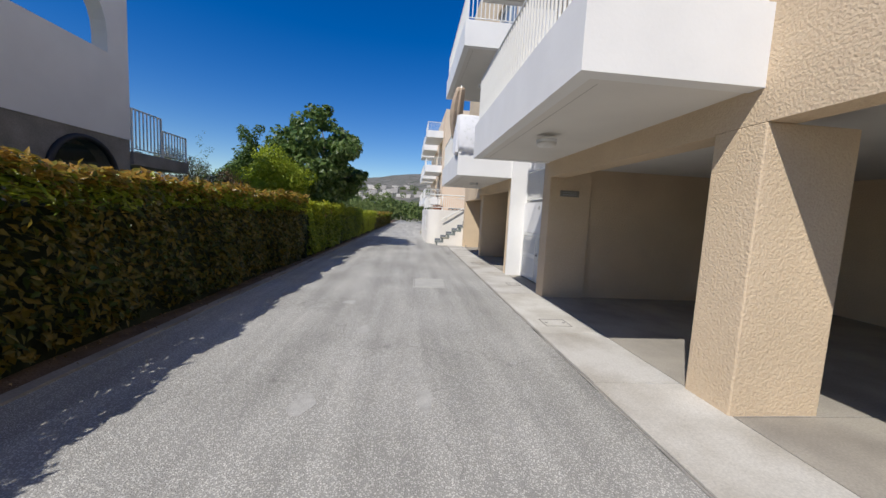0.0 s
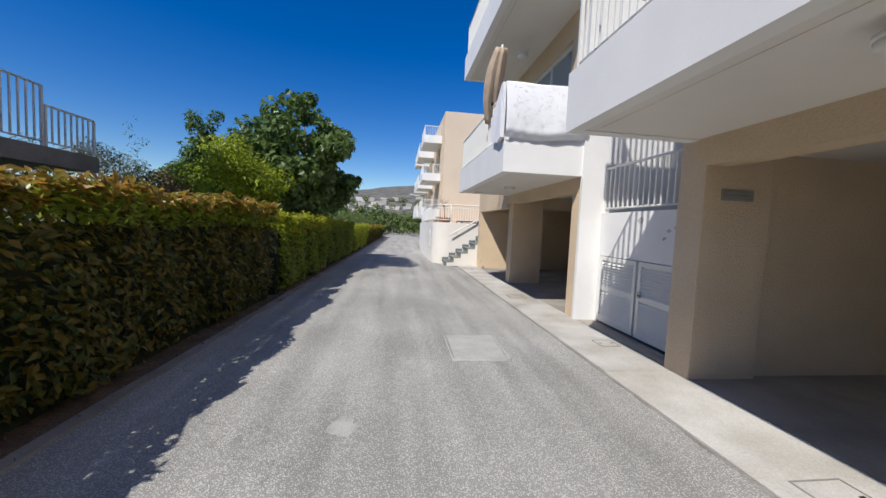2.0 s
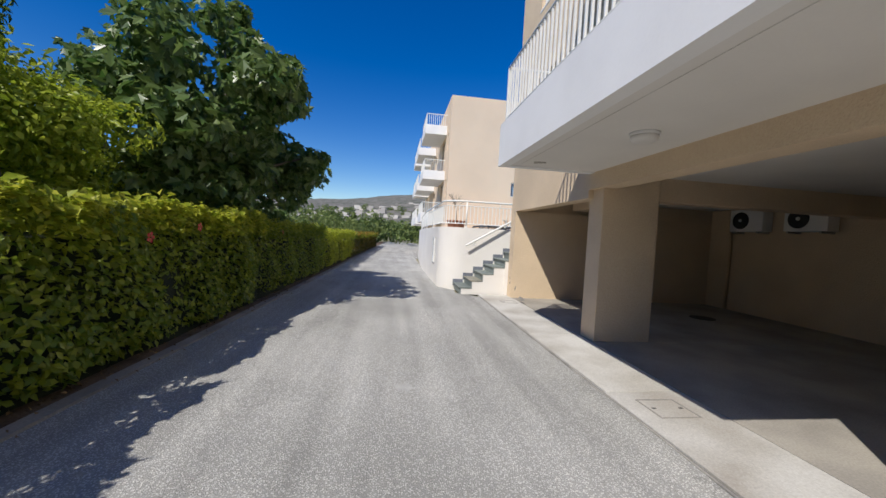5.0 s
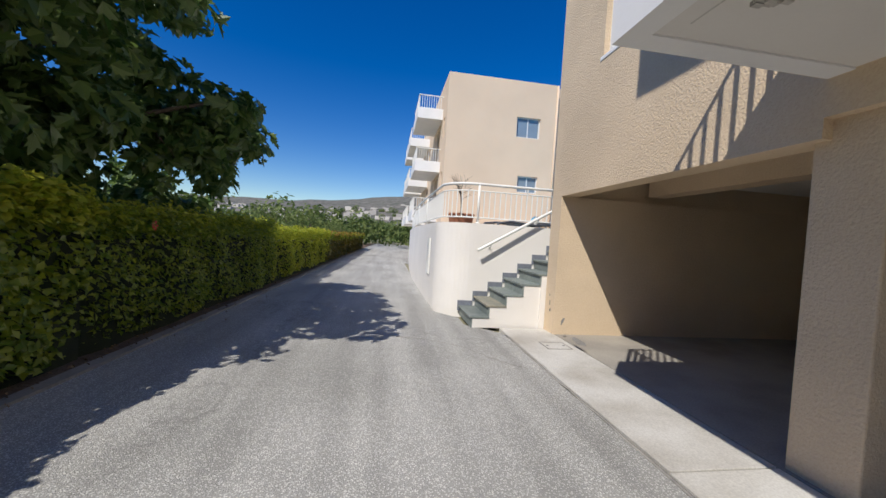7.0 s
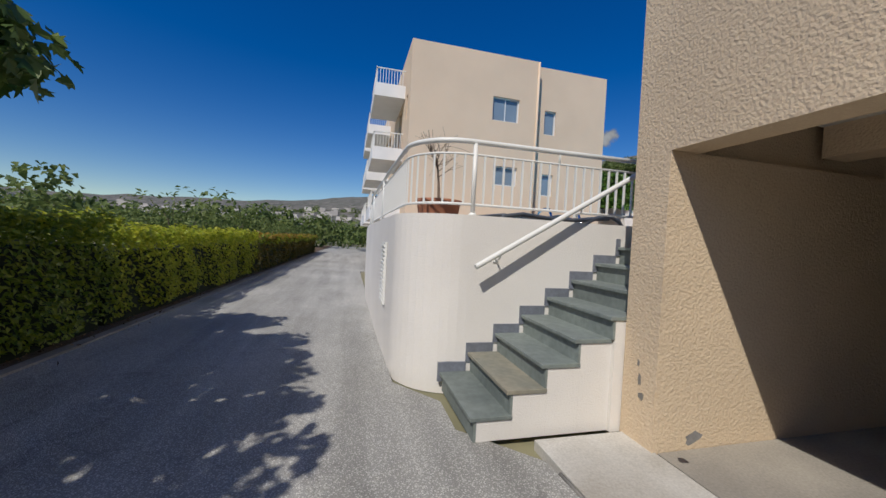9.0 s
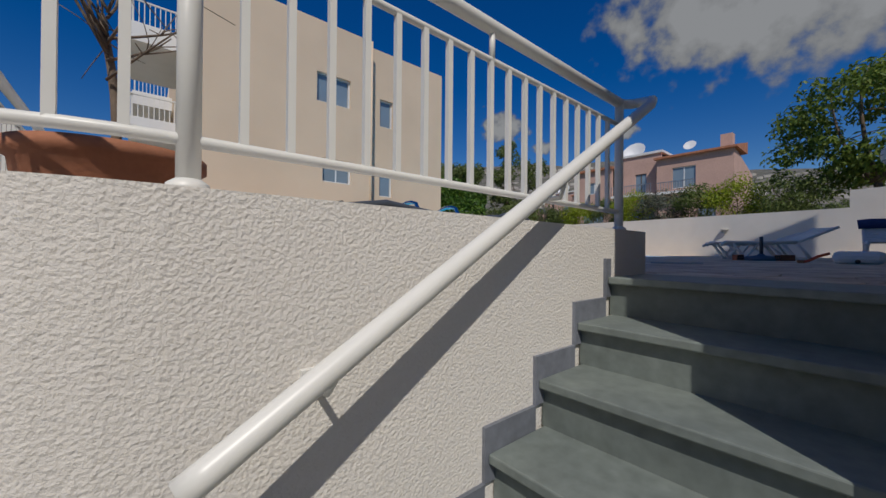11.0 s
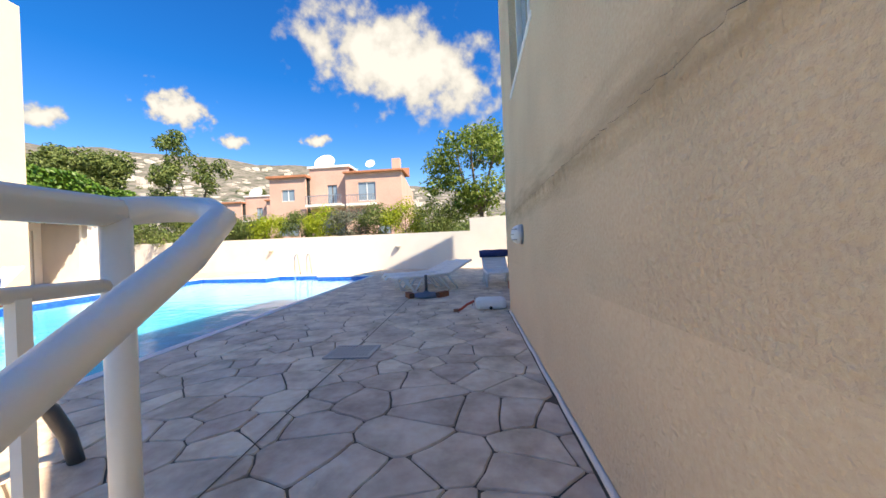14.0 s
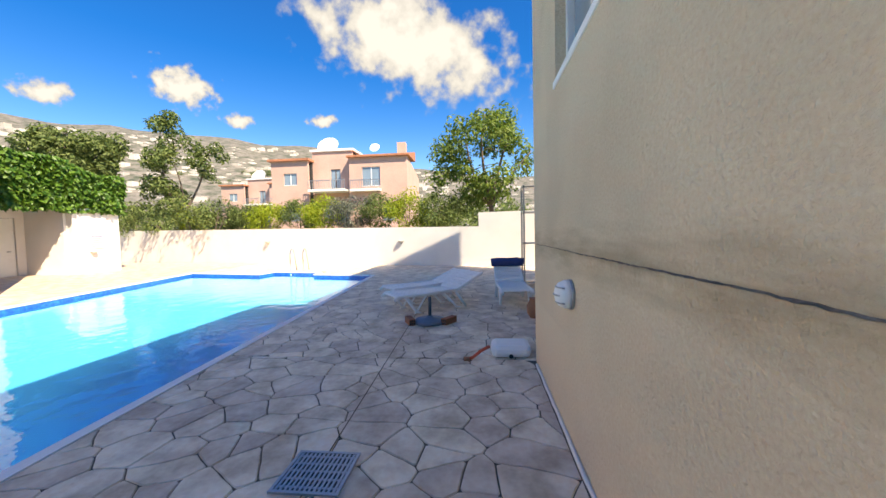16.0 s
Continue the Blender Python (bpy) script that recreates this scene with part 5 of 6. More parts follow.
foliage("leaf_litter", leaves(np.stack([lx, ly, np.where(lx > kerb_x(ly) - 0.06, 0.03, 0.02)], 1), np.tile([0.3, 0.3, 0.05], (k, 1)), 0.05, 0.03, droop=0.0, spread=0.5),
        leaf_mat("dry_fallen_leaf", (0.13, 0.075, 0.035), (0.36, 0.24, 0.12), 0.8), None, "dry fallen leaves along the hedge foot", "leaf litter")
RED_PETAL = leaf_mat("red_petal", (0.50, 0.02, 0.02), (0.65, 0.05, 0.04), 0.5)
for y, z in ((13.1, 1.42), (16.3, 1.36), (12.2, 1.30)):
    fl_ = thing("hibiscus_flower", "red hibiscus flower at the top of the hedge", "flower", pose(hedge_x(y) + 0.04, y, z), group="red flowers in the hedge")
    pt = bmesh.new()
    for j in range(5):
        a0 = 2 * math.pi * j / 5
        tipv = [(0.02, 0.055 * math.cos(a0 + d) * r, 0.055 * math.sin(a0 + d) * r) for d, r in ((0, 0.1), (-0.5, 0.9), (0, 1.15), (0.5, 0.9))]
        pt.faces.new([pt.verts.new(v) for v in tipv])
    part("corolla", pt, RED_PETAL, fl_)


def patch_flakes(name, spots, material, label):
    bm = bmesh.new()
    for k, (y, z, ry, rz, lean) in enumerate(spots):
        rs = random.Random(k + 40)
        n = 12
        vs = []
        for i in range(n):
            a = 2 * math.pi * i / n
            u, v = ry * math.cos(a) * rs.uniform(0.6, 1.1), rz * math.sin(a) * rs.uniform(0.6, 1.1)
            vs.append(bm.verts.new((FX - 0.002, y + u * math.cos(lean) - v * math.sin(lean), z + u * math.sin(lean) + v * math.cos(lean))))
        bm.faces.new(vs)
    return solid(name, bm, material, label, "stain")


patch_flakes("wall_repairs", [(16.62, 0.30, 0.10, 0.035, -0.9), (16.15, 0.13, 0.22, 0.045, 0.0), (17.08, 0.50, 0.02, 0.06, 0), (17.1, 0.62, 0.015, 0.03, 0), (17.06, 0.38, 0.03, 0.04, 0)], CONCRETE_DARK, "grey repair patches at the wall foot")


# ---- pool side: hut, fittings, furniture ----
hut = thing("pool_hut", "low white pool hut with a door and ivy on its roof", "hut")
part("front_wall", B(18.3, 20.3, 35.1, 35.4, DZ - 0.05, 4.35), ROUGHCAST, hut, "white rendered front wall")
part("side_wall", B(18.2, 18.5, 35.4, 37.3, DZ - 0.05, 4.35), ROUGHCAST, hut)
part("back_wall", holed_wall(bmesh.new(), "y", 37.3, 0.25, 13.4, 18.5, DZ - 0.05, 4.35, [(16.7, 17.9, DZ - 0.05, 3.95)]), ROUGHCAST, hut)
part("east_wall", B(20.05, 20.3, 35.4, 40.0, DZ - 0.05, 4.35), ROUGHCAST, hut)
part("roof", B(13.4, 20.3, 35.45, 40.0, 4.35, 4.45), CONCRETE, hut)
dr = part("door", B(16.72, 17.88, 37.36, 37.42, DZ, 3.93), METAL_WHITE, hut, "plain off-white door")
part("handle", T([(17.72, 37.33, 2.55), (17.6, 37.33, 2.55)], 0.02, 8), STEEL, dr)
part("symbol", B(17.2, 17.42, 37.345, 37.36, 3.35, 3.6), STEEL, dr, "small grey sign")
IVY = leaf_mat("ivy_leaf", (0.035, 0.11, 0.012), (0.13, 0.24, 0.03), 0.45)
iv = thing("ivy", "thick bright green ivy over the hut roof", "climber")
# Solid core in the painted shade colour, showing between the ivy leaves.
part("core", prism(bmesh.new(), [(13.6, 35.3), (20.0, 35.3), (20.2, 38.6), (13.6, 38.6)], 4.35, [6.7, 5.6, 5.6, 6.8]), FOLIAGE_SHADE, iv)
k = 13000
px = RNG.uniform(13.4, 20.6, k)
topz = 6.95 - (px - 13.4) * 0.155 + 0.12 * np.sin(px * 2.2)
pz = 4.15 + (topz - 4.15) * RNG.uniform(0, 1, k) ** 0.8
py = np.where(RNG.uniform(0, 1, k) < 0.7, 35.15 - np.abs(RNG.normal(0, 0.10, k)) - 0.06 * np.sin(px * 3 + pz * 4), RNG.uniform(35.2, 38.5, k))
pz = np.where(py > 35.2, topz - np.abs(RNG.normal(0, 0.08, k)), pz)
foliage("leaves", leaves(np.stack([px, py, pz], 1), np.tile([0, -0.8, 0.1], (k, 1)), 0.20, 0.15, droop=0.5), IVY, iv)
k = 1500
p = np.stack([RNG.uniform(20.0, 20.6, k), RNG.uniform(35.2, 38.4, k), RNG.uniform(4.2, 5.8, k)], 1)
foliage("side_leaves", leaves(p, np.tile([0.6, -0.3, 0.1], (k, 1)), 0.20, 0.15, droop=0.5), IVY, iv)
sg = thing("notice_board", "white pool rules notice with rows of blue print", "sign", pose(19.25, 35.09, 3.05))
part("board", B(-0.32, 0.32, -0.02, 0.0, -0.45, 0.45), PLASTIC_WHITE, sg)
for j in range(9):
    part("print_line", B(-0.25, 0.22 - 0.05 * (j % 3), -0.024, -0.02, 0.30 - j * 0.085, 0.335 - j * 0.085), INK if j in (0, 3) else STEEL, sg)


def sconce(label, m):
    s = thing("wall_light", label, "wall light", m, group="half-round wall lights")
    b = lathe(bmesh.new(), [(0.04, -0.16), (0.11, -0.05), (0.15, 0.0), (0.145, 0.01)], 20)
    part("bowl", b, CONCRETE, s)
    part("plate", B(-0.05, 0.05, 0.0, 0.17, -0.12, 0.0), CONCRETE, s)
    return s


wall_turn = math.degrees(math.atan2(wd.y, wd.x)) - 90
for d, z in ((3.6, 2.62), (11.3, 2.68)):
    q = W0 + wd * d - wnrm * 0.04
    sconce("half-round pale wall light on the pool wall", pose(q.x, q.y, z, 0, 0, wall_turn - 90))
sconce("half-round pale wall light on the pool hut", pose(19.05, 35.05, 2.45))
sconce("half-round pale wall light on the beige wall", pose(6.85, BY - 0.05, 2.7))


def bulkhead(label, x, z, r):
    b = thing("bulkhead_light", label, "wall light", pose(x, 17.25, z, -90, 0, 0))
    part("base", lathe(bmesh.new(), [(r, 0.0), (r, 0.02)], 28), STEEL, b)
    part("dome", lathe(bmesh.new(), [(r * 0.97, 0.02), (r * 0.93, 0.05), (r * 0.75, 0.085), (r * 0.4, 0.105), (0.01, 0.11)], 28), PLASTIC_WHITE, b, "white hooded dome")
    for a in (-0.5, 0.0, 0.5):
        part("slot", T([(r * 0.95 * math.sin(t) * 0.9, r * a, 0.03 + 0.085 * math.cos(t) * (1 - 0.35 * abs(a))) for t in np.linspace(-1.1, 1.1, 9)], 0.006, 6), STEEL, b)
    return b


bulkhead("round white hooded light on the stucco wall", 7.0, 2.52, 0.10)
bulkhead("round white hooded light above the stair", 3.5, 2.47, 0.085)

grate = thing("drain_grate", "pale slotted drain grate set in the stone deck", "grate")
gx0, gx1, gy0, gy1 = 6.40, 6.79, 18.65, 19.06
part("frame", band([(gx0, gy0), (gx1, gy0), (gx1, gy1), (gx0, gy1)], -0.02, 0.0, DZ - 0.03, DZ + 0.012), STEEL, grate)
# Flat black plate under the slats paints the shade of an open pit.
part("pit_shade", B(gx0 + 0.02, gx1 - 0.02, gy0 + 0.02, gy1 - 0.02, DZ - 0.008, DZ + 0.0035), BLACK, grate)
for j in range(5):
    x = gx0 + 0.02 + (j + 0.5) * 0.07
    part("cross_bar", B(x - 0.009, x + 0.009, gy0 + 0.02, gy1 - 0.02, DZ - 0.006, DZ + 0.008), STEEL, grate)
for j in range(13):
    y = gy0 + 0.035 + j * 0.0285
    part("slat", B(gx0 + 0.02, gx1 - 0.02, y - 0.0075, y + 0.0075, DZ - 0.004, DZ + 0.010), STEEL, grate)


def chrome_ladder(label, m, h=0.85, gap=0.5):
    l = thing("pool_ladder", label, "pool ladder", m)
    for s in (0, gap):
        pts = [(-0.35, s, -0.4)] + [(-0.35, s, 0.2)] + [(-0.05 - 0.30 * math.cos(t), s, h - 0.25 + 0.25 * math.sin(t)) for t in np.linspace(0, math.pi * 0.62, 9)] + [(0.42, s, 0.0)]
        part("rail", T(pts, 0.021, 12), CHROME, l, "polished steel rail")
        part("foot_plate", lathe(bmesh.new(), [(0.05, 0.0), (0.045, 0.02)], 16, (0.42, s, 0)), CHROME, l)
    for z in (-0.1, -0.35):
        part("tread", B(-0.39, -0.31, 0, gap, z - 0.01, z + 0.01), PLASTIC_WHITE, l)
    return l


chrome_ladder("polished steel pool ladder at the far end", pose(18.75, 25.0, DZ, 0, 0, 10), 0.9)
chrome_ladder("polished steel pool ladder beside the grey lounger", pose(4.0, 20.46, DZ, 0, 0, -86), 0.62, 0.58)


def plastic_lounger(label, m, raise_deg=28, pad=False):
    """A moulded white lounger: slatted seat and raised back, crossed legs, wheels. Foot end at the origin, head towards +x."""
    l = thing("sun_lounger", label, "sun lounger", m, group="white loungers on the terrace")
    zs, w, seat_l, back_l = 0.34, 0.62, 1.25, 0.72
    for s in (0.03, w - 0.03):
        part("side_rail", T([(-0.02, s, zs - 0.06), (0.05, s, zs), (0.6, s, zs - 0.015), (seat_l, s, zs)], 0.032, 10), PLASTIC_WHITE, l)
        part("leg", T([(0.18, s, zs - 0.01), (0.40, s, 0.03), (0.48, s, 0.0)], 0.026, 8), PLASTIC_WHITE, l)
        part("leg", T([(0.62, s, zs - 0.02), (0.42, s, 0.05), (0.36, s, 0.0)], 0.02, 8), PLASTIC_WHITE, l)
        part("leg", T([(seat_l + 0.25, s, 0.0), (seat_l - 0.02, s, zs)], 0.026, 8), PLASTIC_WHITE, l)
        part("leg", T([(seat_l - 0.28, s, zs - 0.01), (seat_l + 0.02, s, 0.02), (seat_l + 0.1, s, 0.0)], 0.022, 8), PLASTIC_WHITE, l)
    for i in range(11):
        x = 0.05 + i * (seat_l - 0.1) / 10
        part("slat", B(x - 0.044, x + 0.044, 0.05, w - 0.05, zs - 0.012, zs + 0.010, 0.005), PLASTIC_WHITE, l)
    c, s_ = math.cos(radians(raise_deg)), math.sin(radians(raise_deg))
    back = part("backrest", B(0, back_l, 0.0, 0.05, -0.03, 0.02, 0.012), PLASTIC_WHITE, l)
    part("rail", B(0, back_l, w - 0.05, w, -0.03, 0.02, 0.012), PLASTIC_WHITE, back)
    back.matrix_basis = pose(seat_l, 0, zs, 0, -raise_deg, 0)
    for i in range(7):
        part("slat", B(0.02 + i * 0.1, 0.10 + i * 0.1, 0.04, w - 0.04, -0.012, 0.010, 0.005), PLASTIC_WHITE, back)
    if pad:
        cu = part("head_pad", T([(0.62, -0.06, 0.085), (0.63, 0.1, 0.10), (0.62, w * 0.5, 0.095), (0.63, w - 0.1, 0.10), (0.62, w + 0.05, 0.085)], 0.095, 14), BLUE_PAD, back, "rolled navy cushion")
        part("pad_flap", B(0.56, 0.80, 0.02, w - 0.02, 0.012, 0.05, 0.018), BLUE_PAD, back, "loose end of the navy cushion")
    return l


plastic_lounger("white slatted plastic sun lounger with raised back", pose(10.62, 19.30, DZ, 0, 0, -52), 24)
plastic_lounger("white slatted plastic sun lounger behind another", pose(11.45, 19.55, DZ, 0, 0, -50), 20)
plastic_lounger("white slatted plastic sun lounger with a navy cushion", pose(11.25, 16.87, DZ, 0, 0, 2), 30, True)

ub = thing("umbrella_stand", "blue-grey umbrella stand weighted with hollow bricks", "umbrella stand", pose(10.25, 18.67, DZ))
part("foot", lathe(bmesh.new(), [(0.25, 0.0), (0.26, 0.03), (0.22, 0.07), (0.06, 0.09), (0.04, 0.12)], 20), mat("blue_grey_plastic", (0.10, 0.14, 0.20), rough=0.5, vary=0.15, scale=6, bump=0.05), ub)
part("tube", T([(0, 0, 0.1), (0, 0, 0.42)], 0.027, 12), GREY_TUBE, ub)


def hollow_brick(m):
    hb = thing("hollow_brick", "red hollow clay brick leaning on the parasol base", "brick", m, group="hollow bricks")
    part("body", B(-0.15, 0.15, -0.05, 0.05, 0, 0.10, 0.006), BRICK, hb)
    for i in (-1, 0, 1):
        for j in (0, 1):
            # Each hole is a flush block in the painted shade colour.
            part("hole", B(-0.1525, -0.14, i * 0.03 - 0.011, i * 0.03 + 0.011, 0.015 + j * 0.042, 0.045 + j * 0.042), RECESS_SHADE, hb)
    return hb


hollow_brick(pose(10.18, 18.98, DZ, 0, 0, 25))
hollow_brick(pose(10.22, 18.36, DZ, 0, 0, -30))
bx = thing("float_box", "white rounded plastic case on the deck beside the wall", "plastic case", pose(8.78, 17.52, DZ))
part("shell", B(-0.16, 0.16, -0.23, 0.22, 0.0, 0.16, 0.06), PLASTIC_WHITE, bx)
part("knob", lathe(bmesh.new(), [(0.025, 0.0), (0.022, 0.012)], 14), BLACK, bx).matrix_basis = pose(-0.16, 0.0, 0.03, 0, -90, 0)
rp = thing("orange_hose", "short orange-red plastic hose end on the deck", "hose")
part("hose", T([(8.66, 17.76, DZ + 0.13), (8.62, 17.86, DZ + 0.09), (8.58, 17.95, DZ + 0.03), (8.56, 18.0, DZ + 0.015)], 0.018, 8), RED, rp)
part("nozzle", T([(8.56, 17.99, DZ + 0.02), (8.55, 18.05, DZ + 0.018)], 0.024, 8), TERRACOTTA, rp)
bt = thing("terracotta_jar", "terracotta jar beside the lounger", "jar", pose(10.6, 16.98, DZ))
part("body", lathe(bmesh.new(), [(0.06, 0.0), (0.11, 0.08), (0.12, 0.2), (0.07, 0.3), (0.08, 0.33)], 20), TERRACOTTA, bt)


def grey_lounger(label, m, arms=True, sling=GREY_TUBE, flat=False):
    """A resin-framed lounger: bent side tubes, ribbed sling, raised back, arched arms, legs with feet."""
    l = thing("grey_lounger", label, "sun lounger", m, group="grey resin loungers")
    w = 0.62
    hz = 0.42 if flat else 0.62
    for s in (0, w):
        part("side_tube", T([(-0.06, s, 0.2), (0, s, 0.31), (0.3, s, 0.36), (0.9, s, 0.33), (1.25, s, 0.35), (1.95, s, hz)], 0.028, 10), GREY_TUBE, l)
        if arms:
            part("arm", T([(0.55, s, 0.34)] + [(0.95 + 0.40 * math.cos(t), s, 0.36 + 0.24 * math.sin(t)) for t in np.linspace(math.pi, 0.15, 10)] + [(1.42, s, 0.15)], 0.024, 10), GREY_TUBE, l)
        part("leg", T([(0.25, s, 0.35), (0.12, s, 0.02)], 0.024, 8), GREY_TUBE, l)
        part("leg", T([(1.2, s, 0.34), (1.40, s, 0.02)], 0.024, 8), GREY_TUBE, l)
        part("foot", T([(0.125, s, 0.03), (0.12, s, 0.0)], 0.03, 8), BLACK, l)
    for x in (0.02, 1.2):
        part("cross_tube", T([(x, 0, 0.33), (x, w, 0.33)], 0.02, 8), GREY_TUBE, l)
    part("head_tube", T([(1.95, 0, hz), (1.99, w / 2, hz + 0.02), (1.95, w, hz)], 0.026, 8), GREY_TUBE, l)
    for i in range(9):
        x = 0.1 + i * 0.13
        part("slat", B(x, x + 0.09, 0.02, w - 0.02, 0.335, 0.347), sling, l)
    back = part("back_panel", B(0.05, 0.7, 0.03, w - 0.03, -0.006, 0.006), sling, l)
    back.matrix_basis = pose(1.25, 0, 0.352, 0, -5 if flat else -21, 0)
    return l


gl = grey_lounger("dark grey resin sun lounger with arched arms", pose(2.55, 18.98, DZ, 0, 0, 14), False, flat=True)
for s, d in ((0.0, 0.0), (0.62, -0.3)):
    part("arm", T([(x + d, s, z) for x, z in ((0.90, 0.0), (1.05, 0.10), (1.25, 0.22), (1.45, 0.32), (1.65, 0.40), (1.85, 0.445), (2.02, 0.45), (2.18, 0.40), (2.30, 0.29), (2.38, 0.14), (2.42, 0.0))], 0.031, 12), GREY_TUBE, gl, "thick arched arm")
part("lower_rail", T([(-0.1, 0.0, 0.24), (0.9, 0.0, 0.25), (1.9, 0.0, 0.22)], 0.035, 10), GREY_TUBE, gl)
for j in range(5):
    s = grey_lounger("grey resin loungers stacked by the beige wall", pose(9.2 + 0.05 * j, 29.3 - 0.03 * j, DZ + 0.17 * j, 0, 0, 2 * j), True)
plastic_lounger("white plastic sun lounger on the far terrace", pose(5.3, 28.3, DZ, 0, 0, 5), 15)
plastic_lounger("white plastic sun lounger on the far terrace", pose(7.3, 28.7, DZ, 0, 0, 8), 15)
bl = plastic_lounger("white sun lounger with a bright blue seat", pose(9.3, 28.4, DZ, 0, 0, -5), 50)
BLUE = mat("bright_blue_fabric", (0.03, 0.16, 0.55), rough=0.8, vary=0.15, scale=6, bump=0.1)
part("blue_cover", B(1.26, 1.32, 0.03, 0.59, 0.36, 0.95, 0.02), BLUE, bl)
ob_ = thing("orange_float", "orange float lying under the loungers", "float", pose(10.3, 28.3, DZ))
part("ring", T([(0.25 * math.cos(t), 0.25 * math.sin(t), 0.06) for t in np.linspace(0, 6.1, 20)], 0.06, 10), RED, ob_)

# ---- beyond the pool wall ----
tree("broadleaf_tree", "leafy green tree behind the pool wall", (22.6, 17.3, 2.6), 1.7,
     [(0.2, -1.2, 5.4), (0.1, 1.2, 5.4), (-0.3, 0.2, 6.0), (0.2, 2.0, 4.0), (0, -2.0, 4.2)], 0.16,
     blob(0, 0.4, 4.0, 1.9, 2.5, 2.5, 60, 0.5, 0.8) + blob(0, 2.2, 2.7, 0.8, 0.9, 0.9, 7, 0.35, 0.55), 60, (0.24, 0.11), leaf_mat("bright_tree_leaf", (0.08, 0.15, 0.025), (0.26, 0.33, 0.06), 0.5, 0.4, 0.42))
tree("olive_tree", "tall grey-green tree behind the pool hut", (25.6, 43.6, 2.6), 2.4, [(0, -1.8, 6.5), (0, 1.8, 6.5), (-0.4, 0, 7.6)], 0.2,
     blob(0, 0.3, 5.6, 2.2, 3.0, 2.4, 40, 0.6, 0.95), 80, (0.32, 0.13), FAR_LEAF)
tree("olive_tree", "open grey-green tree behind the pool wall", (26.0, 36.8, 2.6), 1.7, [(0, -2.0, 6.0), (0, 1.2, 7.6), (-0.4, 0, 5.0), (0.2, 2.2, 4.4)], 0.18,
     blob(0, 0.2, 4.4, 1.6, 2.3, 2.2, 20, 0.5, 0.8) + blob(0, 1.0, 7.4, 0.9, 1.3, 1.0, 8, 0.4, 0.65) + blob(0, -2.0, 5.4, 0.8, 0.9, 0.9, 6, 0.4, 0.6), 80, (0.30, 0.12), FAR_LEAF)
SHRUB_Y = [19.5, 21.2, 22.9, 24.6, 26.3, 28.2, 30.2, 32.0, 33.8, 35.6]
for j, y in enumerate(SHRUB_Y):
    q = W0 + wd * (y - 17.6)
    shrub("mixed green shrub above the pool wall", (q.x + 1.6 + 0.3 * (j % 3), q.y, 2.6), blob(0, 0, 1.35 + 0.12 * (j % 3), 0.8, 1.25, 0.95, 30, 0.35, 0.55), 130,
          (0.13, 0.06), (FAR_LEAF, FRESH, FAR_LEAF, SILVER, FRESH)[j % 5])
for j in range(5):
    shrub("low leafy shrub behind the pool wall", (24.0 + 0.5 * j, 33.0 + 2.1 * j, 2.6), blob(0, 0, 1.6, 1.0, 1.2, 1.1, 14, 0.45, 0.65), 45, (0.2, 0.09), FAR_LEAF)
shelf = thing("metal_rack", "grey metal rack beside the building corner", "rack", pose(14.0, 15.8, DZ))
for a in (0, 0.5):
    for b in (0, 0.9):
        part("upright", B(a, a + 0.04, b, b + 0.04, 0, 2.6), STEEL, shelf)
for z in (0.1, 1.1, 1.9, 2.55):
    part("shelf", B(0, 0.54, 0, 0.94, z, z + 0.03), STEEL, shelf)


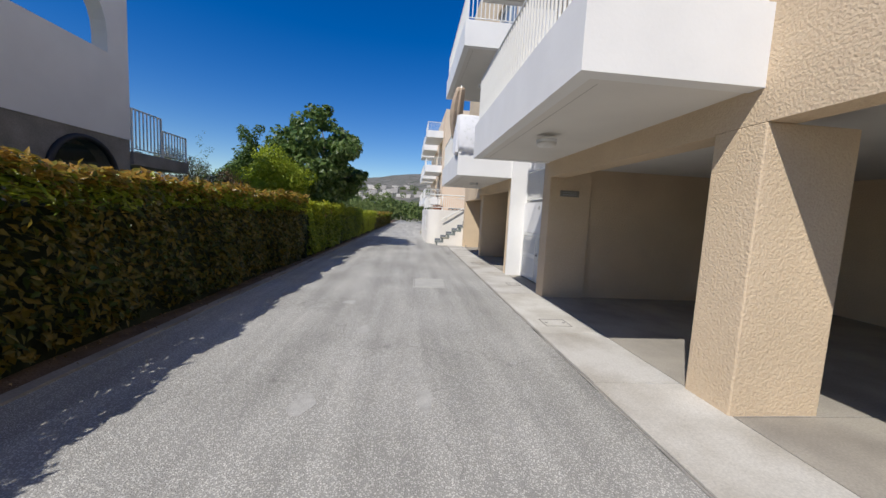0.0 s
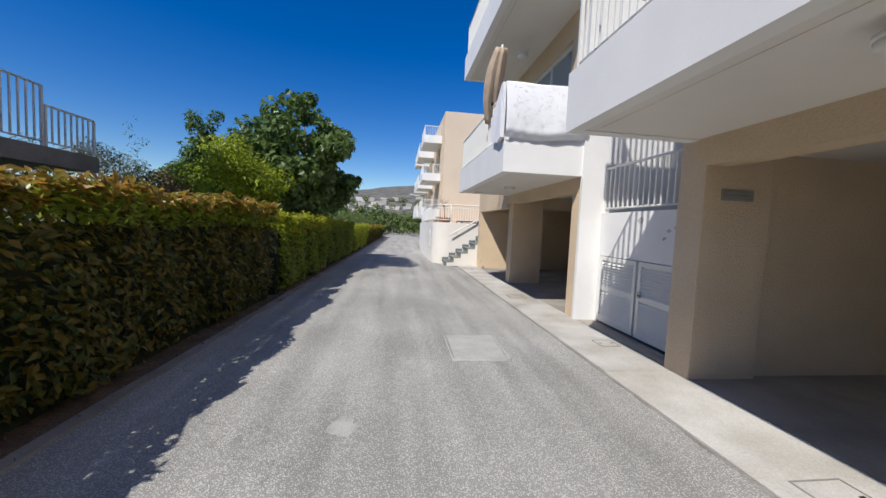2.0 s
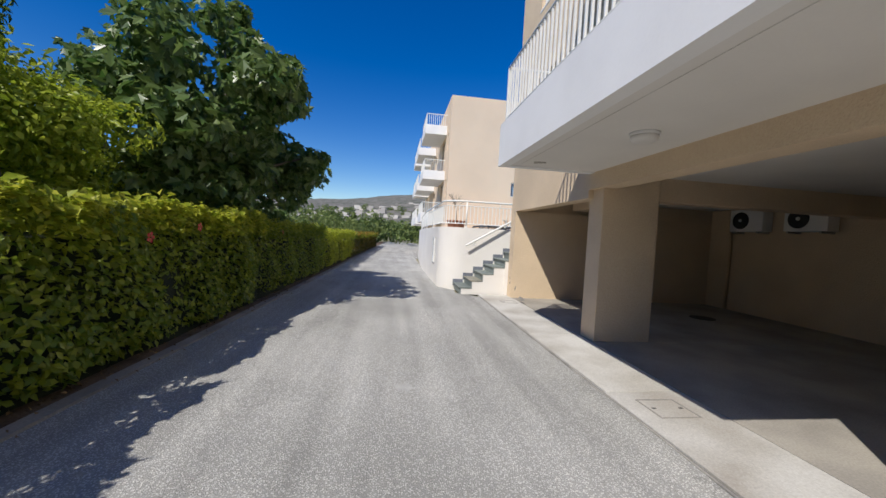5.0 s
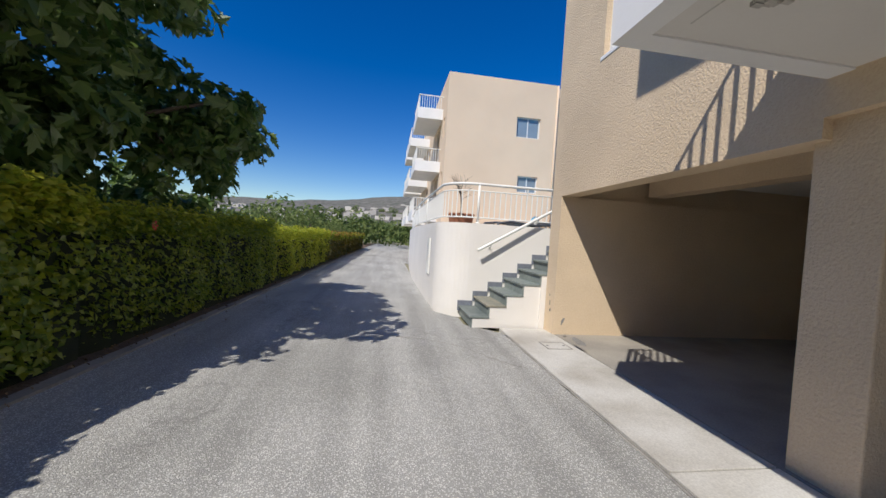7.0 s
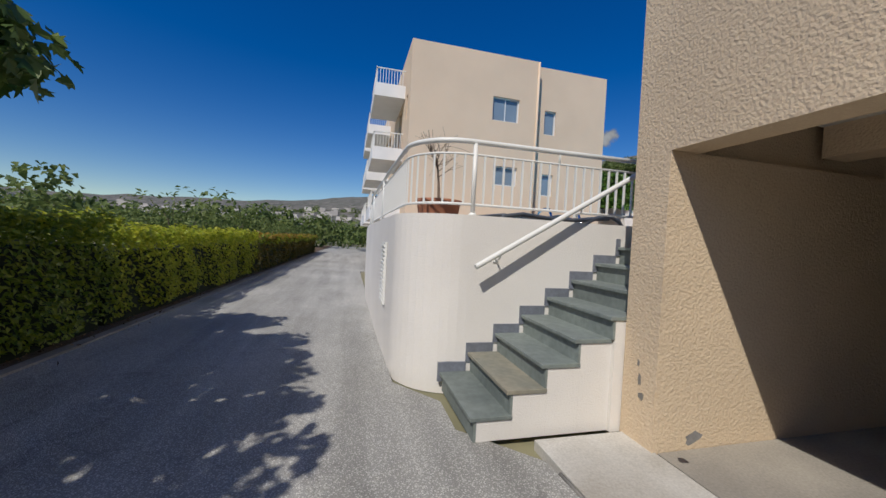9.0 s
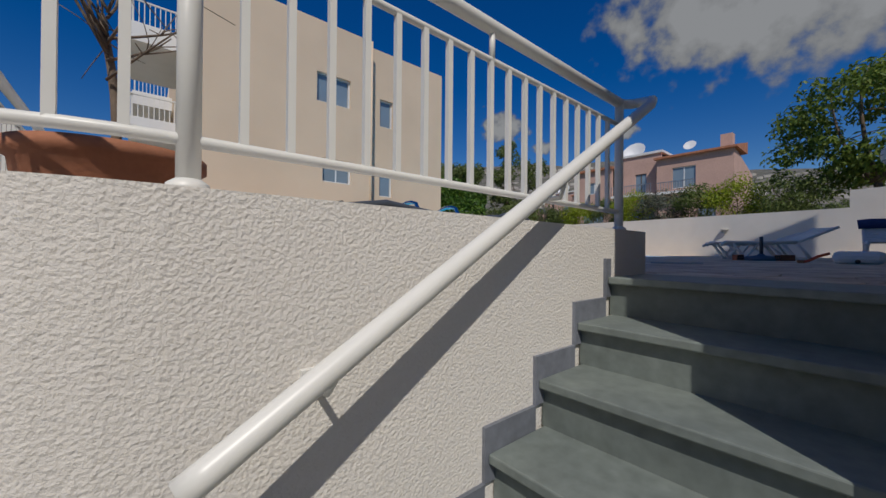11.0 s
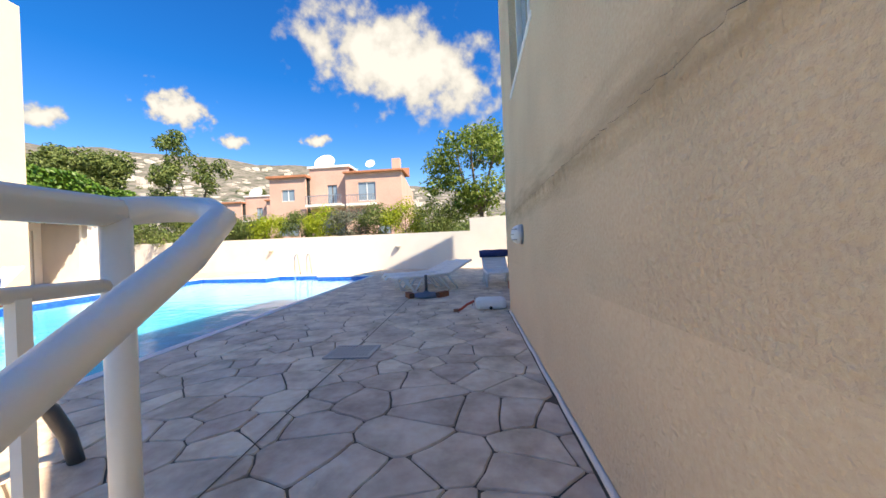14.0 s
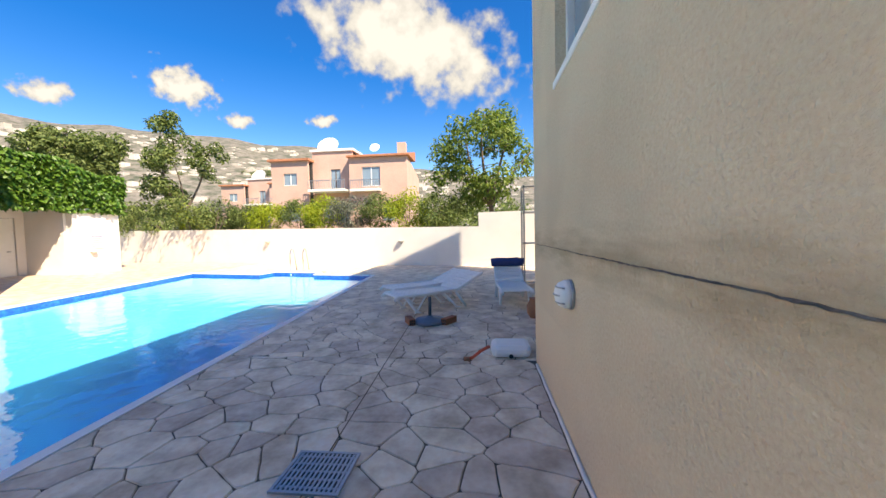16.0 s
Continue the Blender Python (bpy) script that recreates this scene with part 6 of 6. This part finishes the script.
def pink_house(label, ox, oy, oz, scale=1.0):
    """Two storeys, three bays, a recessed middle with balcony, tiled eaves, roof dish."""
    m = Matrix.Translation((ox, oy, oz)) @ Matrix.Scale(scale, 4)
    h = thing("pink_house", label, "house", m)
    part("wall", holed_wall(bmesh.new(), "x", 0, 0.3, 0, 6.7, 0, 8.6, [(1.4, 2.9, 1.2, 3.1), (3.1, 5.2, 5.2, 7.4)]), PINK, h)
    part("wall", holed_wall(bmesh.new(), "x", 1.2, 0.3, 6.7, 11.6, 0, 9.6, [(8.2, 9.4, 5.2, 7.5), (7.4, 10.4, 1.4, 3.3)]), PINK, h)
    part("wall", holed_wall(bmesh.new(), "x", 0, 0.3, 11.6, 16.1, 0, 8.4, [(13.0, 14.6, 5.6, 7.0), (12.6, 15.2, 1.4, 3.2)]), PINK, h)
    part("side_wall", prism(bmesh.new(), [(0.3, 0), (8, 0), (8, 0.3), (0.3, 0.3)], 0, [8.6, 7.0, 7.0, 8.6]), PINK, h)
    # Near-black bodies paint the unlit rooms behind the windows.
    part("body", B(0.8, 8, 0.35, 6.7, 0, 7.0), RECESS_SHADE, h)
    part("body", B(2.0, 8, 6.7, 11.6, 0, 9.5), RECESS_SHADE, h)
    part("body", B(0.8, 8, 11.6, 16.1, 0, 8.3), RECESS_SHADE, h)
    part("roof", prism(bmesh.new(), [(-0.4, -0.3), (4, -0.3), (4, 6.9), (-0.4, 6.9)], 8.5, [8.7, 9.7, 9.7, 8.7]), ROOF_TILE, h, "clay tiled roof")
    part("parapet", B(1.0, 8, 6.5, 11.8, 9.6, 9.85), WHITE, h)
    part("eave", B(-0.35, 6, 11.4, 16.4, 8.4, 8.65), ROOF_TILE, h)
    part("chimney", B(2.4, 3.3, 0.6, 1.6, 8.6, 10.6), PINK, h)
    for y0, y1, z in ((3.0, 6.4, 4.6), (7.0, 11.3, 4.7)):
        bal = part("balcony", B(-0.9, 1.2, y0, y1, z, z + 0.25), WHITE, h)
        rb = bmesh.new()
        for i in range(int((y1 - y0) / 0.25) + 1):
            box(rb, -0.85, -0.8, y0 + i * 0.25, y0 + i * 0.25 + 0.05, z + 0.25, z + 1.2)
        box(rb, -0.87, -0.78, y0, y1, z + 1.2, z + 1.28)
        part("bars", rb, STEEL, bal)
    for y0, y1, z0, z1, x in ((1.4, 2.9, 1.2, 3.1, 0), (3.1, 5.2, 5.2, 7.4, 0), (8.2, 9.4, 5.2, 7.5, 1.2), (7.4, 10.4, 1.4, 3.3, 1.2), (13.0, 14.6, 5.6, 7.0, 0), (12.6, 15.2, 1.4, 3.2, 0)):
        wi = part("window", B(x + 0.15, x + 0.2, y0, y1, z0, z1), GLASS, h)
        part("frame", box(box(B(x + 0.1, x + 0.16, y0, y1, z1 - 0.08, z1), x + 0.1, x + 0.16, (y0 + y1) / 2 - 0.05, (y0 + y1) / 2 + 0.05, z0, z1 - 0.08), x + 0.1, x + 0.16, y0, y1, z0, z0 + 0.08), FRAME if z0 > 5.1 and x == 0 else BARK, wi)
    dish = part("satellite_dish", lathe(bmesh.new(), [(0.05, 0.0), (0.7, 0.12), (1.1, 0.35), (1.3, 0.6), (1.28, 0.6), (0.7, 0.16), (0.05, 0.05)], 24), PLASTIC_WHITE, h, "large white satellite dish")
    dish.matrix_basis = pose(2.6, 10.0, 10.2, 0, -60, 0)
    d2 = part("satellite_dish", lathe(bmesh.new(), [(0.05, 0.0), (0.4, 0.1), (0.6, 0.25), (0.58, 0.25), (0.05, 0.04)], 20), PLASTIC_WHITE, h)
    d2.matrix_basis = pose(2.2, 4.2, 9.9, 0, -60, 0)
    return h


pink_house("pink rendered house with tiled eaves and balconies", 45, 25.9, 3.2)
pink_house("pink rendered house farther up the slope", 58, 44.5, 3.8, 0.85)
HOUSE_WHITE = mat("distant_white_wall", (0.58, 0.53, 0.47), rough=0.9, vary=0.1, scale=0.2, bump=0.0, island=0.2)
HILL = mat("scrub_hillside", (0.21, 0.185, 0.155), rough=0.97, other=(0.05, 0.065, 0.038), scale=0.11, grain=0.45, grain_amt=0.75, bump=0.6, bump_scale=0.09, bump_dist=4.0)
RIDGE = [(-180, 2.0), (-60, 2.4), (-35, 3.2), (-14, 4.0), (-6, 4.9), (3, 6.4), (10, 6.0), (22, 9.0), (34, 12.7), (54, 13.1), (66, 12.6), (78, 10.2), (92, 8.5), (120, 6.0), (180, 2.0)]
az = np.radians(np.linspace(-180, 180, 361))
prof = np.interp(np.degrees(az), [a for a, _ in RIDGE], [e for _, e in RIDGE])
fine_ = np.array([0.30 * noise.fractal(Vector((math.cos(a) * 7, math.sin(a) * 7, 1.3)), 1.0, 2.0, 5) for a in az])
rad = [150, 210, 280, 360, 450, 560, 700, 900]
lift = [0.0, 0.10, 0.30, 0.52, 0.73, 0.90, 1.0, 0.75]
hv = []
for r, l in zip(rad, lift):
    for i, a in enumerate(az):
        zz = 2.5 + r * math.tan(math.radians(prof[i] + fine_[i] * l)) * l
        zz += l * 5.0 * noise.fractal(Vector((math.sin(a) * r * 0.012, math.cos(a) * r * 0.012, 0)), 1.0, 2.0, 4)
        hv.append((math.sin(a) * r + 5, math.cos(a) * r + 15, zz - (3.0 if l == 0 else 0)))
hv = np.array(hv)
n_az = len(az)
hf = np.array([[j * n_az + i, j * n_az + i + 1, (j + 1) * n_az + i + 1, (j + 1) * n_az + i] for j in range(len(rad) - 1) for i in range(n_az - 1)])
tagged(new("backdrop_hills", raw_mesh("backdrop_hills", hv, hf[:, ::-1], HILL, True)), "dry rocky hillside with scrub", "hill", "", "structure")
town = bmesh.new()
rs = random.Random(5)
for _ in range(620):
    a = math.radians(rs.choice([rs.uniform(-60, 18), rs.uniform(28, 100), rs.uniform(28, 100)]))
    r = rs.uniform(300, 620) if a > 0.4 else rs.uniform(260, 450)
    e = float(np.interp(math.degrees(a), [p for p, _ in RIDGE], [q for _, q in RIDGE]))
    l = float(np.interp(r, rad, lift))
    z = 2.5 + r * math.tan(math.radians(e)) * l - 1.5
    x, y = math.sin(a) * r + 5, math.cos(a) * r + 15
    w, d, h = rs.uniform(4, 8), rs.uniform(4, 8), rs.uniform(3.0, 5.0)
    box(town, x - w / 2, x + w / 2, y - d / 2, y + d / 2, z, z + h)
tagged(new("distant_houses", mesh_of("distant_houses", town, HOUSE_WHITE)), "small white houses scattered over the hillside", "houses", "", "stuff")


def wood(label, n, a0, a1, r0, r1, z_of, size, material):
    """A far belt of trees: clumps of large leaves."""
    cl = []
    for _ in range(n):
        a, r = math.radians(RNG.uniform(a0, a1)), RNG.uniform(r0, r1)
        s = RNG.uniform(0.7, 1.3) * size
        z = z_of(math.degrees(a), r)
        for _ in range(3):
            cl.append((math.sin(a) * r + 5 + RNG.normal(0, s), math.cos(a) * r + 15 + RNG.normal(0, s), z + RNG.uniform(0.4, 1.5) * s, s * RNG.uniform(0.6, 0.9)))
    p, o = crown_points(cl, 10.0 / size)
    return foliage("far_woods", leaves(p, o, 0.32 * size, 0.2 * size), material, None, label, "trees")


def hill_z(a, r):
    l = float(np.interp(r, rad, lift))
    return 2.5 + r * math.tan(math.radians(float(np.interp(a, [p for p, _ in RIDGE], [q for _, q in RIDGE])))) * l - 2


wood("belt of olive trees beyond the drive", 120, -40, 12, 38, 95, lambda a, r: 0.0, 2.0, FAR_LEAF)
wood("scattered trees on the far slope", 260, -60, 100, 150, 420, hill_z, 3.6, FAR_LEAF)
wood("trees between the houses on the slope", 70, 40, 95, 55, 140, lambda a, r: 2.5 + (r - 55) * 0.07, 2.2, FAR_LEAF)

# ---- clouds ----
def cloud_mat(scale):
    """Broken vapour: a soft round mask eaten into by noise."""
    m = bpy.data.materials.new("cloud_vapour")
    m.use_nodes = True
    cn, cl_ = m.node_tree.nodes, m.node_tree.links.new
    tcx = cn.new("ShaderNodeTexCoord")
    nz = cn.new("ShaderNodeTexNoise")
    nz.inputs["Scale"].default_value = scale
    nz.inputs["Detail"].default_value = 8
    nz.inputs["Roughness"].default_value = 0.52
    cl_(tcx.outputs["Object"], nz.inputs["Vector"])
    mask = cn.new("ShaderNodeTexGradient")
    mask.gradient_type = "SPHERICAL"
    cl_(tcx.outputs["Generated"], mask.inputs["Vector"])
    mp_ = cn.new("ShaderNodeMapping")
    mp_.inputs["Location"].default_value = (-1.0, -1.0, 0)
    mp_.inputs["Scale"].default_value = (2.0, 2.0, 0)
    cl_(tcx.outputs["Generated"], mp_.inputs["Vector"])
    cl_(mp_.outputs["Vector"], mask.inputs["Vector"])
    mm = cn.new("ShaderNodeMath")
    mm.operation = "MULTIPLY_ADD"
    mm.inputs[1].default_value = 0.62
    cl_(mask.outputs["Fac"], mm.inputs[0])
    cl_(nz.outputs["Fac"], mm.inputs[2])
    rg = cn.new("ShaderNodeMapRange")
    rg.interpolation_type = "SMOOTHSTEP"
    rg.inputs["From Min"].default_value, rg.inputs["From Max"].default_value = 0.66, 0.90
    cl_(mm.outputs[0], rg.inputs["Value"])
    em = cn.new("ShaderNodeEmission")
    em.inputs["Color"].default_value = (0.88, 0.93, 1.0, 1)
    em.inputs["Strength"].default_value = 0.42
    em_r = cn.new("ShaderNodeMapRange")
    em_r.inputs["From Min"].default_value, em_r.inputs["From Max"].default_value = 0.68, 1.0
    em_r.inputs["To Min"].default_value, em_r.inputs["To Max"].default_value = 0.20, 0.40
    cl_(mm.outputs[0], em_r.inputs["Value"])
    cl_(em_r.outputs["Result"], em.inputs["Strength"])
    tp = cn.new("ShaderNodeBsdfTransparent")
    ms = cn.new("ShaderNodeMixShader")
    cl_(rg.outputs["Result"], ms.inputs["Fac"])
    cl_(tp.outputs["BSDF"], ms.inputs[1])
    cl_(em.outputs["Emission"], ms.inputs[2])
    cl_(ms.outputs["Shader"], cn["Material Output"].inputs["Surface"])
    return m


CLOUD, SMALL_CLOUD = cloud_mat(0.0085), cloud_mat(0.021)
for a, e, w, h, roll in ((79.5, 27.0, 1400, 620, 20), (49, 18.5, 300, 230, 15), (37, 15.5, 190, 110, 0), (66, 16.5, 170, 80, 0), (55, 15.5, 150, 90, 10), (20, 14.0, 140, 90, 0)):
    r = 1700
    d = Vector((math.sin(radians(a)) * math.cos(radians(e)), math.cos(radians(a)) * math.cos(radians(e)), math.sin(radians(e))))
    bm = bmesh.new()
    bm.faces.new([bm.verts.new(v) for v in ((-w / 2, -h / 2, 0), (w / 2, -h / 2, 0), (w / 2, h / 2, 0), (-w / 2, h / 2, 0))])
    c = solid("backdrop_cloud", bm, CLOUD if w > 500 else SMALL_CLOUD, "white broken cloud in the sky", "cloud")
    c.matrix_basis = look(tuple(d * r), (0, 0, 0), roll)
    c.visible_shadow = False


# ---- pavement slabs and stone deck, piece by piece ----
pavement = thing("pavement", "pale concrete pavement and garage floor in large slabs", "pavement", kind="structure")
joints = [-14, -11.4, -8.8, -6.2, -3.6, -1.2, 1.1, 2.9, 4.35, 6.78, 9.3, 11.45, 13.6, 15.45, 17.24]
for y0, y1 in zip(joints, joints[1:]):
    xl = 2.0 + 0.006 * (y0 + y1) / 2 + 0.03
    part("slab", B(xl, 2.93, y0 + 0.008, y1 - 0.008, -0.06, PZ, 0.004), CONCRETE, pavement)
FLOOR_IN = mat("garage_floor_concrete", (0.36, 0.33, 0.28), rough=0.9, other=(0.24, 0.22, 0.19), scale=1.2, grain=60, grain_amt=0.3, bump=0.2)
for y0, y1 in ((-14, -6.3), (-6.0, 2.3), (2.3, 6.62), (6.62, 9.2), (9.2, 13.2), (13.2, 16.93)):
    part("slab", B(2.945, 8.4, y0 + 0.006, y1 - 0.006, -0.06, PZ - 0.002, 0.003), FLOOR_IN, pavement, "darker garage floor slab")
edge = bmesh.new()
pts = [(2.0 + 0.006 * y + 0.012 + random.uniform(-0.012, 0.012), y, 0.0) for y in np.arange(-13.5, 17.0, 0.22)]
tube(edge, pts, 0.014, 5)
solid("pavement_edge", edge, CONCRETE_DARK, "ragged dark gap between asphalt and pavement", "kerb")


def clip(poly, nx, ny, c):
    out = []
    for (ax, ay), (bx_, by_) in zip(poly, poly[1:] + poly[:1]):
        da, db = nx * ax + ny * ay - c, nx * bx_ + ny * by_ - c
        if da <= 0:
            out.append((ax, ay))
        if (da < 0) != (db < 0) and da != db:
            t = da / (da - db)
            out.append((ax + (bx_ - ax) * t, ay + (by_ - ay) * t))
    return out


def stones(x0, x1, y0, y1, planes, step):
    """Irregular flat stones that fill a region: the cells round jittered seeds, cut by the region's edges."""
    nx, ny = int((x1 - x0) / step) + 3, int((y1 - y0) / step) + 3
    g = {}
    for i in range(nx):
        for j in range(ny):
            g[i, j] = (x0 + (i - 1 + 0.5 * (j % 2) + RNG.uniform(-0.45, 0.45)) * step, y0 + (j - 1 + RNG.uniform(-0.45, 0.45)) * step)
    for key in [q for q in g if RNG.uniform() < 0.22]:
        del g[key]
    out = []
    for (i, j), (sx, sy) in g.items():
        poly = [(sx - step * 2, sy - step * 2), (sx + step * 2, sy - step * 2), (sx + step * 2, sy + step * 2), (sx - step * 2, sy + step * 2)]
        for di in (-3, -2, -1, 0, 1, 2, 3):
            for dj in (-3, -2, -1, 0, 1, 2, 3):
                o = g.get((i + di, j + dj))
                if o and (di or dj) and poly:
                    vx, vy = o[0] - sx, o[1] - sy
                    d = math.hypot(vx, vy)
                    poly = clip(poly, vx / d, vy / d, (vx * (sx + o[0]) + vy * (sy + o[1])) / 2 / d - 0.0045)
        if len(poly) > 2:
            poly = [(a[0] + (b[0] - a[0]) * t, a[1] + (b[1] - a[1]) * t) for a, b in zip(poly, poly[1:] + poly[:1]) for t in (0.07, 0.93)]
            fine_poly = []
            for a, b in zip(poly, poly[1:] + poly[:1]):
                m = max(1, int(math.hypot(b[0] - a[0], b[1] - a[1]) / 0.07))
                for q in range(m):
                    u, v = a[0] + (b[0] - a[0]) * q / m, a[1] + (b[1] - a[1]) * q / m
                    fine_poly.append((u + 0.035 * noise.noise((u * 2.6, v * 2.6, 0.3)) + 0.010 * noise.noise((u * 11, v * 11, 4.1)), v + 0.035 * noise.noise((u * 2.6, v * 2.6, 9.7)) + 0.010 * noise.noise((u * 11, v * 11, 7.7))))
            poly = fine_poly
        for p in planes:
            if len(poly) > 2:
                poly = clip(poly, *p)
        if len(poly) > 2:
            area = abs(sum(a[0] * b[1] - b[0] * a[1] for a, b in zip(poly, poly[1:] + poly[:1]))) / 2
            if area > 0.008:
                out.append(poly)
    return out


def stone_bm(bm, poly, z):
    cx, cy = sum(p[0] for p in poly) / len(poly), sum(p[1] for p in poly) / len(poly)
    z += RNG.uniform(-0.002, 0.002)
    shrink = lambda p, d: (cx + (p[0] - cx) * (1 - d / max(0.05, math.hypot(p[0] - cx, p[1] - cy))), cy + (p[1] - cy) * (1 - d / max(0.05, math.hypot(p[0] - cx, p[1] - cy))))
    r0 = [bm.verts.new((*p, z - 0.016)) for p in poly]
    r1 = [bm.verts.new((*shrink(p, 0.002), z - 0.003)) for p in poly]
    r2 = [bm.verts.new((*shrink(p, 0.008), z)) for p in poly]
    k = len(poly)
    for a, b in ((r0, r1), (r1, r2)):
        for i in range(k):
            f = bm.faces.new((a[i], a[(i + 1) % k], b[(i + 1) % k], b[i]))
            f.smooth = True
    bm.faces.new(r2)
    return bm


deck = thing("deck", "stamped crazy-paving stone deck round the pool", "deck", kind="structure")
for poly, top, m in (([(4.07, 17.25), (8.6, 17.25), (8.6, 20.90), (4.07, 20.56)], DZ - 0.011, JOINT),
                     ([(8.6, 14.05), (19.0, 14.05), (19.9, 17.9), (20.8, 21.5), (16.9, 21.52), (8.6, 20.90)], DZ - 0.011, JOINT),
                     ([(1.38, 18.53), (4.07, 18.53), (4.07, 20.56), (2.6, 20.45), (1.38, 20.45)], DZ - 0.011, JOINT),
                     ([(1.38, 20.45), (2.5, 20.45), (2.5, 26.6), (1.5, 27.0)], DZ, DECK),
                     ([(1.5, 27.0), (2.5, 26.6), (18.4, 29.82), (22.6, 29.5), (25.1, 40.0), (13.2, 42.0), (13.2, 31.0), (9.1, 31.0), (9.1, 30.7), (1.6, 30.7)], DZ, DECK),
                     ([(16.9, 21.38), (20.8, 21.5), (22.7, 29.6), (18.55, 29.9), (17.85, 26.5), (18.7, 26.4), (18.3, 23.9), (17.55, 23.8)], DZ, DECK)):
    part("deck_bed", prism(bmesh.new(), poly, 0.6, top), m, deck)
near = (-0.0746, 0.9972)
nc = near[0] * 4.6 + near[1] * 20.70 - 0.095
wl = (wnrm.x, wnrm.y, wnrm.dot(W0))
cells = stones(4.07, 8.6, 17.26, 20.9, [(-1, 0, -4.075), (0, -1, -17.285), (1, 0, 8.6), (near[0], near[1], nc)], 0.275)
cells += stones(1.4, 4.07, 18.56, 20.4, [(-1, 0, -1.4), (1, 0, 4.065), (0, -1, -18.56), (near[0], near[1], nc)], 0.34)
rest = stones(8.6, 20.6, 14.1, 21.5, [(-1, 0, -8.61), (0, -1, -14.1), (near[0], near[1], nc), wl], 0.29)
rest.sort(key=lambda q: sum(p[0] for p in q) / len(q))
room = max(0, 300 - len(cells))
for poly in cells + rest[:room]:
    part("stone", stone_bm(bmesh.new(), poly, DZ), DECK, deck)
bm = bmesh.new()
for poly in rest[room:]:
    stone_bm(bm, poly, DZ)
tagged(part("far_stones", bm, DECK_FAR, deck, "stamped stones farther along the pool"), kind="stuff")
saw = bmesh.new()
for x in np.arange(4.2, 15.0, 0.3):
    saw.faces.new([saw.verts.new((a, 18.64 + 0.0335 * a + d, DZ + 0.0035)) for a, d in ((x, -0.005), (x + 0.3, -0.005), (x + 0.3, 0.005), (x, 0.005))])
solid("deck_joint", saw, JOINT, "straight saw-cut joint along the stone deck", "trim")
crack = bmesh.new()
rs = random.Random(11)
DAY_JOINT = mat("dark_open_joint", (0.24, 0.19, 0.14), rough=0.97, vary=0.5, scale=14, grain=90, grain_amt=0.5, bump=0.8)
lip = bmesh.new()
seam, edge_row = [], []
for k in range(190):
    x = 3.2 + k * 0.028
    w = (0.005 + 0.016 * rs.random() ** 2) * (1.0 if x < 6.0 else max(0.3, 1.0 - 0.4 * (x - 6.0)))
    z = 2.80 + 0.004 * noise.noise((x * 3.0, 1.7, 0.0)) + rs.uniform(-0.002, 0.002)
    seam.append([crack.verts.new((x, 17.251, z + 0.004)), crack.verts.new((x, 17.2515 + w, z))])
    edge_row.append([lip.verts.new((x, 17.2515 + w, z - 0.001)), lip.verts.new((x, 17.2505, z - 0.09))])
for a, b in zip(seam, seam[1:]):
    crack.faces.new((a[0], b[0], b[1], a[1]))
for a, b in zip(edge_row, edge_row[1:]):
    lip.faces.new((a[0], b[0], b[1], a[1]))
solid("wall_joint", crack, DAY_JOINT, "rough dirty ledge of the day joint across the stucco wall", "trim")
solid("wall_joint_lip", lip, STUCCO_STAINED, "stained stucco lip below the day joint", "trim")
white_line = bmesh.new()
tube(white_line, [(x, 17.262 + random.uniform(-0.004, 0.004), DZ + 0.004) for x in np.arange(4.1, 8.6, 0.15)], 0.016, 6)
solid("wall_foot", white_line, ROUGHCAST, "pale mortar line at the foot of the wall", "trim")
sk_r = thing("stair_skirting", "slate skirting along the stucco wall beside the stair", "skirting", kind="structure")
for x0, x1, z in ((3.66, 3.84, 1.62), (3.845, 4.07, 1.62), (3.38, 3.655, 1.43), (3.1, 3.375, 1.24)):
    part("tile", B(x0, x1, 17.25, 17.268, z - 0.2, z), SLATE_BLUE, sk_r)
